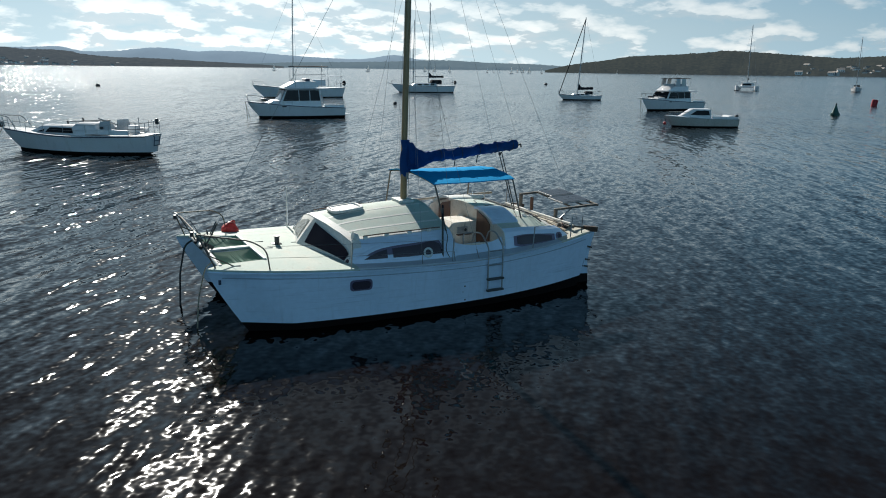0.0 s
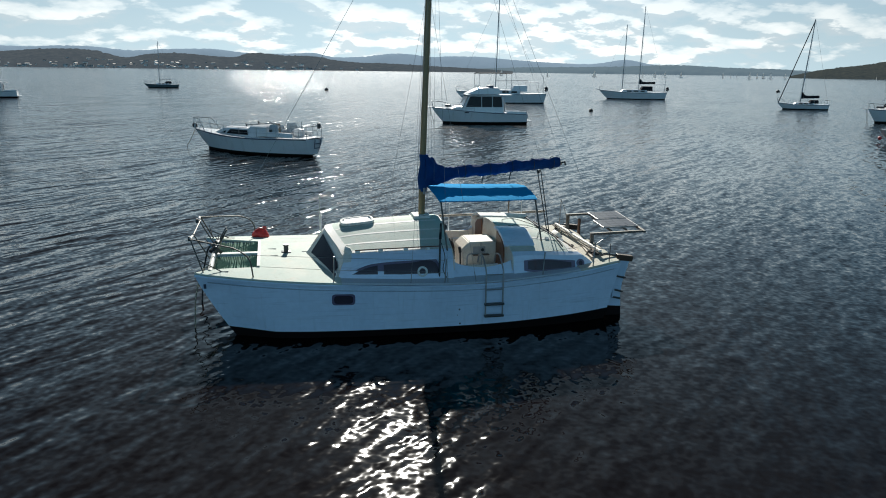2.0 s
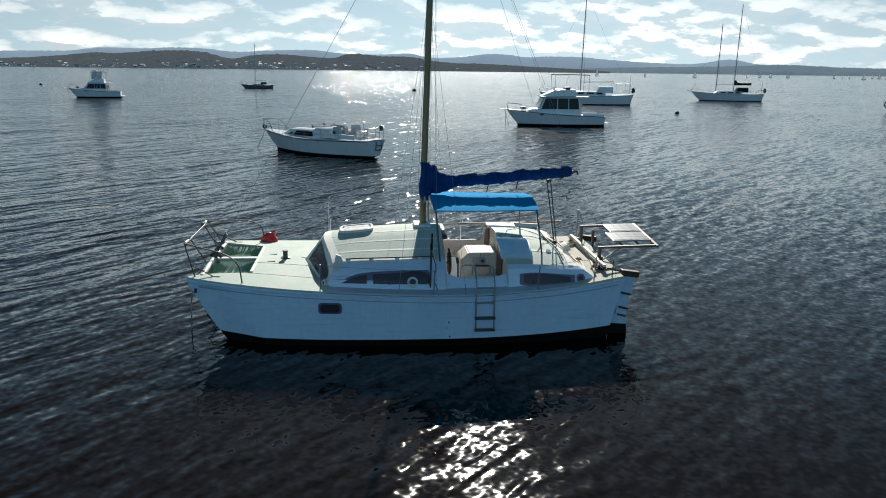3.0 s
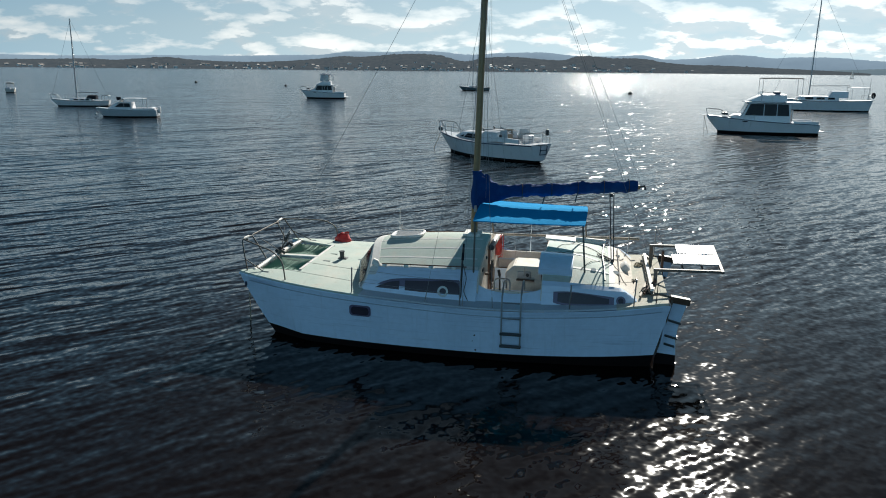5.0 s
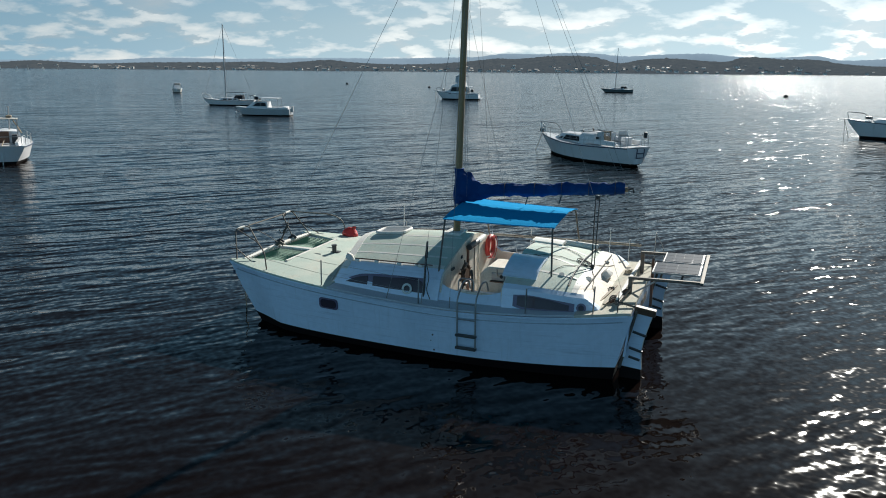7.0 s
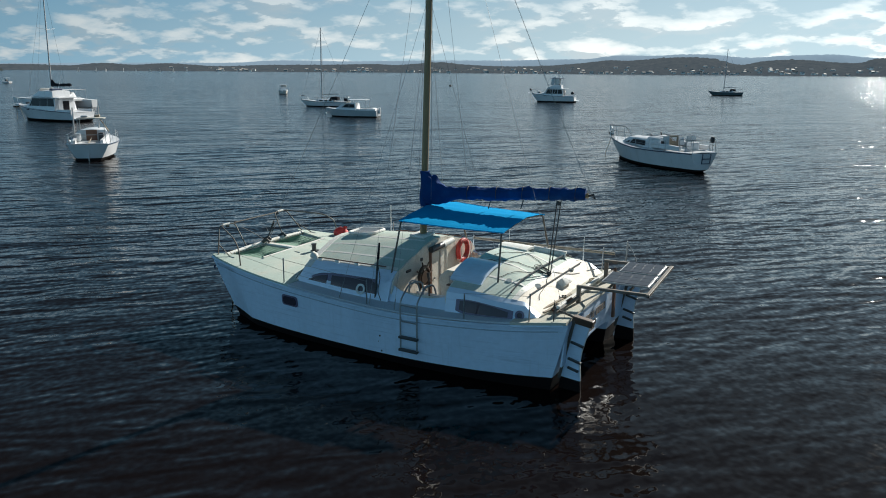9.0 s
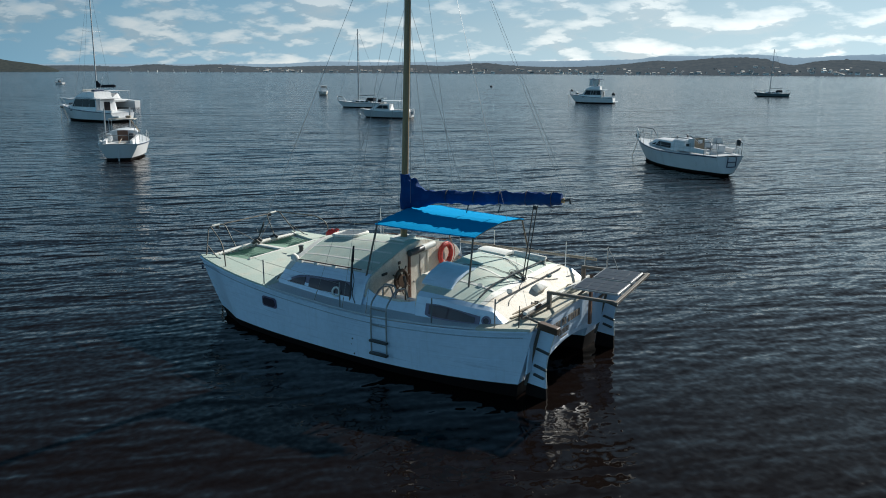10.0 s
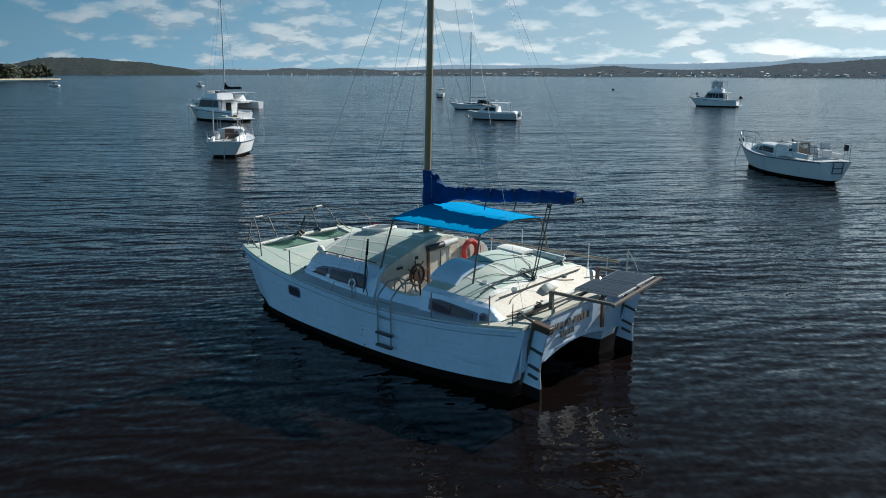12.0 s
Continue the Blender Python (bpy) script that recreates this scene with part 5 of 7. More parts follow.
for i, z in enumerate((1.42, 1.12, 0.82, 0.58)):
    bm = B()
    if i < 1:
        tube(bm, [(LX[0], -2.17, z), (LX[1], -2.17, z)], 0.013, 8)
    elif i == 1:
        tube(bm, [(LX[0], -2.18, z), (LX[1], -2.18, z)], 0.013, 8)
    else:
        box(bm, (sum(LX) / 2, -2.19, z), (LX[1] - LX[0] + 0.05, 0.08, 0.045), 0.012)
    spart("rung", bm, STEEL if i < 2 else DARK, lad)
bm = B()
tube(bm, bend([(0.70, -1.52, 1.40), (0.70, -1.50, 1.68), (1.0, -1.50, 1.68), (1.0, -1.52, 1.42)], 0.09), 0.015, 8)
spart("grab_hoop", bm, STEEL, cat)

# pulpits, stanchions and lifelines
for s in (-1, 1):
    bm = B()
    tip = (-4.62, s * 1.33, 1.46)
    tube(bm, bend([(-4.42, s * 1.42, 1.47), (-4.66, s * 1.10, 2.06), (-4.64, s * 0.66, 2.06), (-4.36, s * 0.62, 1.55)], 0.10), 0.014, 8)
    tube(bm, bend([(-4.65, s * 1.05, 2.055), (-3.80, s * 1.52, 1.96), (-3.55, s * 1.64, 1.80), (-3.50, s * 1.66, SH(-3.5))], 0.14), 0.014, 8)
    tube(bm, [(-4.50, s * 1.31, 1.70), (-4.1, s * 1.38, 1.49)], 0.012, 6)
    pul = spart("pulpit", bm, RUST, cat, "tarnished tubular pulpit")
    bm = B()
    box(bm, (-4.70, s * 0.82, 2.02), (0.06, 0.08, 0.09), 0.01)
    part("navigation_light", bm, DARK, pul)
    bm = B()
    tube(bm, [(-4.665, s * 1.00, 2.064), (-4.65, s * 0.80, 2.064)], 0.024, 8)
    spart("rail_sleeve", bm, WHITE, pul)
    for x, h in ((-2.02, 0.55), (0.12, 0.52), (2.15, 0.50), (3.30, 0.55)):
        bm = B()
        y = GY(x) - 0.05
        tube(bm, [(x, s * y, SH(x)), (x + 0.02, s * (y + 0.01), SH(x) + h)], 0.013, 7)
        disc(bm, (x, s * y, SH(x) + 0.005), (0, 0, 1), 0.045, 0.02, 12)
        spart("stanchion", bm, STEEL, cat)
    for dz in (0.52, 0.28):
        bm = B()
        pts = [(-3.53, s * 1.62, SH(-3.5) + dz * 0.9)] + [(x, s * (GY(x) - 0.045), SH(x) + dz - (0.03 if i else 0)) for i, x in enumerate((-2.02, 0.12))]
        tube(bm, pts, 0.0035, 5)
        spart("lifeline", bm, STEEL, cat)
        if s > 0 or dz > 0.5:
            bm = B()
            tube(bm, [(x, s * (GY(x) - 0.045), SH(x) + dz - 0.02) for x in (2.15, 3.30)], 0.0035, 5)
            spart("lifeline", bm, STEEL, cat)
# long boathook pole lashed along the starboard stanchions
bm = B()
tube(bm, [(0.2, 1.98, 1.72), (3.55, 1.86, 1.80)], 0.028, 8)
spart("lashed_pole", bm, TIMBER, cat, "weathered pole lashed along the rail")
for z, r in ((2.06, 0.014),):
    bm = B()
    tube(bm, [(-4.64, -0.66 if z > 2 else -0.64, z), (-4.62, 0.66 if z > 2 else 0.64, z)], r, 7)
    spart("pulpit_cross_rail", bm, RUST, cat)
# whip aerials
for p, h in (((-2.04, 1.90, 1.33), 0.95), ((2.9, 1.78, 1.35), 0.75), ((3.70, -1.72, 1.42), 0.42), ((1.1, 1.95, 1.3), 0.8)):
    bm = B()
    tube(bm, [p, (p[0] + 0.01, p[1], p[2] + h)], 0.012, 6, r2=0.007)
    spart("aerial", bm, WHITE if p[1] > 0 else DARK, cat)
bm = B()
tube(bm, [(3.86, 1.62, 1.42), (3.88, 1.62, 2.15)], 0.014, 6)
tube(bm, bend([(3.88, 1.62, 2.12), (3.98, 1.66, 1.95), (4.06, 1.72, 1.72), (4.02, 1.76, 1.46)], 0.1), 0.008, 5)
spart("stern_staff", bm, ALU, cat)

# stern gallows and solar rack
def bar(a, b, w, name, material, parent=cat):
    a, b = Vector(a), Vector(b)
    bm = B()
    d = b - a
    m = Matrix.Translation((a + b) / 2) @ d.to_track_quat("X", "Z").to_matrix().to_4x4()
    box(bm, (0, 0, 0), (d.length, w[0], w[1]), 0.006, m)
    return part(name, bm, material, parent)


bm = B()
box(bm, (3.64, -0.05, 1.60), (0.065, 2.70, 0.05), 0.01)
beam = part("stern_beam", bm, WHITE, cat, "white timber beam across the stern")
for s in (-1, 1):
    bar((3.64, s * 1.25, 1.40), (3.64, s * 1.25, 1.58), (0.06, 0.06), "beam_foot", DARK)
rack = thing("solar_rack", BOAT, "welded metal rack carrying two solar panels over the stern", "rack")
def rz(y):
    return 1.80 + 0.085 * (y + 0.68)


for y in (-0.68, 0.78):
    bar((3.74, y, 1.42), (3.74, y, rz(y)), (0.07, 0.07), "post", RUST, rack)
    bar((3.70, y, rz(y)), (4.99, y, rz(y) + 0.03), (0.06, 0.05), "arm", RUST, rack)
bar((4.97, -0.74, rz(-0.74) + 0.03), (4.97, 0.84, rz(0.84) + 0.03), (0.06, 0.05), "cross_bar", RUST, rack)
bar((4.25, -0.68, rz(-0.68) + 0.01), (4.25, 0.78, rz(0.78) + 0.01), (0.035, 0.035), "cross_bar", RUST, rack)
bar((4.62, -0.68, rz(-0.68) + 0.02), (4.62, 0.78, rz(0.78) + 0.02), (0.035, 0.035), "cross_bar", RUST, rack)
bar((3.64, -1.50, 1.54), (3.74, -0.68, 1.60), (0.05, 0.05), "brace", RUST, rack)
bar((3.66, 1.45, 1.54), (3.74, 0.78, 1.62), (0.05, 0.05), "brace", RUST, rack)
bar((3.97, 0.62, 0.88), (3.97, 0.62, 1.86), (0.08, 0.05), "strut", BROWN, rack)
bar((3.74, -0.68, 1.48), (4.20, -0.68, 1.79), (0.03, 0.03), "knee", ALU, rack)
for x, y, lx in ((4.50, -0.20, 0.84), (4.56, 0.41, 0.72)):
    p = thing("solar_module", BOAT @ pose(x, y, rz(y) + 0.072, 3.4, -1.2, 0), "dark framed solar module lying on the stern rack", "solar panel", "solar modules on the rack")
    bm = B()
    box(bm, (0, 0, 0), (lx, 0.59, 0.035), 0.006)
    part("frame", bm, ALU, p)
    bm = B()
    box(bm, (0, 0, 0.0185), (lx - 0.05, 0.54, 0.004))
    part("backing", bm, NAVY, p)
    for i in range(4):
        for j in range(3):
            bm = B()
            box(bm, ((i - 1.5) * (lx - 0.05) / 4, -0.18 + 0.18 * j, 0.0225), ((lx - 0.05) / 4 - 0.006, 0.174, 0.004))
            part("cell", bm, CELL, p)

# rudders on the two transoms, with steps and tiller heads
for s in (-1, 1):
    y = s * 1.50
    bm = B()
    prof = [(3.985, 1.40), (4.27, 1.44), (4.20, 1.18), (4.13, 0.92), (4.105, 0.68), (4.13, 0.40), (3.775, 0.43), (3.86, 0.9)]
    prism(bm, [(x, y - 0.025, z) for x, z in prof], (0, 0.05, 0))
    rud = part("rudder", bm, HULL, cat, "white transom rudder with step bars")
    bm = B()
    low = [(3.775, 0.43), (4.13, 0.40), (4.15, 0.1), (4.13, -0.5), (3.80, -0.5), (3.74, 0.1)]
    prism(bm, [(x, y - 0.0255, z) for x, z in low], (0, 0.051, 0))
    part("rudder_bottom", bm, BOTTOM, rud)
    bm = B()
    tube(bm, bend([(4.272, y, 1.44), (4.20, y, 1.18), (4.13, y, 0.92), (4.107, y, 0.68), (4.132, y, 0.40)], 0.1), 0.012, 6)
    spart("trailing_edge", bm, WHITE, rud)
    bm = B()
    tube(bm, [(4.00, y - 0.05, 1.48), (3.87, y - 0.05, 0.9), (3.76, y - 0.05, 0.40)], 0.026, 8)
    spart("pintle_rod", bm, RUST, rud)
    for z in (1.06, 0.76, 0.60):
        bm = B()
        box(bm, (0, 0, 0), (0.24 if z > 0.7 else 0.2, 0.05, 0.035), 0.006, pose(3.86 + 0.14 * (z - 0.5) + 0.13, y - 0.045, z, 0, 14, 0))
        part("step_bar", bm, DARK, rud)
    bm = B()
    box(bm, (0, 0, 0), (0.36, 0.13, 0.12), 0.012, pose(4.14, y, 1.47, 0, 8, 0))
    part("tiller_head", bm, WHEELWOOD, rud)
    bm = B()
    tube(bm, [(4.06, y, 1.50), (3.60, y * 0.93, 1.56)], 0.022, 6)
    spart("tiller", bm, RUST, rud)
bm = B()
tube(bm, [(3.60, -1.40, 1.555), (3.60, 1.40, 1.555)], 0.016, 6)
spart("tiller_bar", bm, RUST, cat)

# deck gear forward
bm = B()
box(bm, (-2.86, 0.06, deck_z(-2.86, 0) + 0.03), (0.20, 0.16, 0.06), 0.015)
tube(bm, [(-2.86, 0.0, deck_z(-2.86, 0) + 0.05), (-2.86, 0.0, deck_z(-2.86, 0) + 0.20)], 0.05, 12)
disc(bm, (-2.86, 0.0, deck_z(-2.86, 0) + 0.20), (0, 0, 1), 0.062, 0.02, 14)
spart("windlass", bm, DARK, cat, "small dark anchor windlass")
for x, y in ((-3.15, 0.30), (-3.12, -0.28), (-2.45, 0.10), (-4.05, -1.38), (-4.05, 1.38), (3.62, -1.62)):
    bm = B()
    z = deck_z(x, y) if abs(y) < 1 else SH(x) + 0.02
    tube(bm, [(x - 0.08, y, z + 0.04), (x + 0.08, y, z + 0.04)], 0.012, 6)
    tube(bm, [(x, y, z), (x, y, z + 0.04)], 0.02, 6)
    spart("cleat", bm, ALU, cat)
for x, w, y in ((-2.72, 0.5, 0.42), (-2.72, 0.5, -0.42)):
    bm = B()
    box(bm, (x, y, deck_z(x, y) + 0.012), (0.34, 0.03, 0.02), 0.004)
    part("deck_hinge_strip", bm, WHITE, cat)
for x, z in ((0.42, 0.72), (0.38, 0.60), (0.44, 0.42)):
    bm = B()
    k = lerp(1.0, 0.90, min(1, (SH(x) - z)))
    yc = 0.5 * (GY(x) + GI(x))
    disc(bm, (x, -(yc + (GY(x) - yc) * k), z), (0, -1, 0), 0.018 if z != 0.60 else 0.01, 0.006, 10)
    part("drain_outlet", bm, DARK, cat)
bm = B()
box(bm, (-4.40, -1.56, 1.26), (0.05, 0.02, 0.09), 0.006)
part("chain_plate", bm, NAVY, cat)
# mooring bridle hanging from the bows
for s, z in ((1, 0.02), (-1, 0.02)):
    bm = B()
    tube(bm, bend([(-4.30, s * 0.9, 1.52), (-4.52, s * 0.95, 1.40), (-4.66, s * 0.9, 0.8), (-4.72, s * 0.8, -0.1)], 0.15), 0.02 if s > 0 else 0.014, 6)
    spart("mooring_line", bm, BLACKROPE if s > 0 else ROPE, cat)

# things that lie or hang on board
lb = thing("lifebuoy", BOAT @ pose(CX1 + 0.10, 0.95, 1.70, 0, 0, 0), "faded red lifebuoy hung on the cabin bulkhead", "lifebuoy")
bm = B()
R, r_ = 0.208, 0.058
grid(bm, [[((r_ * math.sin(b)) * 0.85, (R + r_ * math.cos(b)) * math.cos(a), (R + r_ * math.cos(b)) * math.sin(a)) for b in [6.28318 * j / 12 for j in range(12)]] for a in [6.28318 * i / 32 for i in range(33)]], wrap=True)
bmesh.ops.remove_doubles(bm, verts=bm.verts, dist=0.0005)
spart("ring", bm, RINGRED, lb)
for i in range(4):
    a0 = 0.785 + 1.5708 * i
    bm = B()
    grid(bm, [[((r_ + 0.004) * math.sin(b) * 0.88, (R + (r_ + 0.004) * math.cos(b)) * math.cos(a0 + da), (R + (r_ + 0.004) * math.cos(b)) * math.sin(a0 + da)) for b in [6.28318 * j / 12 for j in range(12)]] for da in (-0.10, 0.10)], wrap=True)
    spart("band", bm, WHITE if i == 2 else RINGRED, lb)
bm = B()
tube(bm, [(r_ + 0.01, (R + 0.05) * math.cos(a), (R + 0.05 + 0.015 * math.sin(4 * a)) * math.sin(a)) for a in [6.28318 * i / 32 for i in range(32)]], 0.008, 5, closed=True)
spart("grab_rope", bm, RINGRED, lb)

rb = thing("float_bag", BOAT @ pose(-3.39, 1.70, SH(-3.3) + 0.045, 0, 0, 20), "crumpled red dry bag on the foredeck edge", "bag")
bm = B()
bmesh.ops.create_icosphere(bm, subdivisions=3, radius=0.15)
for v in bm.verts:
    n_ = noise.noise(v.co * 9) * 0.25
    v.co = Vector((v.co.x * (1.35 + n_ * 1.6) * (1.0 - 1.2 * max(0, v.co.z)), v.co.y * (1.0 + n_) * (1.0 - 1.2 * max(0, v.co.z)), max(v.co.z * (1.05 + n_ * 1.6), -0.06) + 0.06))
spart("bag_body", bm, REDPLASTIC, rb)
bm = B()
tube(bm, bend([(0.02, 0, 0.16), (0.06, 0.02, 0.22), (0.13, 0.03, 0.20)], 0.03), 0.03, 6)
spart("bag_neck", bm, REDPLASTIC, rb)

fd = thing("white_fender", BOAT @ pose(2.45, 1.05, 1.885, 8, 6, 10), "long white fender lying on the after roof", "fender")
bm = B()
tube(bm, [(-0.34, 0, 0), (-0.30, 0, 0), (0.30, 0, 0), (0.34, 0, 0)], 0.07, 12)
spart("fender_body", bm, WHITE, fd)
bm = B()
tube(bm, [(0.34, 0, 0), (0.40, 0, 0.0)], 0.02, 6)
spart("fender_eye", bm, DARK, fd)

bh = thing("boathook", BOAT, "black boathook standing by the cockpit corner", "boathook")
bm = B()
tube(bm, [(0.08, -1.76, SH(0.08) + 0.01), (0.10, -1.68, 1.95), (0.115, -1.64, 2.30)], 0.020, 8)
spart("shaft", bm, DARK, bh)
bm = B()
tube(bm, [(0.105, -1.665, 2.05), (0.12, -1.63, 2.36)], 0.028, 8, r2=0.018)
spart("wrapped_head", bm, CANVASBLACK, bh)
bm = B()
tube(bm, bend([(0.12, -1.70, 1.98), (0.20, -1.74, 1.7), (0.14, -1.76, 1.45), (0.24, -1.78, SH(0.2) + 0.02)], 0.08), 0.008, 5)
spart("lanyard", bm, BLACKROPE, bh)
# clutter at the foot of the forestay
for i, (x, y, z, r) in enumerate(((-4.34, 0.03, 1.56, 0.045), (-4.26, -0.10, 1.54, 0.04), (-4.34, 0.55, 1.55, 0.035))):
    bm = B()
    tube(bm, [(x - 0.05, y - 0.05, z - 0.02), (x + 0.02, y + 0.04, z + 0.04), (x + 0.09, y + 0.06, z - 0.02)], r, 7)
    spart("stem_fitting", bm, DARK if i != 1 else RUST, cat)
gr = thing("grapnel", BOAT, "small dark folding anchor lashed to the forestay", "anchor")
GC = Vector((-4.19, 0.02, 1.80))
bm = B()
tube(bm, [GC, GC + Vector((0.13, 0.0, 0.24))], 0.012, 6)
spart("shank", bm, DARK, gr)
for a in range(4):
    bm = B()
    d = Vector((math.cos(a * 1.57 + 0.5), math.sin(a * 1.57 + 0.5), 0))
    tube(bm, bend([GC, GC + d * 0.06 + Vector((0, 0, -0.02)), GC + d * 0.10 + Vector((0, 0, 0.07))], 0.02), 0.009, 5)
    spart("fluke", bm, DARK, gr)
# coils, hose and odd lengths of timber on the after deck
for x, y, n, r, material in ((3.55, -1.15, 5, 0.12, BLACKROPE), (3.50, 0.75, 4, 0.11, ROPE), (3.35, -0.45, 3, 0.10, BLACKROPE)):
    co_ = thing("rope_coil", BOAT @ pose(x, y, SH(x) + 0.05, 0, 0, x * 40), "loosely coiled old rope on the after deck", "rope", "coils on the after deck")
    bm = B()
    pts = [((r - 0.006 * k / 6) * math.cos(k * 0.55) * (1 + 0.08 * math.sin(k * 1.3)), (r - 0.004 * k / 6) * math.sin(k * 0.55) * 0.8, 0.012 + 0.0022 * k + 0.004 * math.sin(k * 2.1)) for k in range(n * 11)]
    tube(bm, pts, 0.011, 5)
    spart("coil", bm, material, co_)
for k, (a, b) in enumerate((((3.42, -1.5, 1.50), (3.60, -0.5, 1.50)), ((3.50, -1.3, 1.49), (3.72, -0.95, 1.66)), ((3.30, -1.25, 1.47), (3.42, -0.2, 1.48)))):
    st = thing("timber_offcut", BOAT, "weathered timber offcut lying on the after deck", "timber", "offcuts on the after deck")
    bar(a, b, (0.045, 0.03), "batten", TIMBER if k != 1 else BROWN, st)


# ---- the other craft on the moorings ----
def hull_fn(L, Bm, zb, zm, zs, rake, tw=0.75, full=0.55, stern_rake=0.0, pinch=0.0):
    """Shape of a single hull: returns the half-beam and sheer along it and a point on its side."""
    sheer = curve((0, zb), (0.5, zm), (1, zs))

    def half(u):
        a = math.sin(math.pi / 2 * min(1.0, u / full)) ** 0.85
        return Bm / 2 * a * (1 - (1 - tw) * max(0, (u - full) / (1 - full)) ** 1.8)

    def at(u, v, side, zlow):
        z = lerp(sheer(u), zlow, v)
        w = max(0.0, (zb - z) / zb)
        x = lerp(-L / 2 + rake * w ** 1.2, L / 2 + stern_rake * w, u)
        k = 1.0 - 0.16 * (v if zlow > -0.01 else 1) - (0.75 * v ** 1.5 if zlow < 0 else 0) - pinch * u ** 5 * v ** 1.4
        return Vector((x, side * half(u) * k * (1 if u > 0 else 0), z))
    return half, sheer, at


def add_hull(th, L, Bm, zb, zm, zs, rake, tw=0.75, full=0.55, stern_rake=0.0, paint=None, boot=None, stripe=None, n=24, boot_z=0.12, tuck=0.0, bulge=0.0, pinch=0.0):
    half, sheer, at = hull_fn(L, Bm, zb, zm, zs, rake, tw, full, stern_rake, pinch)
    bm = B()
    lv = [0, 0.06, 0.25, 0.5, 0.75, 1.0]
    us = [(i / n) ** 1.2 for i in range(n + 1)]
    P = [[at(u, v, -1, boot_z) for v in lv] for u in us]
    S = [[at(u, v, 1, boot_z) for v in lv] for u in us]
    grid(bm, P)
    grid(bm, S)
    stern = [[a.lerp(c, k / 6) + Vector((bulge * math.sin(math.pi * k / 6) ** 0.6, 0, 0)) for a, c in zip(P[-1], S[-1])] for k in range(7)]
    grid(bm, stern)
    bmesh.ops.remove_doubles(bm, verts=bm.verts, dist=0.003)
    spart("hull", bm, paint or BOATWHITE, th)
    bm = B()
    low = []
    for side in (-1, 1):
        rows = []
        for u in us:
            a = at(u, 1.0, side, boot_z)
            rows.append([a, Vector((a.x + 0.04 - tuck * u ** 6, a.y * 0.82, -0.05)), Vector((a.x + 0.1 - tuck * u ** 6, a.y * 0.1, -0.35))])
        grid(bm, rows)
        low.append(rows[-1])
    grid(bm, low)
    spart("boot_top", bm, boot or BOTTOM, th)
    bm = B()
    slab(bm, [[Vector((at(u, 0, 1, boot_z).x, half(u) * k / 3 * 0.99, sheer(u) + 0.03 * (1 - (k / 3) ** 2))) for k in range(-3, 4)] for u in us[1:]], -0.03)
    spart("deck", bm, BOATWHITE, th)
    for s in (-1, 1):
        bm = B()
        tube(bm, [at(u, 0.02, s, boot_z) + Vector((0, s * 0.012, 0)) for u in us[1:]], 0.03, 5)
        spart("rubbing_strake", bm, stripe or NAVY, th)
    return half, sheer, at


def add_cabin(th, x0, x1, w0, w1, zb, h, front=0.5, aft=0.1, name="cabin", material=None, crown=0.06, tumble=0.86):
    """A cabin trunk with sloping front, tumblehome sides and a crowned top. Returns a function for points on its sides."""
    bm = B()
    rows = []

    def ring(x, w, hh):
        return [(x, -w, zb), (x, -w * tumble, zb + hh * 0.9), (x, -w * tumble * 0.9, zb + hh), (x, 0, zb + hh + crown * min(1, hh / h)), (x, w * tumble * 0.9, zb + hh), (x, w * tumble, zb + hh * 0.9), (x, w, zb)]
    rows.append(ring(x0, w0, 0.02))
    rows.append(ring(x0 + front, lerp(w0, w1, front / (x1 - x0)), h))
    for t in (0.4, 0.6, 0.8):
        rows.append(ring(lerp(x0 + front, x1 - aft, t), lerp(w0, w1, t), h))
    rows.append(ring(x1 - aft, w1, h))
    rows.append(ring(x1, w1, 0.02))
    vs = grid(bm, rows)
    bm.faces.new(vs[0])
    bm.faces.new(vs[-1])
    bmesh.ops.recalc_face_normals(bm, faces=bm.faces)
    ob = spart(name, bm, material or BOATWHITE, th)

    def side(x, f, s, out=0.012):
        w = lerp(w0, w1, (x - x0) / (x1 - x0))
        return Vector((x, s * (w * lerp(1, tumble, f / 0.9) + out), zb + h * f))
    return ob, side


def add_window(parent, pts, s, material=None, name="window"):
    bm = B()
    prism(bm, pts, (0, s * 0.012, 0.002))
    return part(name, bm, material or BOATGLASS, parent)


def line(parent, pts, r, material=None, name="rail"):
    bm = B()
    tube(bm, pts, r, 5)
    return spart(name, bm, material or STEEL, parent)


def add_pulpit(th, half, sheer, L, h=0.6, r=0.018, back=0.16, name="pulpit"):
    for s in (-1, 1):
        line(th, bend([(-L / 2 + 0.10, s * 0.12, sheer(0) + 0.02), (-L / 2 - 0.05, s * 0.10, sheer(0) + h), (-L / 2 + back * L * 0.6, s * half(0.12) * 0.95, sheer(0.12) + h), (-L / 2 + back * L, s * half(back) * 0.97, sheer(back))], 0.15), r, STEEL, name)
    line(th, [(-L / 2 - 0.05, -0.12, sheer(0) + h), (-L / 2 - 0.05, 0.12, sheer(0) + h)], r, STEEL, "pulpit_bar")


def add_rails(th, half, sheer, L, u0, u1, n, h=0.55, r=0.014):
    for s in (-1, 1):
        tops = []
        for i in range(n):
            u = lerp(u0, u1, i / (n - 1))
            x = lerp(-L / 2, L / 2, u)
            a = Vector((x, s * half(u) * 0.96, sheer(u)))
            line(th, [a, a + Vector((0, 0, h))], r, STEEL, "stanchion")
            tops.append(a + Vector((0, 0, h - 0.01)))
        line(th, tops, r * 0.5, STEEL, "lifeline")
        line(th, [p - Vector((0, 0, h * 0.45)) for p in tops], r * 0.5, STEEL, "lifeline")


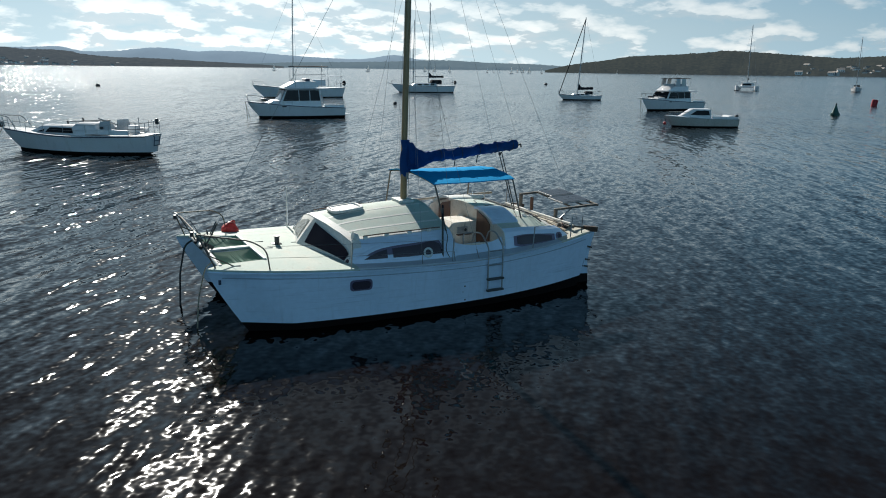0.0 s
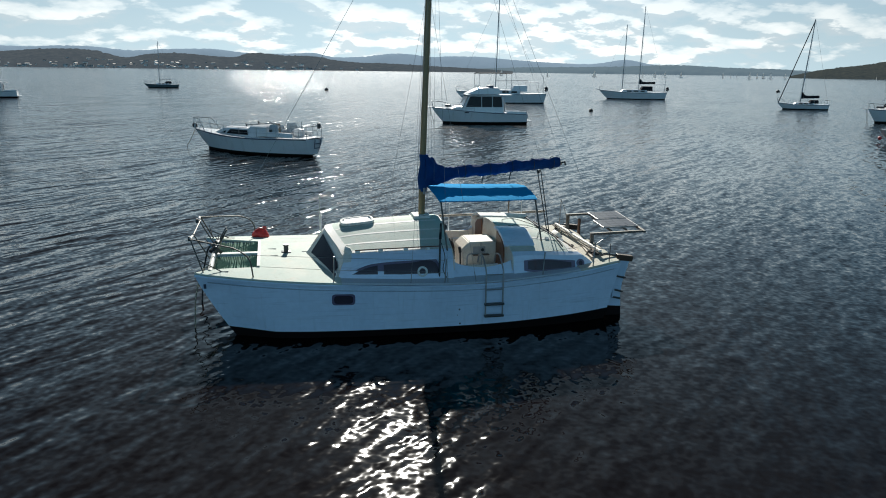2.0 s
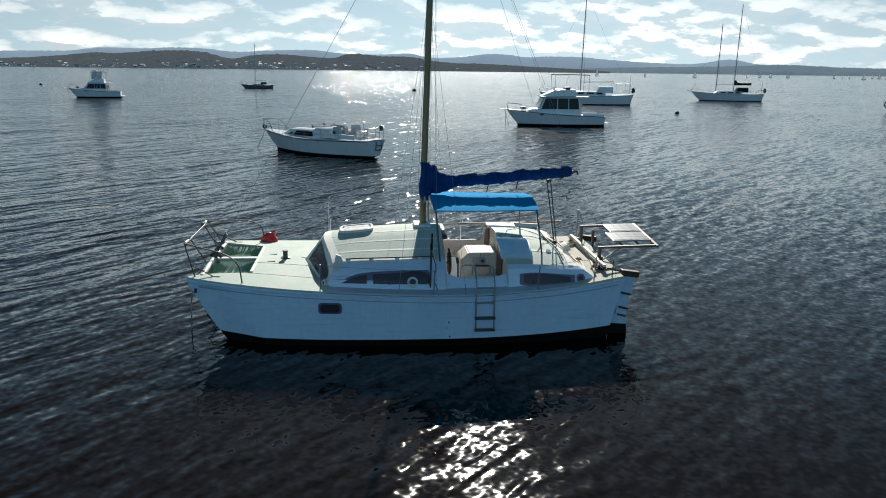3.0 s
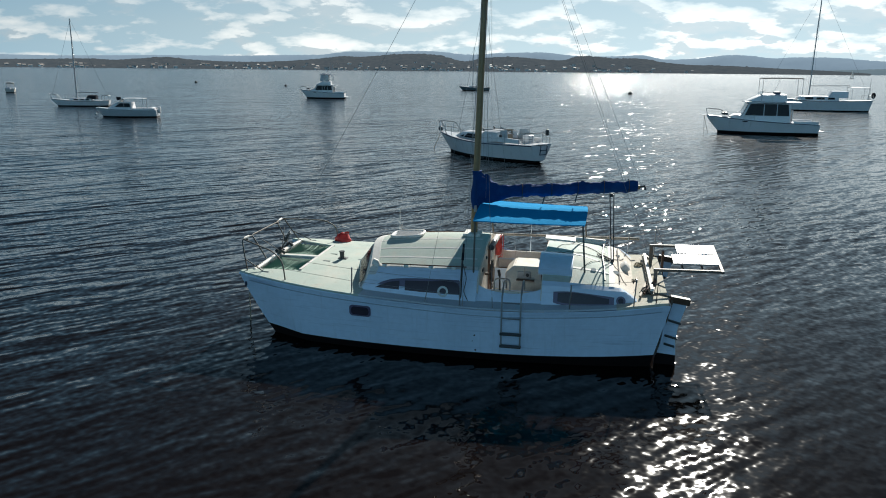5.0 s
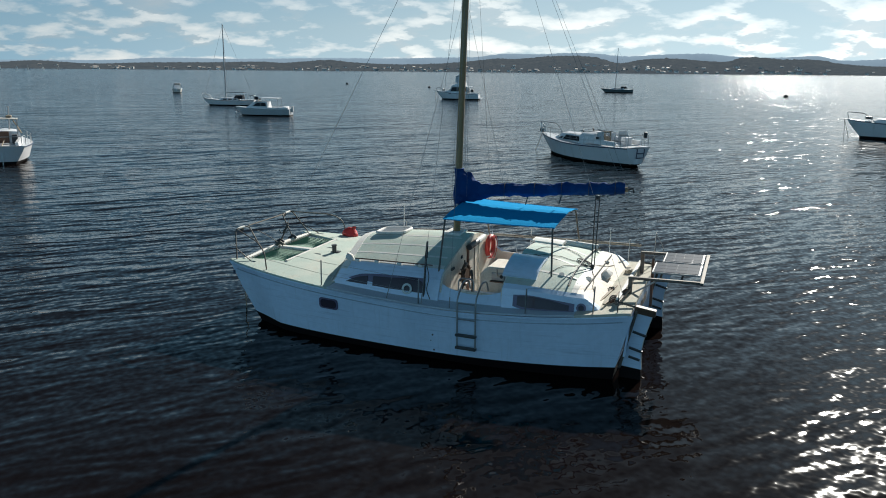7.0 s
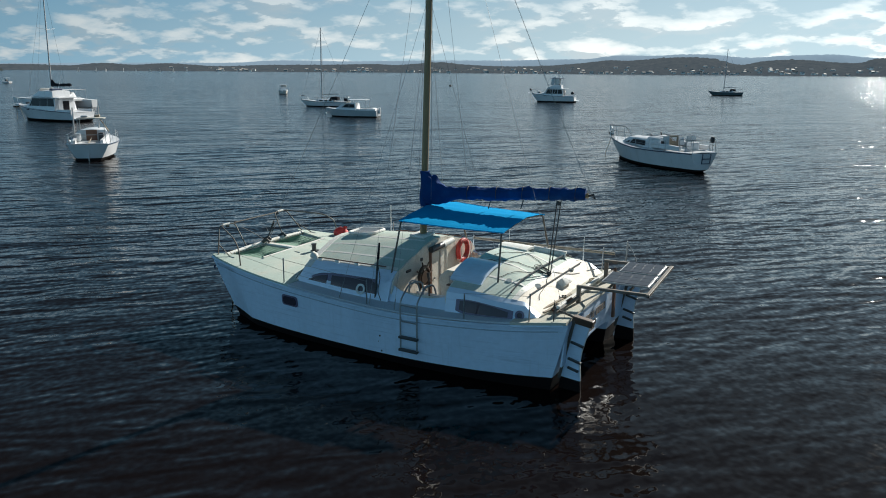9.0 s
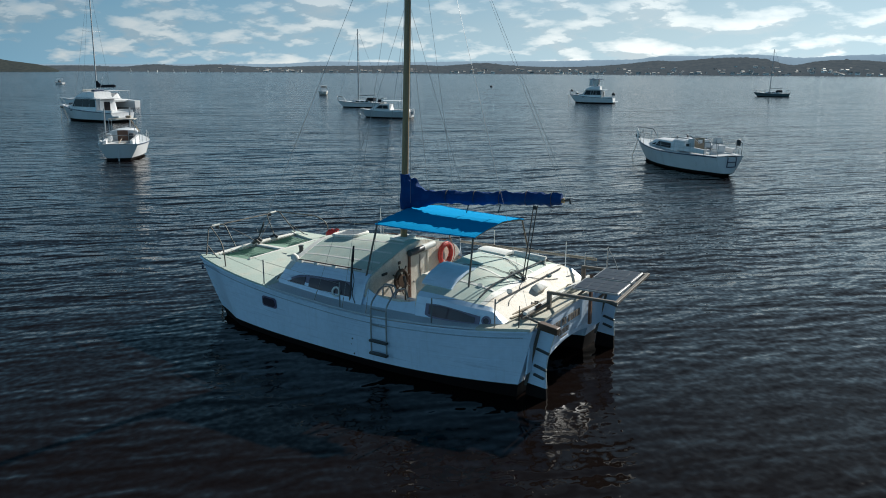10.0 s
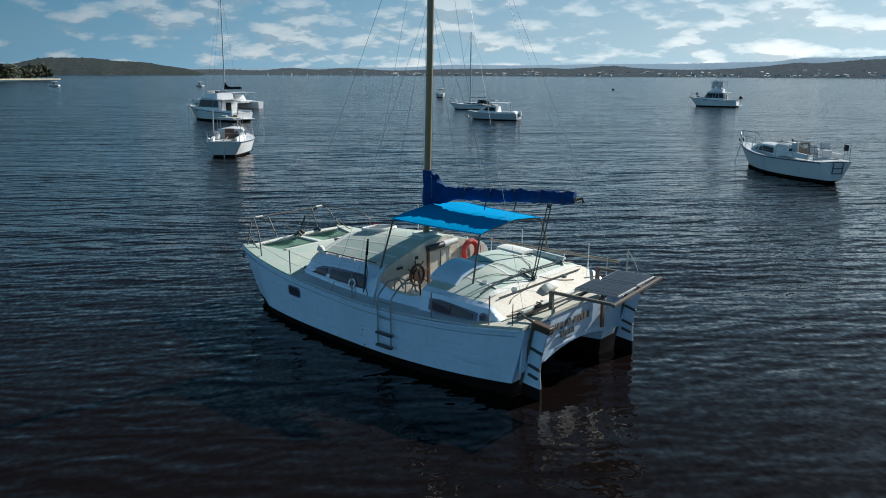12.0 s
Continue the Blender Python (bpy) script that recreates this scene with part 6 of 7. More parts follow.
def add_pushpit(th, half, sheer, L, h=0.6, r=0.018):
    x = L / 2
    line(th, bend([(x - 0.9, -half(0.9) * 0.95, sheer(0.9)), (x - 0.9, -half(0.9) * 0.95, sheer(1) + h), (x - 0.05, -half(1) * 0.95, sheer(1) + h), (x - 0.05, half(1) * 0.95, sheer(1) + h), (x - 0.9, half(0.9) * 0.95, sheer(1) + h), (x - 0.9, half(0.9) * 0.95, sheer(0.9))], 0.12), r, STEEL, "pushpit")
    for s in (-1, 1):
        line(th, [(x - 0.05, s * half(1) * 0.9, sheer(1)), (x - 0.05, s * half(1) * 0.9, sheer(1) + h)], r, STEEL, "pushpit_leg")


def add_rig(th, xm, zbase, H, half, sheer, L, boom_len=0.0, boom_z=1.0, cover=None, r=0.06, fore=True, jib=False, back=True, spar=None, rake=0.02):
    top = Vector((xm + rake * H, 0, zbase + H))
    bm = B()
    tube(bm, [(xm, 0, zbase), top], r, 10, r2=r * 0.75)
    m = spart("mast", bm, spar or ALU, th)
    u = (xm + L / 2) / L
    for s in (-1, 1):
        line(th, [(xm + 0.1, s * half(u) * 0.97, sheer(u)), top], 0.012, WIRE, "shroud")
        line(m, [(xm + rake * H * 0.55, 0, zbase + H * 0.55), (xm + rake * H * 0.55, s * half(u) * 0.55, zbase + H * 0.56)], 0.02, spar or ALU, "spreader")
    if fore:
        line(th, [(-L / 2 + 0.1, 0, sheer(0)), top * 0.98 + Vector((0, 0, 0.02))], 0.07 if jib else 0.012, CANVASBLACK if jib else WIRE, "furled_jib" if jib else "forestay")
    if back:
        line(th, [(L / 2 - 0.1, 0, sheer(1)), top], 0.012, WIRE, "backstay")
    if boom_len:
        a, b = Vector((xm + 0.1, 0, zbase + boom_z)), Vector((xm + boom_len, 0, zbase + boom_z + 0.08))
        line(th, [a, b], 0.05, spar or ALU, "boom")
        if cover:
            bm = B()
            rows = []
            for i in range(15):
                t = i / 14
                p = a.lerp(b, t)
                hi = 0.30 + 0.60 * math.exp(-(t / 0.16) ** 2)
                rows.append([p + Vector((0, 0.13 * math.cos(q), (hi if math.sin(q) > 0 else 0.12) * math.sin(q) * (1 + 0.1 * math.sin(t * 23)))) for q in [6.28318 * k / 10 for k in range(10)]])
            vs = grid(bm, rows, wrap=True)
            bm.faces.new(vs[0])
            bm.faces.new(vs[-1])
            spart("sail_cover", bm, cover, th)
    return top


def place(x, y, head, roll=0.0):
    return pose(2 + (x - 2) * 0.985, -14.5 + (y + 14.5) * 0.985, 0, roll, 0, head)


def canopy(th, x0, x1, w, z, drop=0.08, material=None, posts=None, name="canopy"):
    bm = B()
    slab(bm, [[(lerp(x0, x1, i / 6), w * k / 4, z - drop * (k / 4) ** 2 - 0.03 * abs(i / 3 - 1)) for k in range(-4, 5)] for i in range(7)], 0.05)
    c = spart(name, bm, material or CANVASBLACK, th)
    if posts is not None:
        for s in (-1, 1):
            for x in (x0 + 0.05, x1 - 0.05):
                line(c, [(x, s * w * 0.95, z - drop), (x, s * w * 0.95, posts)], 0.02, STEEL, "canopy_leg")
    return c


def mastless_yacht():
    L = 9.6
    th = thing("mastless_yacht", place(-3.5, 33.9, -42, 0.5), "white mastless yacht with a brown companionway, lying at a mooring", "yacht")
    half, sheer, at = add_hull(th, L, 2.9, 1.24, 1.00, 1.06, 1.25, tw=0.56, full=0.56, stern_rake=-0.12, boot=BOTTOM, stripe=NAVY, boot_z=0.16, tuck=0.5, bulge=0.16, pinch=0.34)
    cab, side = add_cabin(th, -2.75, 1.35, 0.62, 1.0, 1.04, 0.44, front=1.0, aft=0.12, tumble=0.84)
    for s in (-1, 1):
        add_window(cab, [side(-1.45, 0.20, s), side(0.45, 0.20, s), side(0.30, 0.82, s), side(-1.15, 0.82, s)], s)
        add_window(cab, [side(-2.0, 0.25, s), side(-1.55, 0.25, s), side(-1.5, 0.6, s)], s)
    dog, ds = add_cabin(th, 0.1, 1.9, 0.80, 0.92, 1.25, 0.42, front=0.45, aft=0.1, name="doghouse", tumble=0.9)
    line(th, [(0.0, 0.5, 1.72), (1.85, 0.55, 1.76)], 0.025, STEEL, "grab_rail")
    line(th, [(0.0, -0.5, 1.72), (1.85, -0.55, 1.76)], 0.025, STEEL, "grab_rail")
    bm = B()
    box(bm, (0, 0, 0), (0.05, 0.62, 0.72), 0.01, pose(1.98, 0.0, 1.45, 0, -4, 0))
    part("companionway_door", bm, TIMBER, th, "weathered brown companionway boards")
    bm = B()
    box(bm, (2.03, 0.0, 1.62), (0.02, 0.28, 0.2), 0.01)
    part("notice", bm, BOATWHITE, th)
    for s in (-1, 1):
        bm = B()
        prism(bm, [(1.3, s * 1.05, 1.12), (3.9, s * 1.02, 1.12), (3.9, s * 1.0, 1.36), (1.5, s * 1.0, 1.42)], (0, -s * 0.14, 0))
        part("coaming", bm, BOATWHITE, th)
    bm = B()
    box(bm, (3.0, 0, 1.13), (1.9, 1.4, 0.05))
    part("cockpit_sole", bm, BOATGREY, th)
    add_pulpit(th, half, sheer, L, 0.72)
    add_rails(th, half, sheer, L, 0.24, 0.80, 5, 0.62)
    add_pushpit(th, half, sheer, L, 0.72)
    bm = B()
    box(bm, (L / 2 - 0.05, 0.5, sheer(1) + 0.72), (0.14, 0.22, 0.34), 0.05)
    part("outboard_bracket", bm, DARK, th)
    bm = B()
    bmesh.ops.create_icosphere(bm, subdivisions=2, radius=0.17, matrix=pose(-L / 2 - 0.08, 0.06, sheer(0) + 0.18))
    spart("bow_fender", bm, RUBBER, th)
    line(th, sag((-L / 2, 0, sheer(0)), (-L / 2 - 1.3, 0.3, -0.1), 0.12), 0.018, ROPE, "mooring_line")
    for x, z in ((-0.7, 1.50), (0.3, 1.68)):
        bm = B()
        tube(bm, [(x, 0.3, z), (x, 0.3, z + 0.14), (x - 0.06, 0.3, z + 0.18)], 0.05, 8)
        spart("cowl_vent", bm, DARK, th)
    for s in (-1, 1):
        for k, (u, h) in enumerate(((0.03, 0.68), (0.09, 0.66), (0.14, 0.60))):
            a = Vector((lerp(-L / 2, L / 2, u), s * (half(u) * 0.9 + 0.05), sheer(u)))
            line(th, [a, a + Vector((-0.10, 0, h))], 0.016, STEEL, "pulpit_upright")
        line(th, [(-L / 2 - 0.02, s * 0.12, sheer(0) + 0.38), (-L / 2 + 0.75, s * half(0.1) * 0.95, sheer(0.1) + 0.36), (-L / 2 + 1.45, s * half(0.16) * 0.97, sheer(0.16) + 0.30)], 0.014, STEEL, "pulpit_mid_rail")
        line(th, [(L / 2 - 0.9, s * half(0.9) * 0.95, sheer(1) + 0.38), (L / 2 - 0.05, s * half(1) * 0.95, sheer(1) + 0.38)], 0.014, STEEL, "pushpit_mid_rail")
        line(th, [(L / 2 - 0.5, s * half(0.95) * 0.95, sheer(1)), (L / 2 - 0.5, s * half(0.95) * 0.95, sheer(1) + 0.72)], 0.016, STEEL, "pushpit_leg")
        bm = B()
        disc(bm, (2.3, s * 0.98, 1.40), (0, 0, 1), 0.085, 0.14, 12)
        spart("winch", bm, DARK, th)
        bm = B()
        prism(bm, [(2.0, s * 0.85, 1.25), (2.9, s * 0.95, 1.25), (2.75, s * 0.88, 1.85), (2.1, s * 0.80, 1.80)], (0, -s * 0.02, 0))
        part("spray_cloth", bm, BOATGREY, th)
    bm = B()
    box(bm, (3.5, 0.2, 1.35), (0.5, 0.5, 0.42), 0.06)
    part("cockpit_locker", bm, BOATWHITE, th)
    line(th, [(1.9, -0.6, 1.95), (3.2, -0.75, 1.62)], 0.03, ALU, "stowed_pole")
    line(th, [(L / 2 - 0.45, -0.55, sheer(1)), (L / 2 - 0.5, -0.55, sheer(1) + 1.0)], 0.02, ALU, "ensign_staff")
    for y in (-0.26, 0.26):
        line(th, [(L / 2 - 0.02, y, 1.05), (L / 2 + 0.22, y, 1.02), (L / 2 + 0.14, y, 0.50)], 0.026, NAVY, "stern_ladder_rail")
    for z in (0.78, 0.52):
        line(th, [(L / 2 + 0.14 + (z - 0.5) * 0.15, -0.26, z), (L / 2 + 0.14 + (z - 0.5) * 0.15, 0.26, z)], 0.026, NAVY, "stern_ladder_rung")


def flybridge_cruiser(x, y, head, L, label, bridge_canopy=None, cover_front=None, rails=True, sport=False, tall=0.0, awning=None):
    th = thing("motor_cruiser", place(x, y, head), label, "motor cruiser")
    half, sheer, at = add_hull(th, L, L * 0.34, 1.55, 1.15, 0.95, 1.25, tw=0.9, full=0.5, boot=BOTTOM, stripe=NAVY, boot_z=0.22)
    x0 = -L * 0.22
    cab0, s0 = add_cabin(th, -L * 0.36, -L * 0.05, L * 0.08, L * 0.125, 1.25, 0.42, front=1.0, aft=0.05, name="trunk")
    cab, side = add_cabin(th, x0, L * 0.25, L * 0.125, L * 0.135, 1.1, 1.30 + tall, front=0.85, aft=0.12, name="saloon", tumble=0.88)
    for s in (-1, 1):
        for a, b in ((x0 + 0.52, L * 0.0), (L * 0.008, L * 0.115), (L * 0.123, L * 0.228)):
            add_window(cab, [side(a, 0.32, s), side(b, 0.32, s), side(b - (0.12 if b > L * 0.2 else 0), 0.90, s), side(a + (0.42 if a < 0 else 0.0), 0.90, s)], s, name="saloon_window")
    bm = B()
    w = L * 0.115
    prism(bm, [(x0 + 0.26, -w, 1.52), (x0 + 0.26, w, 1.52), (x0 + 0.80, w * 0.90, 2.30 + tall), (x0 + 0.80, -w * 0.90, 2.30 + tall)], (-0.03, 0, 0.02))
    part("windscreen", bm, cover_front or BOATGLASS, cab)
    bm = B()
    slab(bm, [[(lerp(x0 + 0.55, L * 0.33, i / 5), L * 0.14 * k / 3, 2.44 + tall - 0.03 * (k / 3) ** 2) for k in range(-3, 4)] for i in range(6)], 0.07)
    spart("bridge_deck", bm, BOATWHITE, th)
    fb, fs = add_cabin(th, x0 + 0.7, L * 0.2, L * 0.10, L * 0.115, 2.45 + tall, 0.60, front=1.15, aft=0.05, name="flybridge", tumble=0.95)
    bm = B()
    prism(bm, [(x0 + 1.75, -L * 0.09, 3.03 + tall), (x0 + 1.75, L * 0.09, 3.03 + tall), (x0 + 1.97, L * 0.085, 3.30 + tall), (x0 + 1.97, -L * 0.085, 3.30 + tall)], (-0.02, 0, 0.01))
    part("bridge_screen", bm, PEARL, fb)
    bm = B()
    box(bm, (L * 0.12, 0, 3.12 + tall), (0.45, L * 0.13, 0.35), 0.05)
    part("bridge_seat", bm, NAVY, fb)
    if awning:
        canopy(th, -L * 0.03, L * 0.33, L * 0.112, awning, 0.05, CANVASBLACK, 2.5 + tall, "bridge_awning")
    if bridge_canopy:
        canopy(th, -L * 0.05, L * 0.24, L * 0.112, bridge_canopy, 0.06, NAVY if sport else CANVASBLACK, 3.0)
    if bridge_canopy:
        # clear curtains and a frame under the bridge canopy
        for s in (-1, 1):
            for a, b in ((-L * 0.04, L * 0.04), (L * 0.06, L * 0.14)):
                bm = B()
                prism(bm, [(a, s * L * 0.112, 3.08), (b, s * L * 0.114, 3.08), (b, s * L * 0.106, bridge_canopy - 0.12), (a + 0.12, s * L * 0.104, bridge_canopy - 0.12)], (0, s * 0.01, 0))
                part("bridge_curtain", bm, BOATGREY if a < 0 else PEARL, fb)
            line(fb, [(L * 0.03, s * L * 0.113, 3.05), (L * 0.03, s * L * 0.108, bridge_canopy - 0.05)], 0.035, BOATWHITE, "canopy_frame")
        if sport:
            line(fb, [(L * 0.1, 0, bridge_canopy), (L * 0.1, 0, bridge_canopy + 0.75)], 0.03, BOATWHITE, "light_mast")
            bm = B()
            disc(bm, (L * 0.02, 0, bridge_canopy + 0.03), (0, 0, 1), 0.3, 0.16, 14)
            spart("radar_dome", bm, BOATWHITE, fb)
            for s in (-1, 1):
                line(th, [(L * 0.05, s * L * 0.14, 1.6), (L * 0.22, s * L * 0.2, 6.2)], 0.025, BOATWHITE, "outrigger")
    # cockpit
    for s in (-1, 1):
        bm = B()
        box(bm, (L * 0.38, s * L * 0.135, 1.08), (L * 0.22, 0.14, 0.30), 0.04)
        part("cockpit_side", bm, BOATWHITE, th)
    bm = B()
    box(bm, (L * 0.262, 0, 1.65), (0.06, L * 0.2, 1.0))
    part("after_bulkhead", bm, BOATWHITE, th)
    bm = B()
    box(bm, (L * 0.27, -0.1, 1.60), (0.06, 0.7, 0.9))
    part("saloon_door", bm, BOATGLASS, th)
    bm = B()
    box(bm, (L / 2 + 0.22, 0, 0.34), (0.55, L * 0.28, 0.06), 0.02)
    part("swim_platform", bm, BOATWHITE, th)
    if rails:
        add_pulpit(th, half, sheer, L, 0.62, 0.02, 0.22)
        add_rails(th, half, sheer, L, 0.18, 0.42, 3, 0.55)
    bm = B()
    box(bm, (-L / 2 - 0.2, 0, sheer(0) + 0.03), (0.9, 0.34, 0.06), 0.02)
    part("bow_sprit", bm, BOATWHITE, th)
    for s in (-1, 1):
        line(th, [(-L / 2 - 0.2, s * 0.1, sheer(0)), (-L / 2 + 0.1 + 0.2 * s, s * 0.3, -0.1)], 0.02, ROPE, "mooring_line")
        bm = B()
        box(bm, (-L * 0.16, s * (half(0.34) * 0.975 + 0.01), 1.13), (0.42, 0.03, 0.10), 0.01)
        part("hull_port", bm, GLASS, th)
    line(th, [(L * 0.1, 0.4, 3.1 + tall), (L * 0.16, 0.5, 4.6 + tall)], 0.012, BOATWHITE, "whip_aerial")
    bm = B()
    box(bm, (-L * 0.33, 0.1, 1.72), (0.5, 0.7, 0.22), 0.06)
    part("deck_hatch", bm, DARK, th)
    return th


def cruising_yacht(x, y, head, L, H, label, mizzen=False, cover=None, jib=False, paint=None, pale_dodger=False, spar=None, boot=None, name="sailing_yacht", clutter=False, lean=0.02):
    th = thing(name, place(x, y, head), label, "yacht")
    f = L / 10
    half, sheer, at = add_hull(th, L, L * 0.29, 1.30 * f, 0.95 * f, 1.05 * f, 1.3 * f, tw=0.6, full=0.58, stern_rake=-0.3 * f, paint=paint, boot=boot or BOTTOM, stripe=NAVY, boot_z=0.14)
    cab, side = add_cabin(th, -L * 0.2, L * 0.2, L * 0.06, L * 0.095, 0.97 * f, 0.42 * f, front=0.5 * f, aft=0.1, tumble=0.86)
    for s in (-1, 1):
        for a, b in ((-0.10, -0.03), (0.0, 0.07), (0.10, 0.16)):
            add_window(cab, [side(L * a, 0.3, s), side(L * b, 0.3, s), side(L * b, 0.75, s), side(L * a, 0.75, s)], s)
    dog, ds = add_cabin(th, L * 0.1, L * 0.28, L * 0.075, L * 0.085, 1.25 * f, 0.62 * f, front=0.35 * f, aft=0.05, name="dodger", material=BOATWHITE if pale_dodger else CANVASBLACK, tumble=0.9)
    xm = -L * (0.06 if not mizzen else 0.16)
    add_rig(th, xm, 1.35 * f, H, half, sheer, L, L * 0.36, 1.0 * f, cover, 0.085, True, jib, not mizzen, spar, lean)
    if mizzen:
        add_rig(th, L * 0.085, 1.30 * f, H * 1.28, half, sheer, L, L * 0.24, 1.0 * f, cover or CANVASBLACK, 0.085, False, False, True, spar)
        line(th, [(-L / 2, 0, sheer(0)), (-L / 2 - 0.9, 0, sheer(0) + 0.22)], 0.06, BOATWHITE, "bowsprit")
    add_pulpit(th, half, sheer, L, 0.65, 0.022)
    add_rails(th, half, sheer, L, 0.24, 0.82, 5, 0.6, 0.016)
    add_pushpit(th, half, sheer, L, 0.65, 0.022)
    if clutter:
        bm = B()
        bmesh.ops.create_icosphere(bm, subdivisions=2, radius=0.4, matrix=pose(L * 0.52, 0.2, 1.5 * f) @ Matrix.Diagonal((0.7, 1.2, 1.1, 1)))
        spart("stern_bundle", bm, CANVASBLACK, th)
        canopy(th, L * 0.3, L * 0.46, L * 0.1, 2.3 * f, 0.05, BOATWHITE, 1.1 * f)
        line(th, [(L * 0.46, -0.6, 1.1 * f), (L * 0.47, -0.6, 3.0 * f)], 0.03, ALU, "stern_pole")
    return th


def runabout(x, y, head, L, label, paint=None, hard_top=False, boot=None, flag=False):
    th = thing("runabout", place(x, y, head), label, "motor boat")
    half, sheer, at = add_hull(th, L, L * 0.36, 0.98, 0.80, 0.74, 0.85, tw=0.88, full=0.5, paint=paint or BOATWORN, boot=boot or BOTTOM, stripe=BOATGREY, boot_z=0.12)
    cab, side = add_cabin(th, -L * 0.32, L * 0.12, L * 0.07, L * 0.145, 0.80, 0.78, front=1.25, aft=0.10, tumble=0.82)
    for s in (-1, 1):
        add_window(cab, [side(-L * 0.17, 0.36, s), side(L * 0.09, 0.36, s), side(L * 0.075, 0.86, s), side(-L * 0.08, 0.86, s)], s)
        line(th, [(-L * 0.44, s * 0.18, 1.0), (-L * 0.42, s * 0.2, 1.32), (-L * 0.2, s * L * 0.13, 1.28), (-L * 0.18, s * L * 0.135, 0.9)], 0.018, STEEL, "bow_rail")
        bm = B()
        box(bm, (L * 0.3, s * L * 0.155, 0.86), (L * 0.36, 0.12, 0.2), 0.03)
        part("cockpit_side", bm, BOATWHITE, th)
    bm = B()
    box(bm, (L * 0.4, 0, 0.9), (0.5, L * 0.24, 0.3), 0.08)
    part("engine_cover", bm, BOATWHITE, th)
    bm = B()
    box(bm, (L / 2 + 0.12, 0, 0.75), (0.3, 0.34, 0.7), 0.1)
    part("outboard_motor", bm, DARK if not hard_top else BOATWHITE, th)
    if hard_top:
        canopy(th, -L * 0.02, L * 0.30, L * 0.14, 2.05, 0.05, BOATWHITE, 0.95, "hard_top")
        bm = B()
        prism(bm, [(-L * 0.12, -L * 0.11, 1.4), (-L * 0.12, L * 0.11, 1.4), (-L * 0.03, L * 0.11, 1.98), (-L * 0.03, -L * 0.11, 1.98)], (-0.03, 0, 0))
        part("windscreen", bm, PEARL, th)
    if flag:
        bm = B()
        box(bm, (-L * 0.12, 0.1, 1.95), (0.45, 0.05, 0.34), 0.02)
        part("flag_bundle", bm, CANVASBLACK, th)
    bm = B()
    bmesh.ops.create_icosphere(bm, subdivisions=2, radius=0.15, matrix=pose(-L / 2 + 0.06, -0.12, 0.30))
    spart("mooring_float", bm, REDPLASTIC if not hard_top else BOATWHITE, th)
    return th


def sailing_cat(x, y, head, L, H, label):
    th = thing("cruising_catamaran", place(x, y, head), label, "catamaran", "far catamarans")
    for s in (-1, 1):
        bm = B()
        half, sheer, at = hull_fn(L, 1.3, 1.35, 1.2, 1.0, 0.5, 0.8, 0.5)
        us = [i / 14 for i in range(15)]
        off = Vector((0, s * L * 0.25, 0))
        P = [[at(u, v, -1, 0.0) + off for v in (0, 0.3, 0.7, 1)] for u in us]
        S = [[at(u, v, 1, 0.0) + off for v in (0, 0.3, 0.7, 1)] for u in us]
        grid(bm, P)
        grid(bm, S)
        grid(bm, [P[-1], S[-1]])
        grid(bm, [[p[0] for p in P], [q[0] for q in S]])
        spart("hull", bm, BOATWHITE, th)
        bm = B()
        box(bm, (0.1, s * L * 0.25, 0.06), (L * 0.93, 0.9, 0.12), 0.03)
        part("boot_top", bm, BOTTOM, th)
    bm = B()
    box(bm, (0.4, 0, 1.0), (L * 0.62, L * 0.44, 0.4), 0.08)
    part("bridge_deck", bm, BOATWHITE, th)
    cab, side = add_cabin(th, -L * 0.18, L * 0.24, L * 0.14, L * 0.19, 1.18, 0.85, front=0.9, aft=0.2, tumble=0.86)
    for s in (-1, 1):
        add_window(cab, [side(-L * 0.06, 0.4, s), side(L * 0.18, 0.4, s), side(L * 0.17, 0.8, s), side(-L * 0.03, 0.8, s)], s)
    bm = B()
    prism(bm, [(-L * 0.165, -L * 0.12, 1.45), (-L * 0.165, L * 0.12, 1.45), (-L * 0.115, L * 0.12, 1.85), (-L * 0.115, -L * 0.12, 1.85)], (-0.03, 0, 0))
    part("windscreen", bm, BOATGLASS, cab)
    canopy(th, L * 0.22, L * 0.42, L * 0.2, 2.5, 0.08, BOATWHITE, 1.2)
    fk = lambda u: L * 0.26
    add_rig(th, -L * 0.02, 2.0, H, fk, lambda u: 1.3, L, L * 0.38, 0.9, CANVASBLACK, 0.10, True, False, False)
    return th


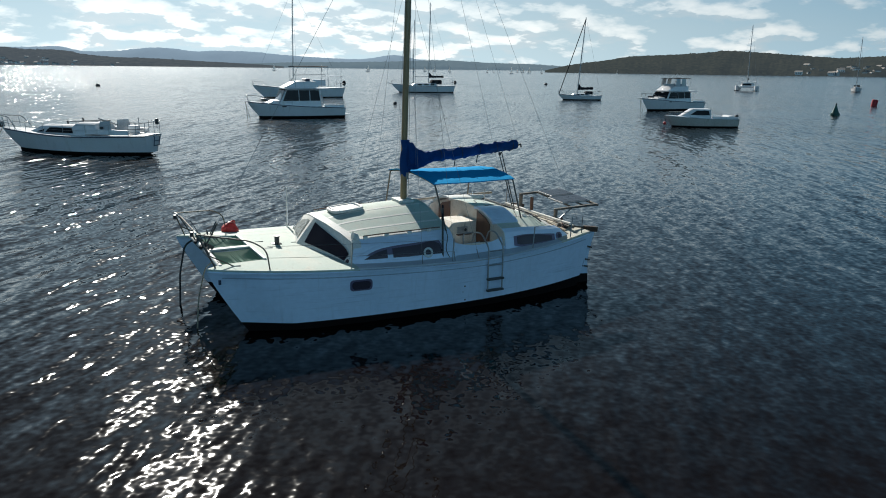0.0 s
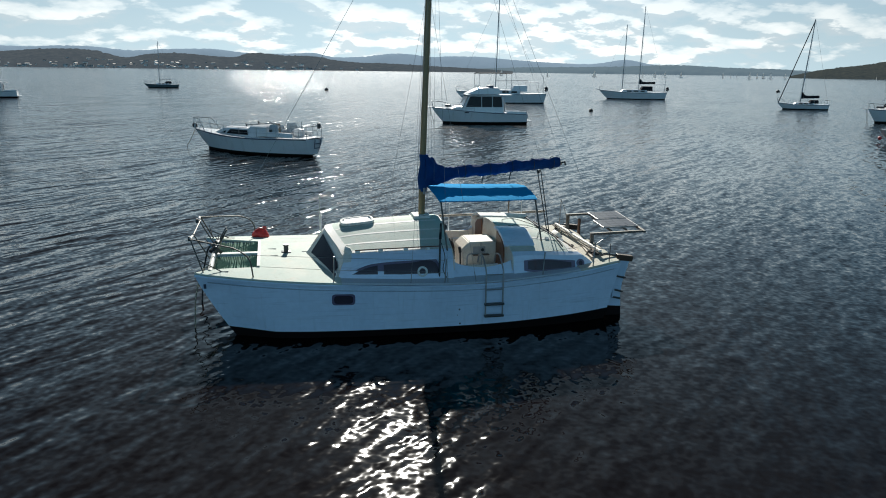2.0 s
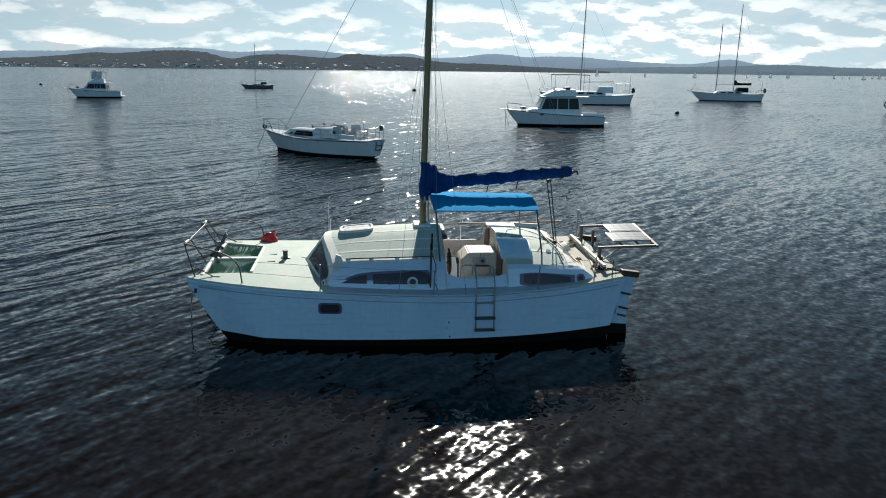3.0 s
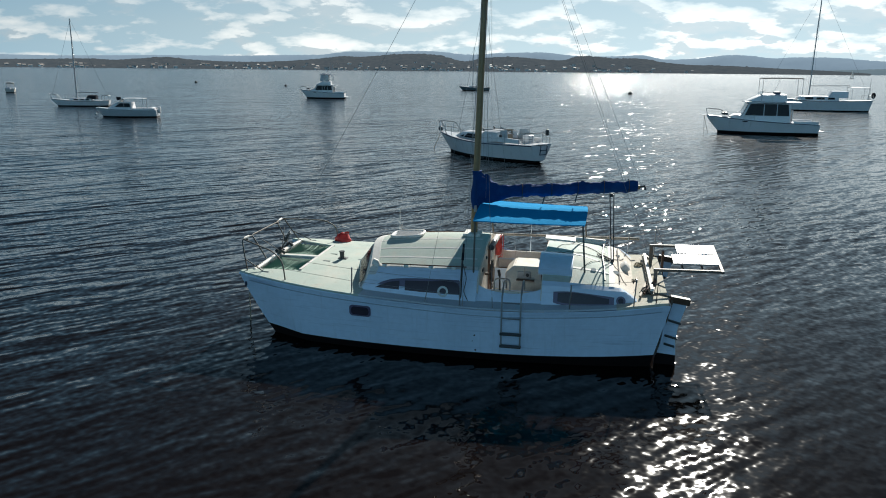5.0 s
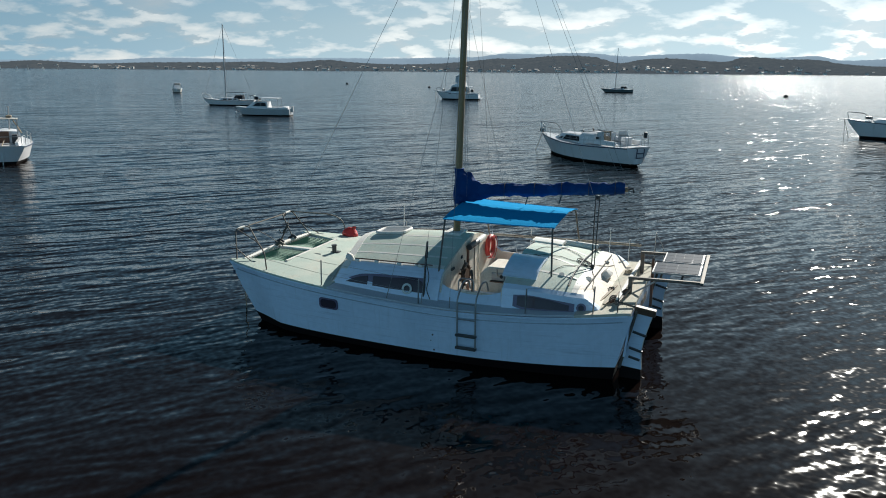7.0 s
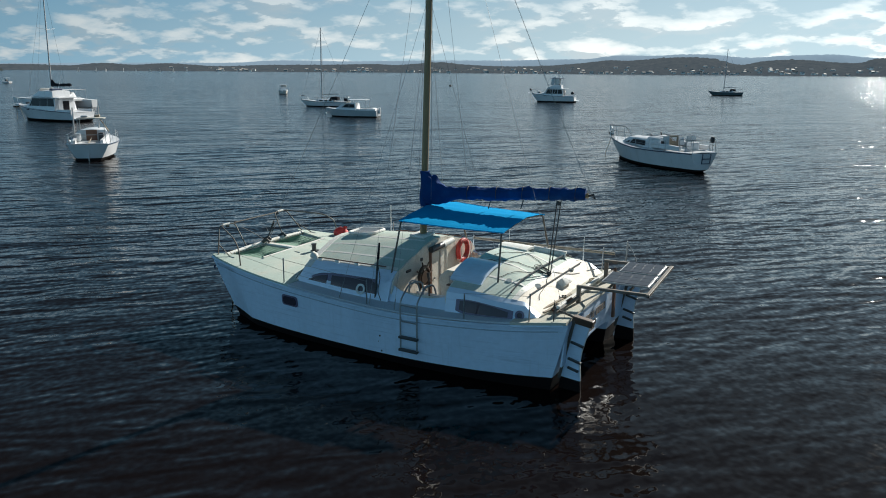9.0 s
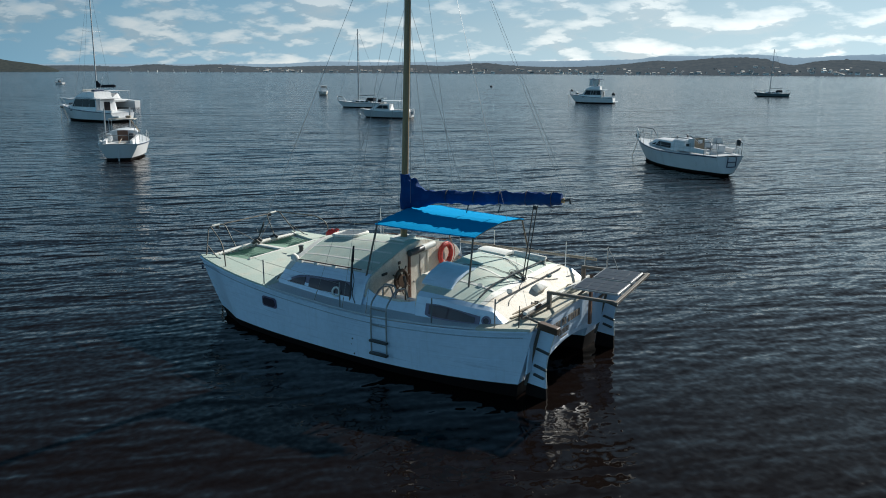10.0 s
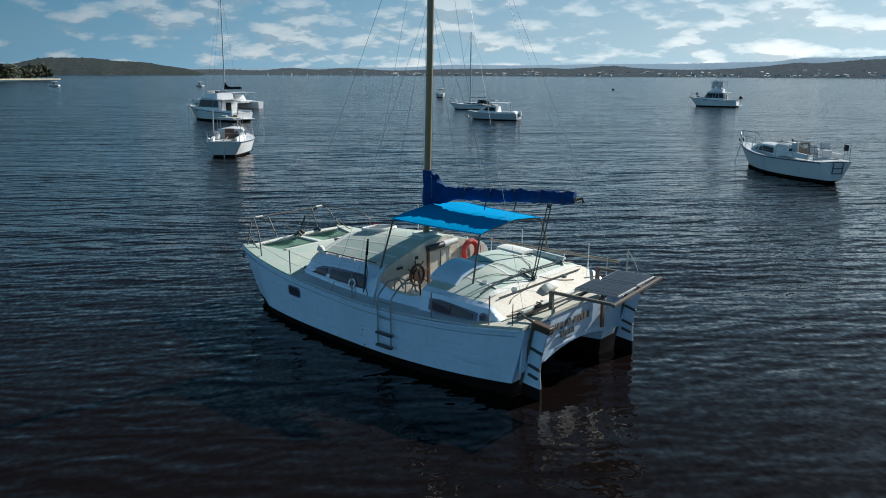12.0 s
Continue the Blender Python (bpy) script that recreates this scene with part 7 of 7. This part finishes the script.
def stern_on_yacht(x, y, head):
    L = 7.2
    th = thing("pocket_yacht", place(x, y, head), "small cream yacht with a grey companionway and tiller, stern on", "yacht")
    half, sheer, at = add_hull(th, L, 2.85, 1.10, 0.92, 0.98, 0.9, tw=0.78, full=0.52, stern_rake=-0.28, boot=BOTTOM, stripe=NAVY, boot_z=0.16, bulge=0.12, pinch=0.22)
    cab, side = add_cabin(th, -1.9, 1.0, 0.65, 0.98, 0.95, 0.66, front=0.6, aft=0.1, tumble=0.85)
    for s in (-1, 1):
        add_window(cab, [side(-1.0, 0.3, s), side(0.5, 0.3, s), side(0.45, 0.75, s), side(-0.8, 0.75, s)], s)
        bm = B()
        prism(bm, [(1.0, s * 0.98, 0.95), (3.4, s * 0.85, 0.95), (3.4, s * 0.82, 1.2), (1.0, s * 0.95, 1.35)], (0, -s * 0.16, 0))
        part("coaming", bm, BOATWHITE, th)
    bm = B()
    box(bm, (1.05, -0.02, 1.30), (0.05, 0.62, 0.68), 0.01)
    part("companionway_board", bm, BROWN, th)
    bm = B()
    box(bm, (2.2, 0, 0.97), (2.3, 1.35, 0.06))
    part("cockpit_sole", bm, BOATGREY, th)
    bm = B()
    box(bm, (3.55, 0.0, 0.35), (0.12, 0.05, 1.3), 0.01)
    part("rudder", bm, BOATWHITE, th)
    line(th, [(3.5, 0, 1.0), (2.3, 0.1, 1.25)], 0.03, TIMBER, "tiller")
    line(th, [(-0.6, 0.25, 1.6), (-0.66, 0.3, 3.0)], 0.05, ALU, "mast_stump")
    canopy(th, 0.2, 1.3, 0.78, 2.42, 0.05, BOATWORN, 1.0, "cockpit_awning")
    line(th, [(2.3, -0.82, 1.0), (2.25, -0.80, 3.05)], 0.045, ALU, "awning_pole")
    line(th, [(0.25, 0.9, 1.5), (1.6, 0.6, 2.30)], 0.035, TIMBER, "stowed_boom")
    for x, y, z, d in ((0.6, 0.35, 2.47, (0.5, 0.3, 0.12)), (0.9, -0.35, 2.46, (0.35, 0.4, 0.1))):
        bm = B()
        box(bm, (x, y, z), d, 0.04)
        part("awning_bundle", bm, TIMBER if y > 0 else BOATGREY, th)
    for y in (-0.7, 0.62):
        bm = B()
        box(bm, (1.9, y, 1.28), (0.7, 0.3, 0.5), 0.06)
        part("cockpit_bag", bm, DARK if y > 0 else BOATGREY, th)
    add_pushpit(th, half, sheer, L, 0.55, 0.02)
    add_rails(th, half, sheer, L, 0.3, 0.8, 4, 0.5)
    bm = B()
    bmesh.ops.create_icosphere(bm, subdivisions=2, radius=0.13, matrix=pose(3.0, -1.05, 1.10))
    spart("fender", bm, BOATWHITE, th)


mastless_yacht()
flybridge_cruiser(18.7, 59.0, -3, 9.35, "white flybridge motor cruiser with dark saloon windows and a black awning", tall=0.42, awning=4.95)
cruising_yacht(37.0, 108.0, -4, 15.0, 15.0, "white cruising yacht with a pale dodger and a bare boom", cover=None, pale_dodger=True, clutter=True)
cruising_yacht(71.5, 128.0, -16, 13.2, 12.5, "white two-masted ketch with a cluttered stern", mizzen=True, clutter=True, cover=None)
cruising_yacht(79.0, 87.0, -22, 7.4, 12.2, "small white sloop with a black sail cover", cover=CANVASBLACK, jib=True, lean=0.07)
flybridge_cruiser(68.5, 57.0, 4, 10.4, "white flybridge cruiser with clear bridge curtains", bridge_canopy=4.05)
runabout(48.3, 34.2, -28, 6.5, "weathered white half-cabin motor boat with a red float", flag=False)
sailing_cat(172, 127, 34, 9.5, 15.0, "white cruising catamaran seen from ahead")
cruising_yacht(198, 112, 30, 9.5, 13.0, "small white sloop far across the water", cover=None, name="far_sloop")
flybridge_cruiser(-44.0, 122.3, 9, 8.0, "white sport-fishing cruiser with a tall bridge canopy", bridge_canopy=4.3, sport=True)
cruising_yacht(-25.0, 192.0, 16, 8.2, 10.0, "dark-hulled small yacht with a bare mast", paint=DARKHULL, name="dark_yacht")
cruising_yacht(-65.3, 81.8, 20, 7.6, 10.4, "white sloop with a bare mast and boom", cover=None, lean=0.0)
runabout(-46.7, 62.8, 18, 6.5, "grey half-cabin fishing boat with a hard top", paint=BOATGREY, hard_top=True, flag=True)
runabout(-112.5, 127.5, -55, 5.6, "small white cabin boat seen stern on", hard_top=True)
stern_on_yacht(-35.2, 18.8, -43)
flybridge_cruiser(-68.2, 38.4, 4, 9.5, "white flybridge cruiser with an open cockpit", cover_front=None)
sailing_cat(-95.0, 57.3, 6, 10.0, 15.5, "white cruising catamaran with a dark sail cover")


def small_launch(x, y, head, label):
    th = thing("dinghy", place(x, y, head), label, "dinghy")
    add_hull(th, 4.2, 1.7, 0.75, 0.6, 0.6, 0.5, tw=0.9, paint=BOATWHITE, boot_z=0.08, n=12)
    bm = B()
    box(bm, (0.2, 0, 1.0), (0.7, 0.7, 0.7), 0.08)
    part("console", bm, DARK, th)
    canopy(th, -0.4, 1.2, 0.7, 1.9, 0.05, BOATWHITE, 0.6)


small_launch(-300, 115, 40, "small white launch far off")
small_launch(-268, 158, 10, "small dark launch far off")


# marks and mooring buoys
def cone_mark(x, y):
    th = thing("channel_mark", place(x, y, 0) @ Matrix.Diagonal((0.85, 0.85, 0.85, 1)), "dark green conical channel buoy", "buoy", "channel buoys")
    bm = B()
    tube(bm, [(0, 0, -0.3), (0, 0, 0.28), (0, 0, 0.30)], 0.62, 16)
    spart("float", bm, GREENBUOY, th)
    bm = B()
    tube(bm, [(0, 0, 0.28), (0, 0, 1.5)], 0.50, 14, r2=0.06)
    spart("cone", bm, GREENBUOY, th)
    bm = B()
    bmesh.ops.create_icosphere(bm, subdivisions=2, radius=0.12, matrix=pose(0, 0, 1.55))
    spart("top_lamp", bm, DARK, th)


def can_mark(x, y):
    th = thing("channel_mark", pose(x, y, 0, 6, 4, 0) @ Matrix.Diagonal((0.78, 0.78, 0.78, 1)), "red can-shaped channel buoy", "buoy", "channel buoys")
    bm = B()
    tube(bm, [(0, 0, -0.4), (0, 0, 1.15), (0, 0, 1.2)], 0.55, 16)
    spart("can", bm, REDBUOY, th)
    bm = B()
    disc(bm, (0, 0, 1.2), (0, 0, 1), 0.42, 0.06, 16)
    spart("lid", bm, REDBUOY, th)


cone_mark(79.9, 41.4)
can_mark(110.0, 54.5)
for x, y, r, mm in ((14.8, 178, 0.5, RUBBER), (152.6, 190.6, 0.55, RUBBER), (41.5, 82.0, 0.28, RUBBER), (-60.2, 178.2, 0.45, RUBBER), (-130, 241, 0.5, RUBBER), (-85, 210, 0.4, RUBBER)):
    th = thing("mooring_buoy", place(x, y, 0), "round mooring buoy on the water", "buoy", "mooring buoys")
    bm = B()
    bmesh.ops.create_icosphere(bm, subdivisions=2, radius=r, matrix=pose(0, 0, r * 0.35) @ Matrix.Diagonal((1, 1, 0.85, 1)))
    spart("float", bm, mm, th)
    line(th, [(0, 0, r), (0, 0, r * 1.6)], r * 0.14, STEEL, "ring_post")

# a fleet of small sails far down the lake
rng = random.Random(5)
first = None
for i in range(25):
    az = (33.8, 34.3, 34.7, 35.6, 36.0, 36.4, 36.9, 37.8, 25.0, 28.4, 29.2, 29.9, 31.0, 21.6, 18.2, 43.2, -47.2, -48.1, -49.0, -49.6, -50.5, -51.3, -52.4, -53.0, -54.1)[i]
    d = (900 if i < 16 else 1700) + 260 * rng.random()
    p = azdir(az) * d
    m = place(p.x, p.y, rng.uniform(-60, 60))
    if first is None:
        first = thing("racing_dinghy", m, "tiny white sailing dinghy far down the lake", "dinghy", "racing dinghies")
        add_hull(first, 5.0, 1.7, 0.6, 0.5, 0.5, 0.4, n=10, boot_z=0.05)
        bm = B()
        rows = [[(lerp(-0.3, lerp(2.2, 0.1, t), k / 4), 0.35 * math.sin(math.pi * k / 4) * (1 - t), lerp(1.0, 7.2, t)) for k in range(5)] for t in [j / 6 for j in range(7)]]
        slab(bm, rows, 0.02)
        spart("mainsail", bm, SAILCLOTH, first)
        bm = B()
        rows = [[(lerp(-2.3, -0.5, lerp(0, 1, k / 3)) * (1 - t) - 0.4 * t, 0.2 * math.sin(math.pi * k / 3), lerp(0.8, 5.4, t)) for k in range(4)] for t in [j / 5 for j in range(6)]]
        slab(bm, rows, 0.02)
        spart("jib", bm, SAILCLOTH, first)
        line(first, [(-0.35, 0, 0.5), (-0.3, 0, 7.4)], 0.05, ALU, "mast")
    else:
        copy_thing(first, m)


# houses along the shores
def ground_at(az, dist, base, depth, height):
    e = max(height(az), 0.0)
    v = max(0.02, min(1.0, (dist - base) / depth))
    return (base + depth) * math.tan(radians(e)) * (math.sin(v * math.pi / 2) ** 0.85)


def house(m):
    th = thing("house", m, "pale house among the trees on the shore", "house", "houses on the shore")
    bm = B()
    box(bm, (0, 0, 2.2), (12, 8, 5.6))
    part("wall", bm, HOUSE, th)
    bm = B()
    prism(bm, [(-6.5, -4.6, 5.0), (-6.5, 4.6, 5.0), (-6.5, 0, 7.6)], (13, 0, 0))
    part("roof", bm, ROOFS, th)
    for x in (-3.5, 0.2, 3.6):
        bm = B()
        box(bm, (x, -4.03, 2.8), (2.0, 0.1, 1.8))
        part("window", bm, GLASS, th)
    return th


home = None
for i in range(285):
    if i < 258:
        c = rng.choice((-16, -11, -8, -5, 0, 3, -24, -30, -36, -44, -20))
        az, base, depth, hf = c + rng.gauss(0, 2.2), 2500, 300, WEST
    else:
        az, base, depth, hf = rng.uniform(54.5, 62), 1350, 260, HEADLAND
    if base == 2500 and not -64 < az < 8:
        continue
    d = base + depth * (0.02 + 0.26 * rng.random() ** 2.4)
    p = azdir(az) * d
    z = ground_at(az, d, base, depth, hf) - 0.5
    m = pose(p.x, p.y, z, 0, 0, -az + rng.uniform(-50, 50)) @ Matrix.Diagonal((*[rng.uniform(0.45, 1.05) if base == 2500 else rng.uniform(0.5, 0.9)] * 3, 1))
    if home is None:
        home = house(m)
    else:
        o = copy_thing(home, m)
        o.matrix_world = m

# the near point with its beach and casuarinas
th = thing("point", pose(0, 0, 0), "sandy grassed point with dark trees", "shore", kind="structure")
bm = B()
rows = []
for i in range(25):
    t = i / 24
    az = lerp(-84, -68.0, t)
    d = lerp(470, 620, t ** 0.8)
    w = lerp(60, 4, t ** 1.5)
    a = azdir(az)
    rows.append([a * d + Vector((0, 0, -0.4)), a * (d + w * 0.12) + Vector((0, 0, 0.8)), a * (d + w * 0.4) + Vector((0, 0, 2.2 * (1 - t) + 0.6)), a * (d + w) + Vector((0, 0, 2.4 * (1 - t) + 0.6)), a * (d + w * 1.4) + Vector((0, 0, -0.5))])
grid(bm, [r[1:] for r in rows])
spart("grass", bm, GRASSY, th)
bm = B()
grid(bm, [r[:2] for r in rows])
spart("beach", bm, SAND, th)


def shore_tree(m, h, seed):
    rg = random.Random(seed)
    t = thing("shore_tree", m, "dark spreading tree on the sandy point", "tree", "trees on the point")
    bm = B()
    tube(bm, [(0, 0, -0.3), (0.15, 0.1, h * 0.3), (0.1, 0.3, h * 0.62)], h * 0.035, 8, r2=h * 0.015)
    limbs = []
    for k in range(10):
        a = k * 0.93 + rg.random()
        p = Vector((math.cos(a) * h * 0.28, math.sin(a) * h * 0.28, h * rg.uniform(0.06, 0.72)))
        tube(bm, [(0.1, 0.15, h * 0.32), p * 0.6 + Vector((0, 0, h * 0.12)), p], h * 0.015, 5, r2=h * 0.005)
        limbs.append(p)
    spart("trunk", bm, BARK, t)
    bm = B()
    for k in range(1500):
        c = rg.choice(limbs + [Vector((0, 0, h * 0.8))])
        p = c + Vector((rg.gauss(0, h * 0.16), rg.gauss(0, h * 0.16), abs(rg.gauss(0, h * 0.10)) - h * 0.04))
        u = Vector((rg.uniform(-1, 1), rg.uniform(-1, 1), rg.uniform(-1, 1))).normalized()
        w = u.orthogonal().normalized()
        s = h * rg.uniform(0.03, 0.065)
        v = [bm.verts.new(p + u * s), bm.verts.new(p + w * s), bm.verts.new(p - u * s), bm.verts.new(p - w * s)]
        bm.faces.new(v)
    part("crown", bm, LEAF, t)
    return t


for i, (az, d, h) in enumerate(((-71.9, 490, 9), (-71.2, 520, 8), (-70.9, 540, 8.5), (-70.2, 560, 7.5), (-69.9, 575, 9), (-69.5, 580, 8.5), (-69.2, 585, 9.5), (-68.9, 590, 7), (-73.8, 490, 20), (-75.5, 500, 18), (-77.5, 505, 19), (-80, 500, 18))):
    p = azdir(az) * d
    shore_tree(pose(p.x, p.y, 1.2, 0, 0, i * 47), h, 11 + i)
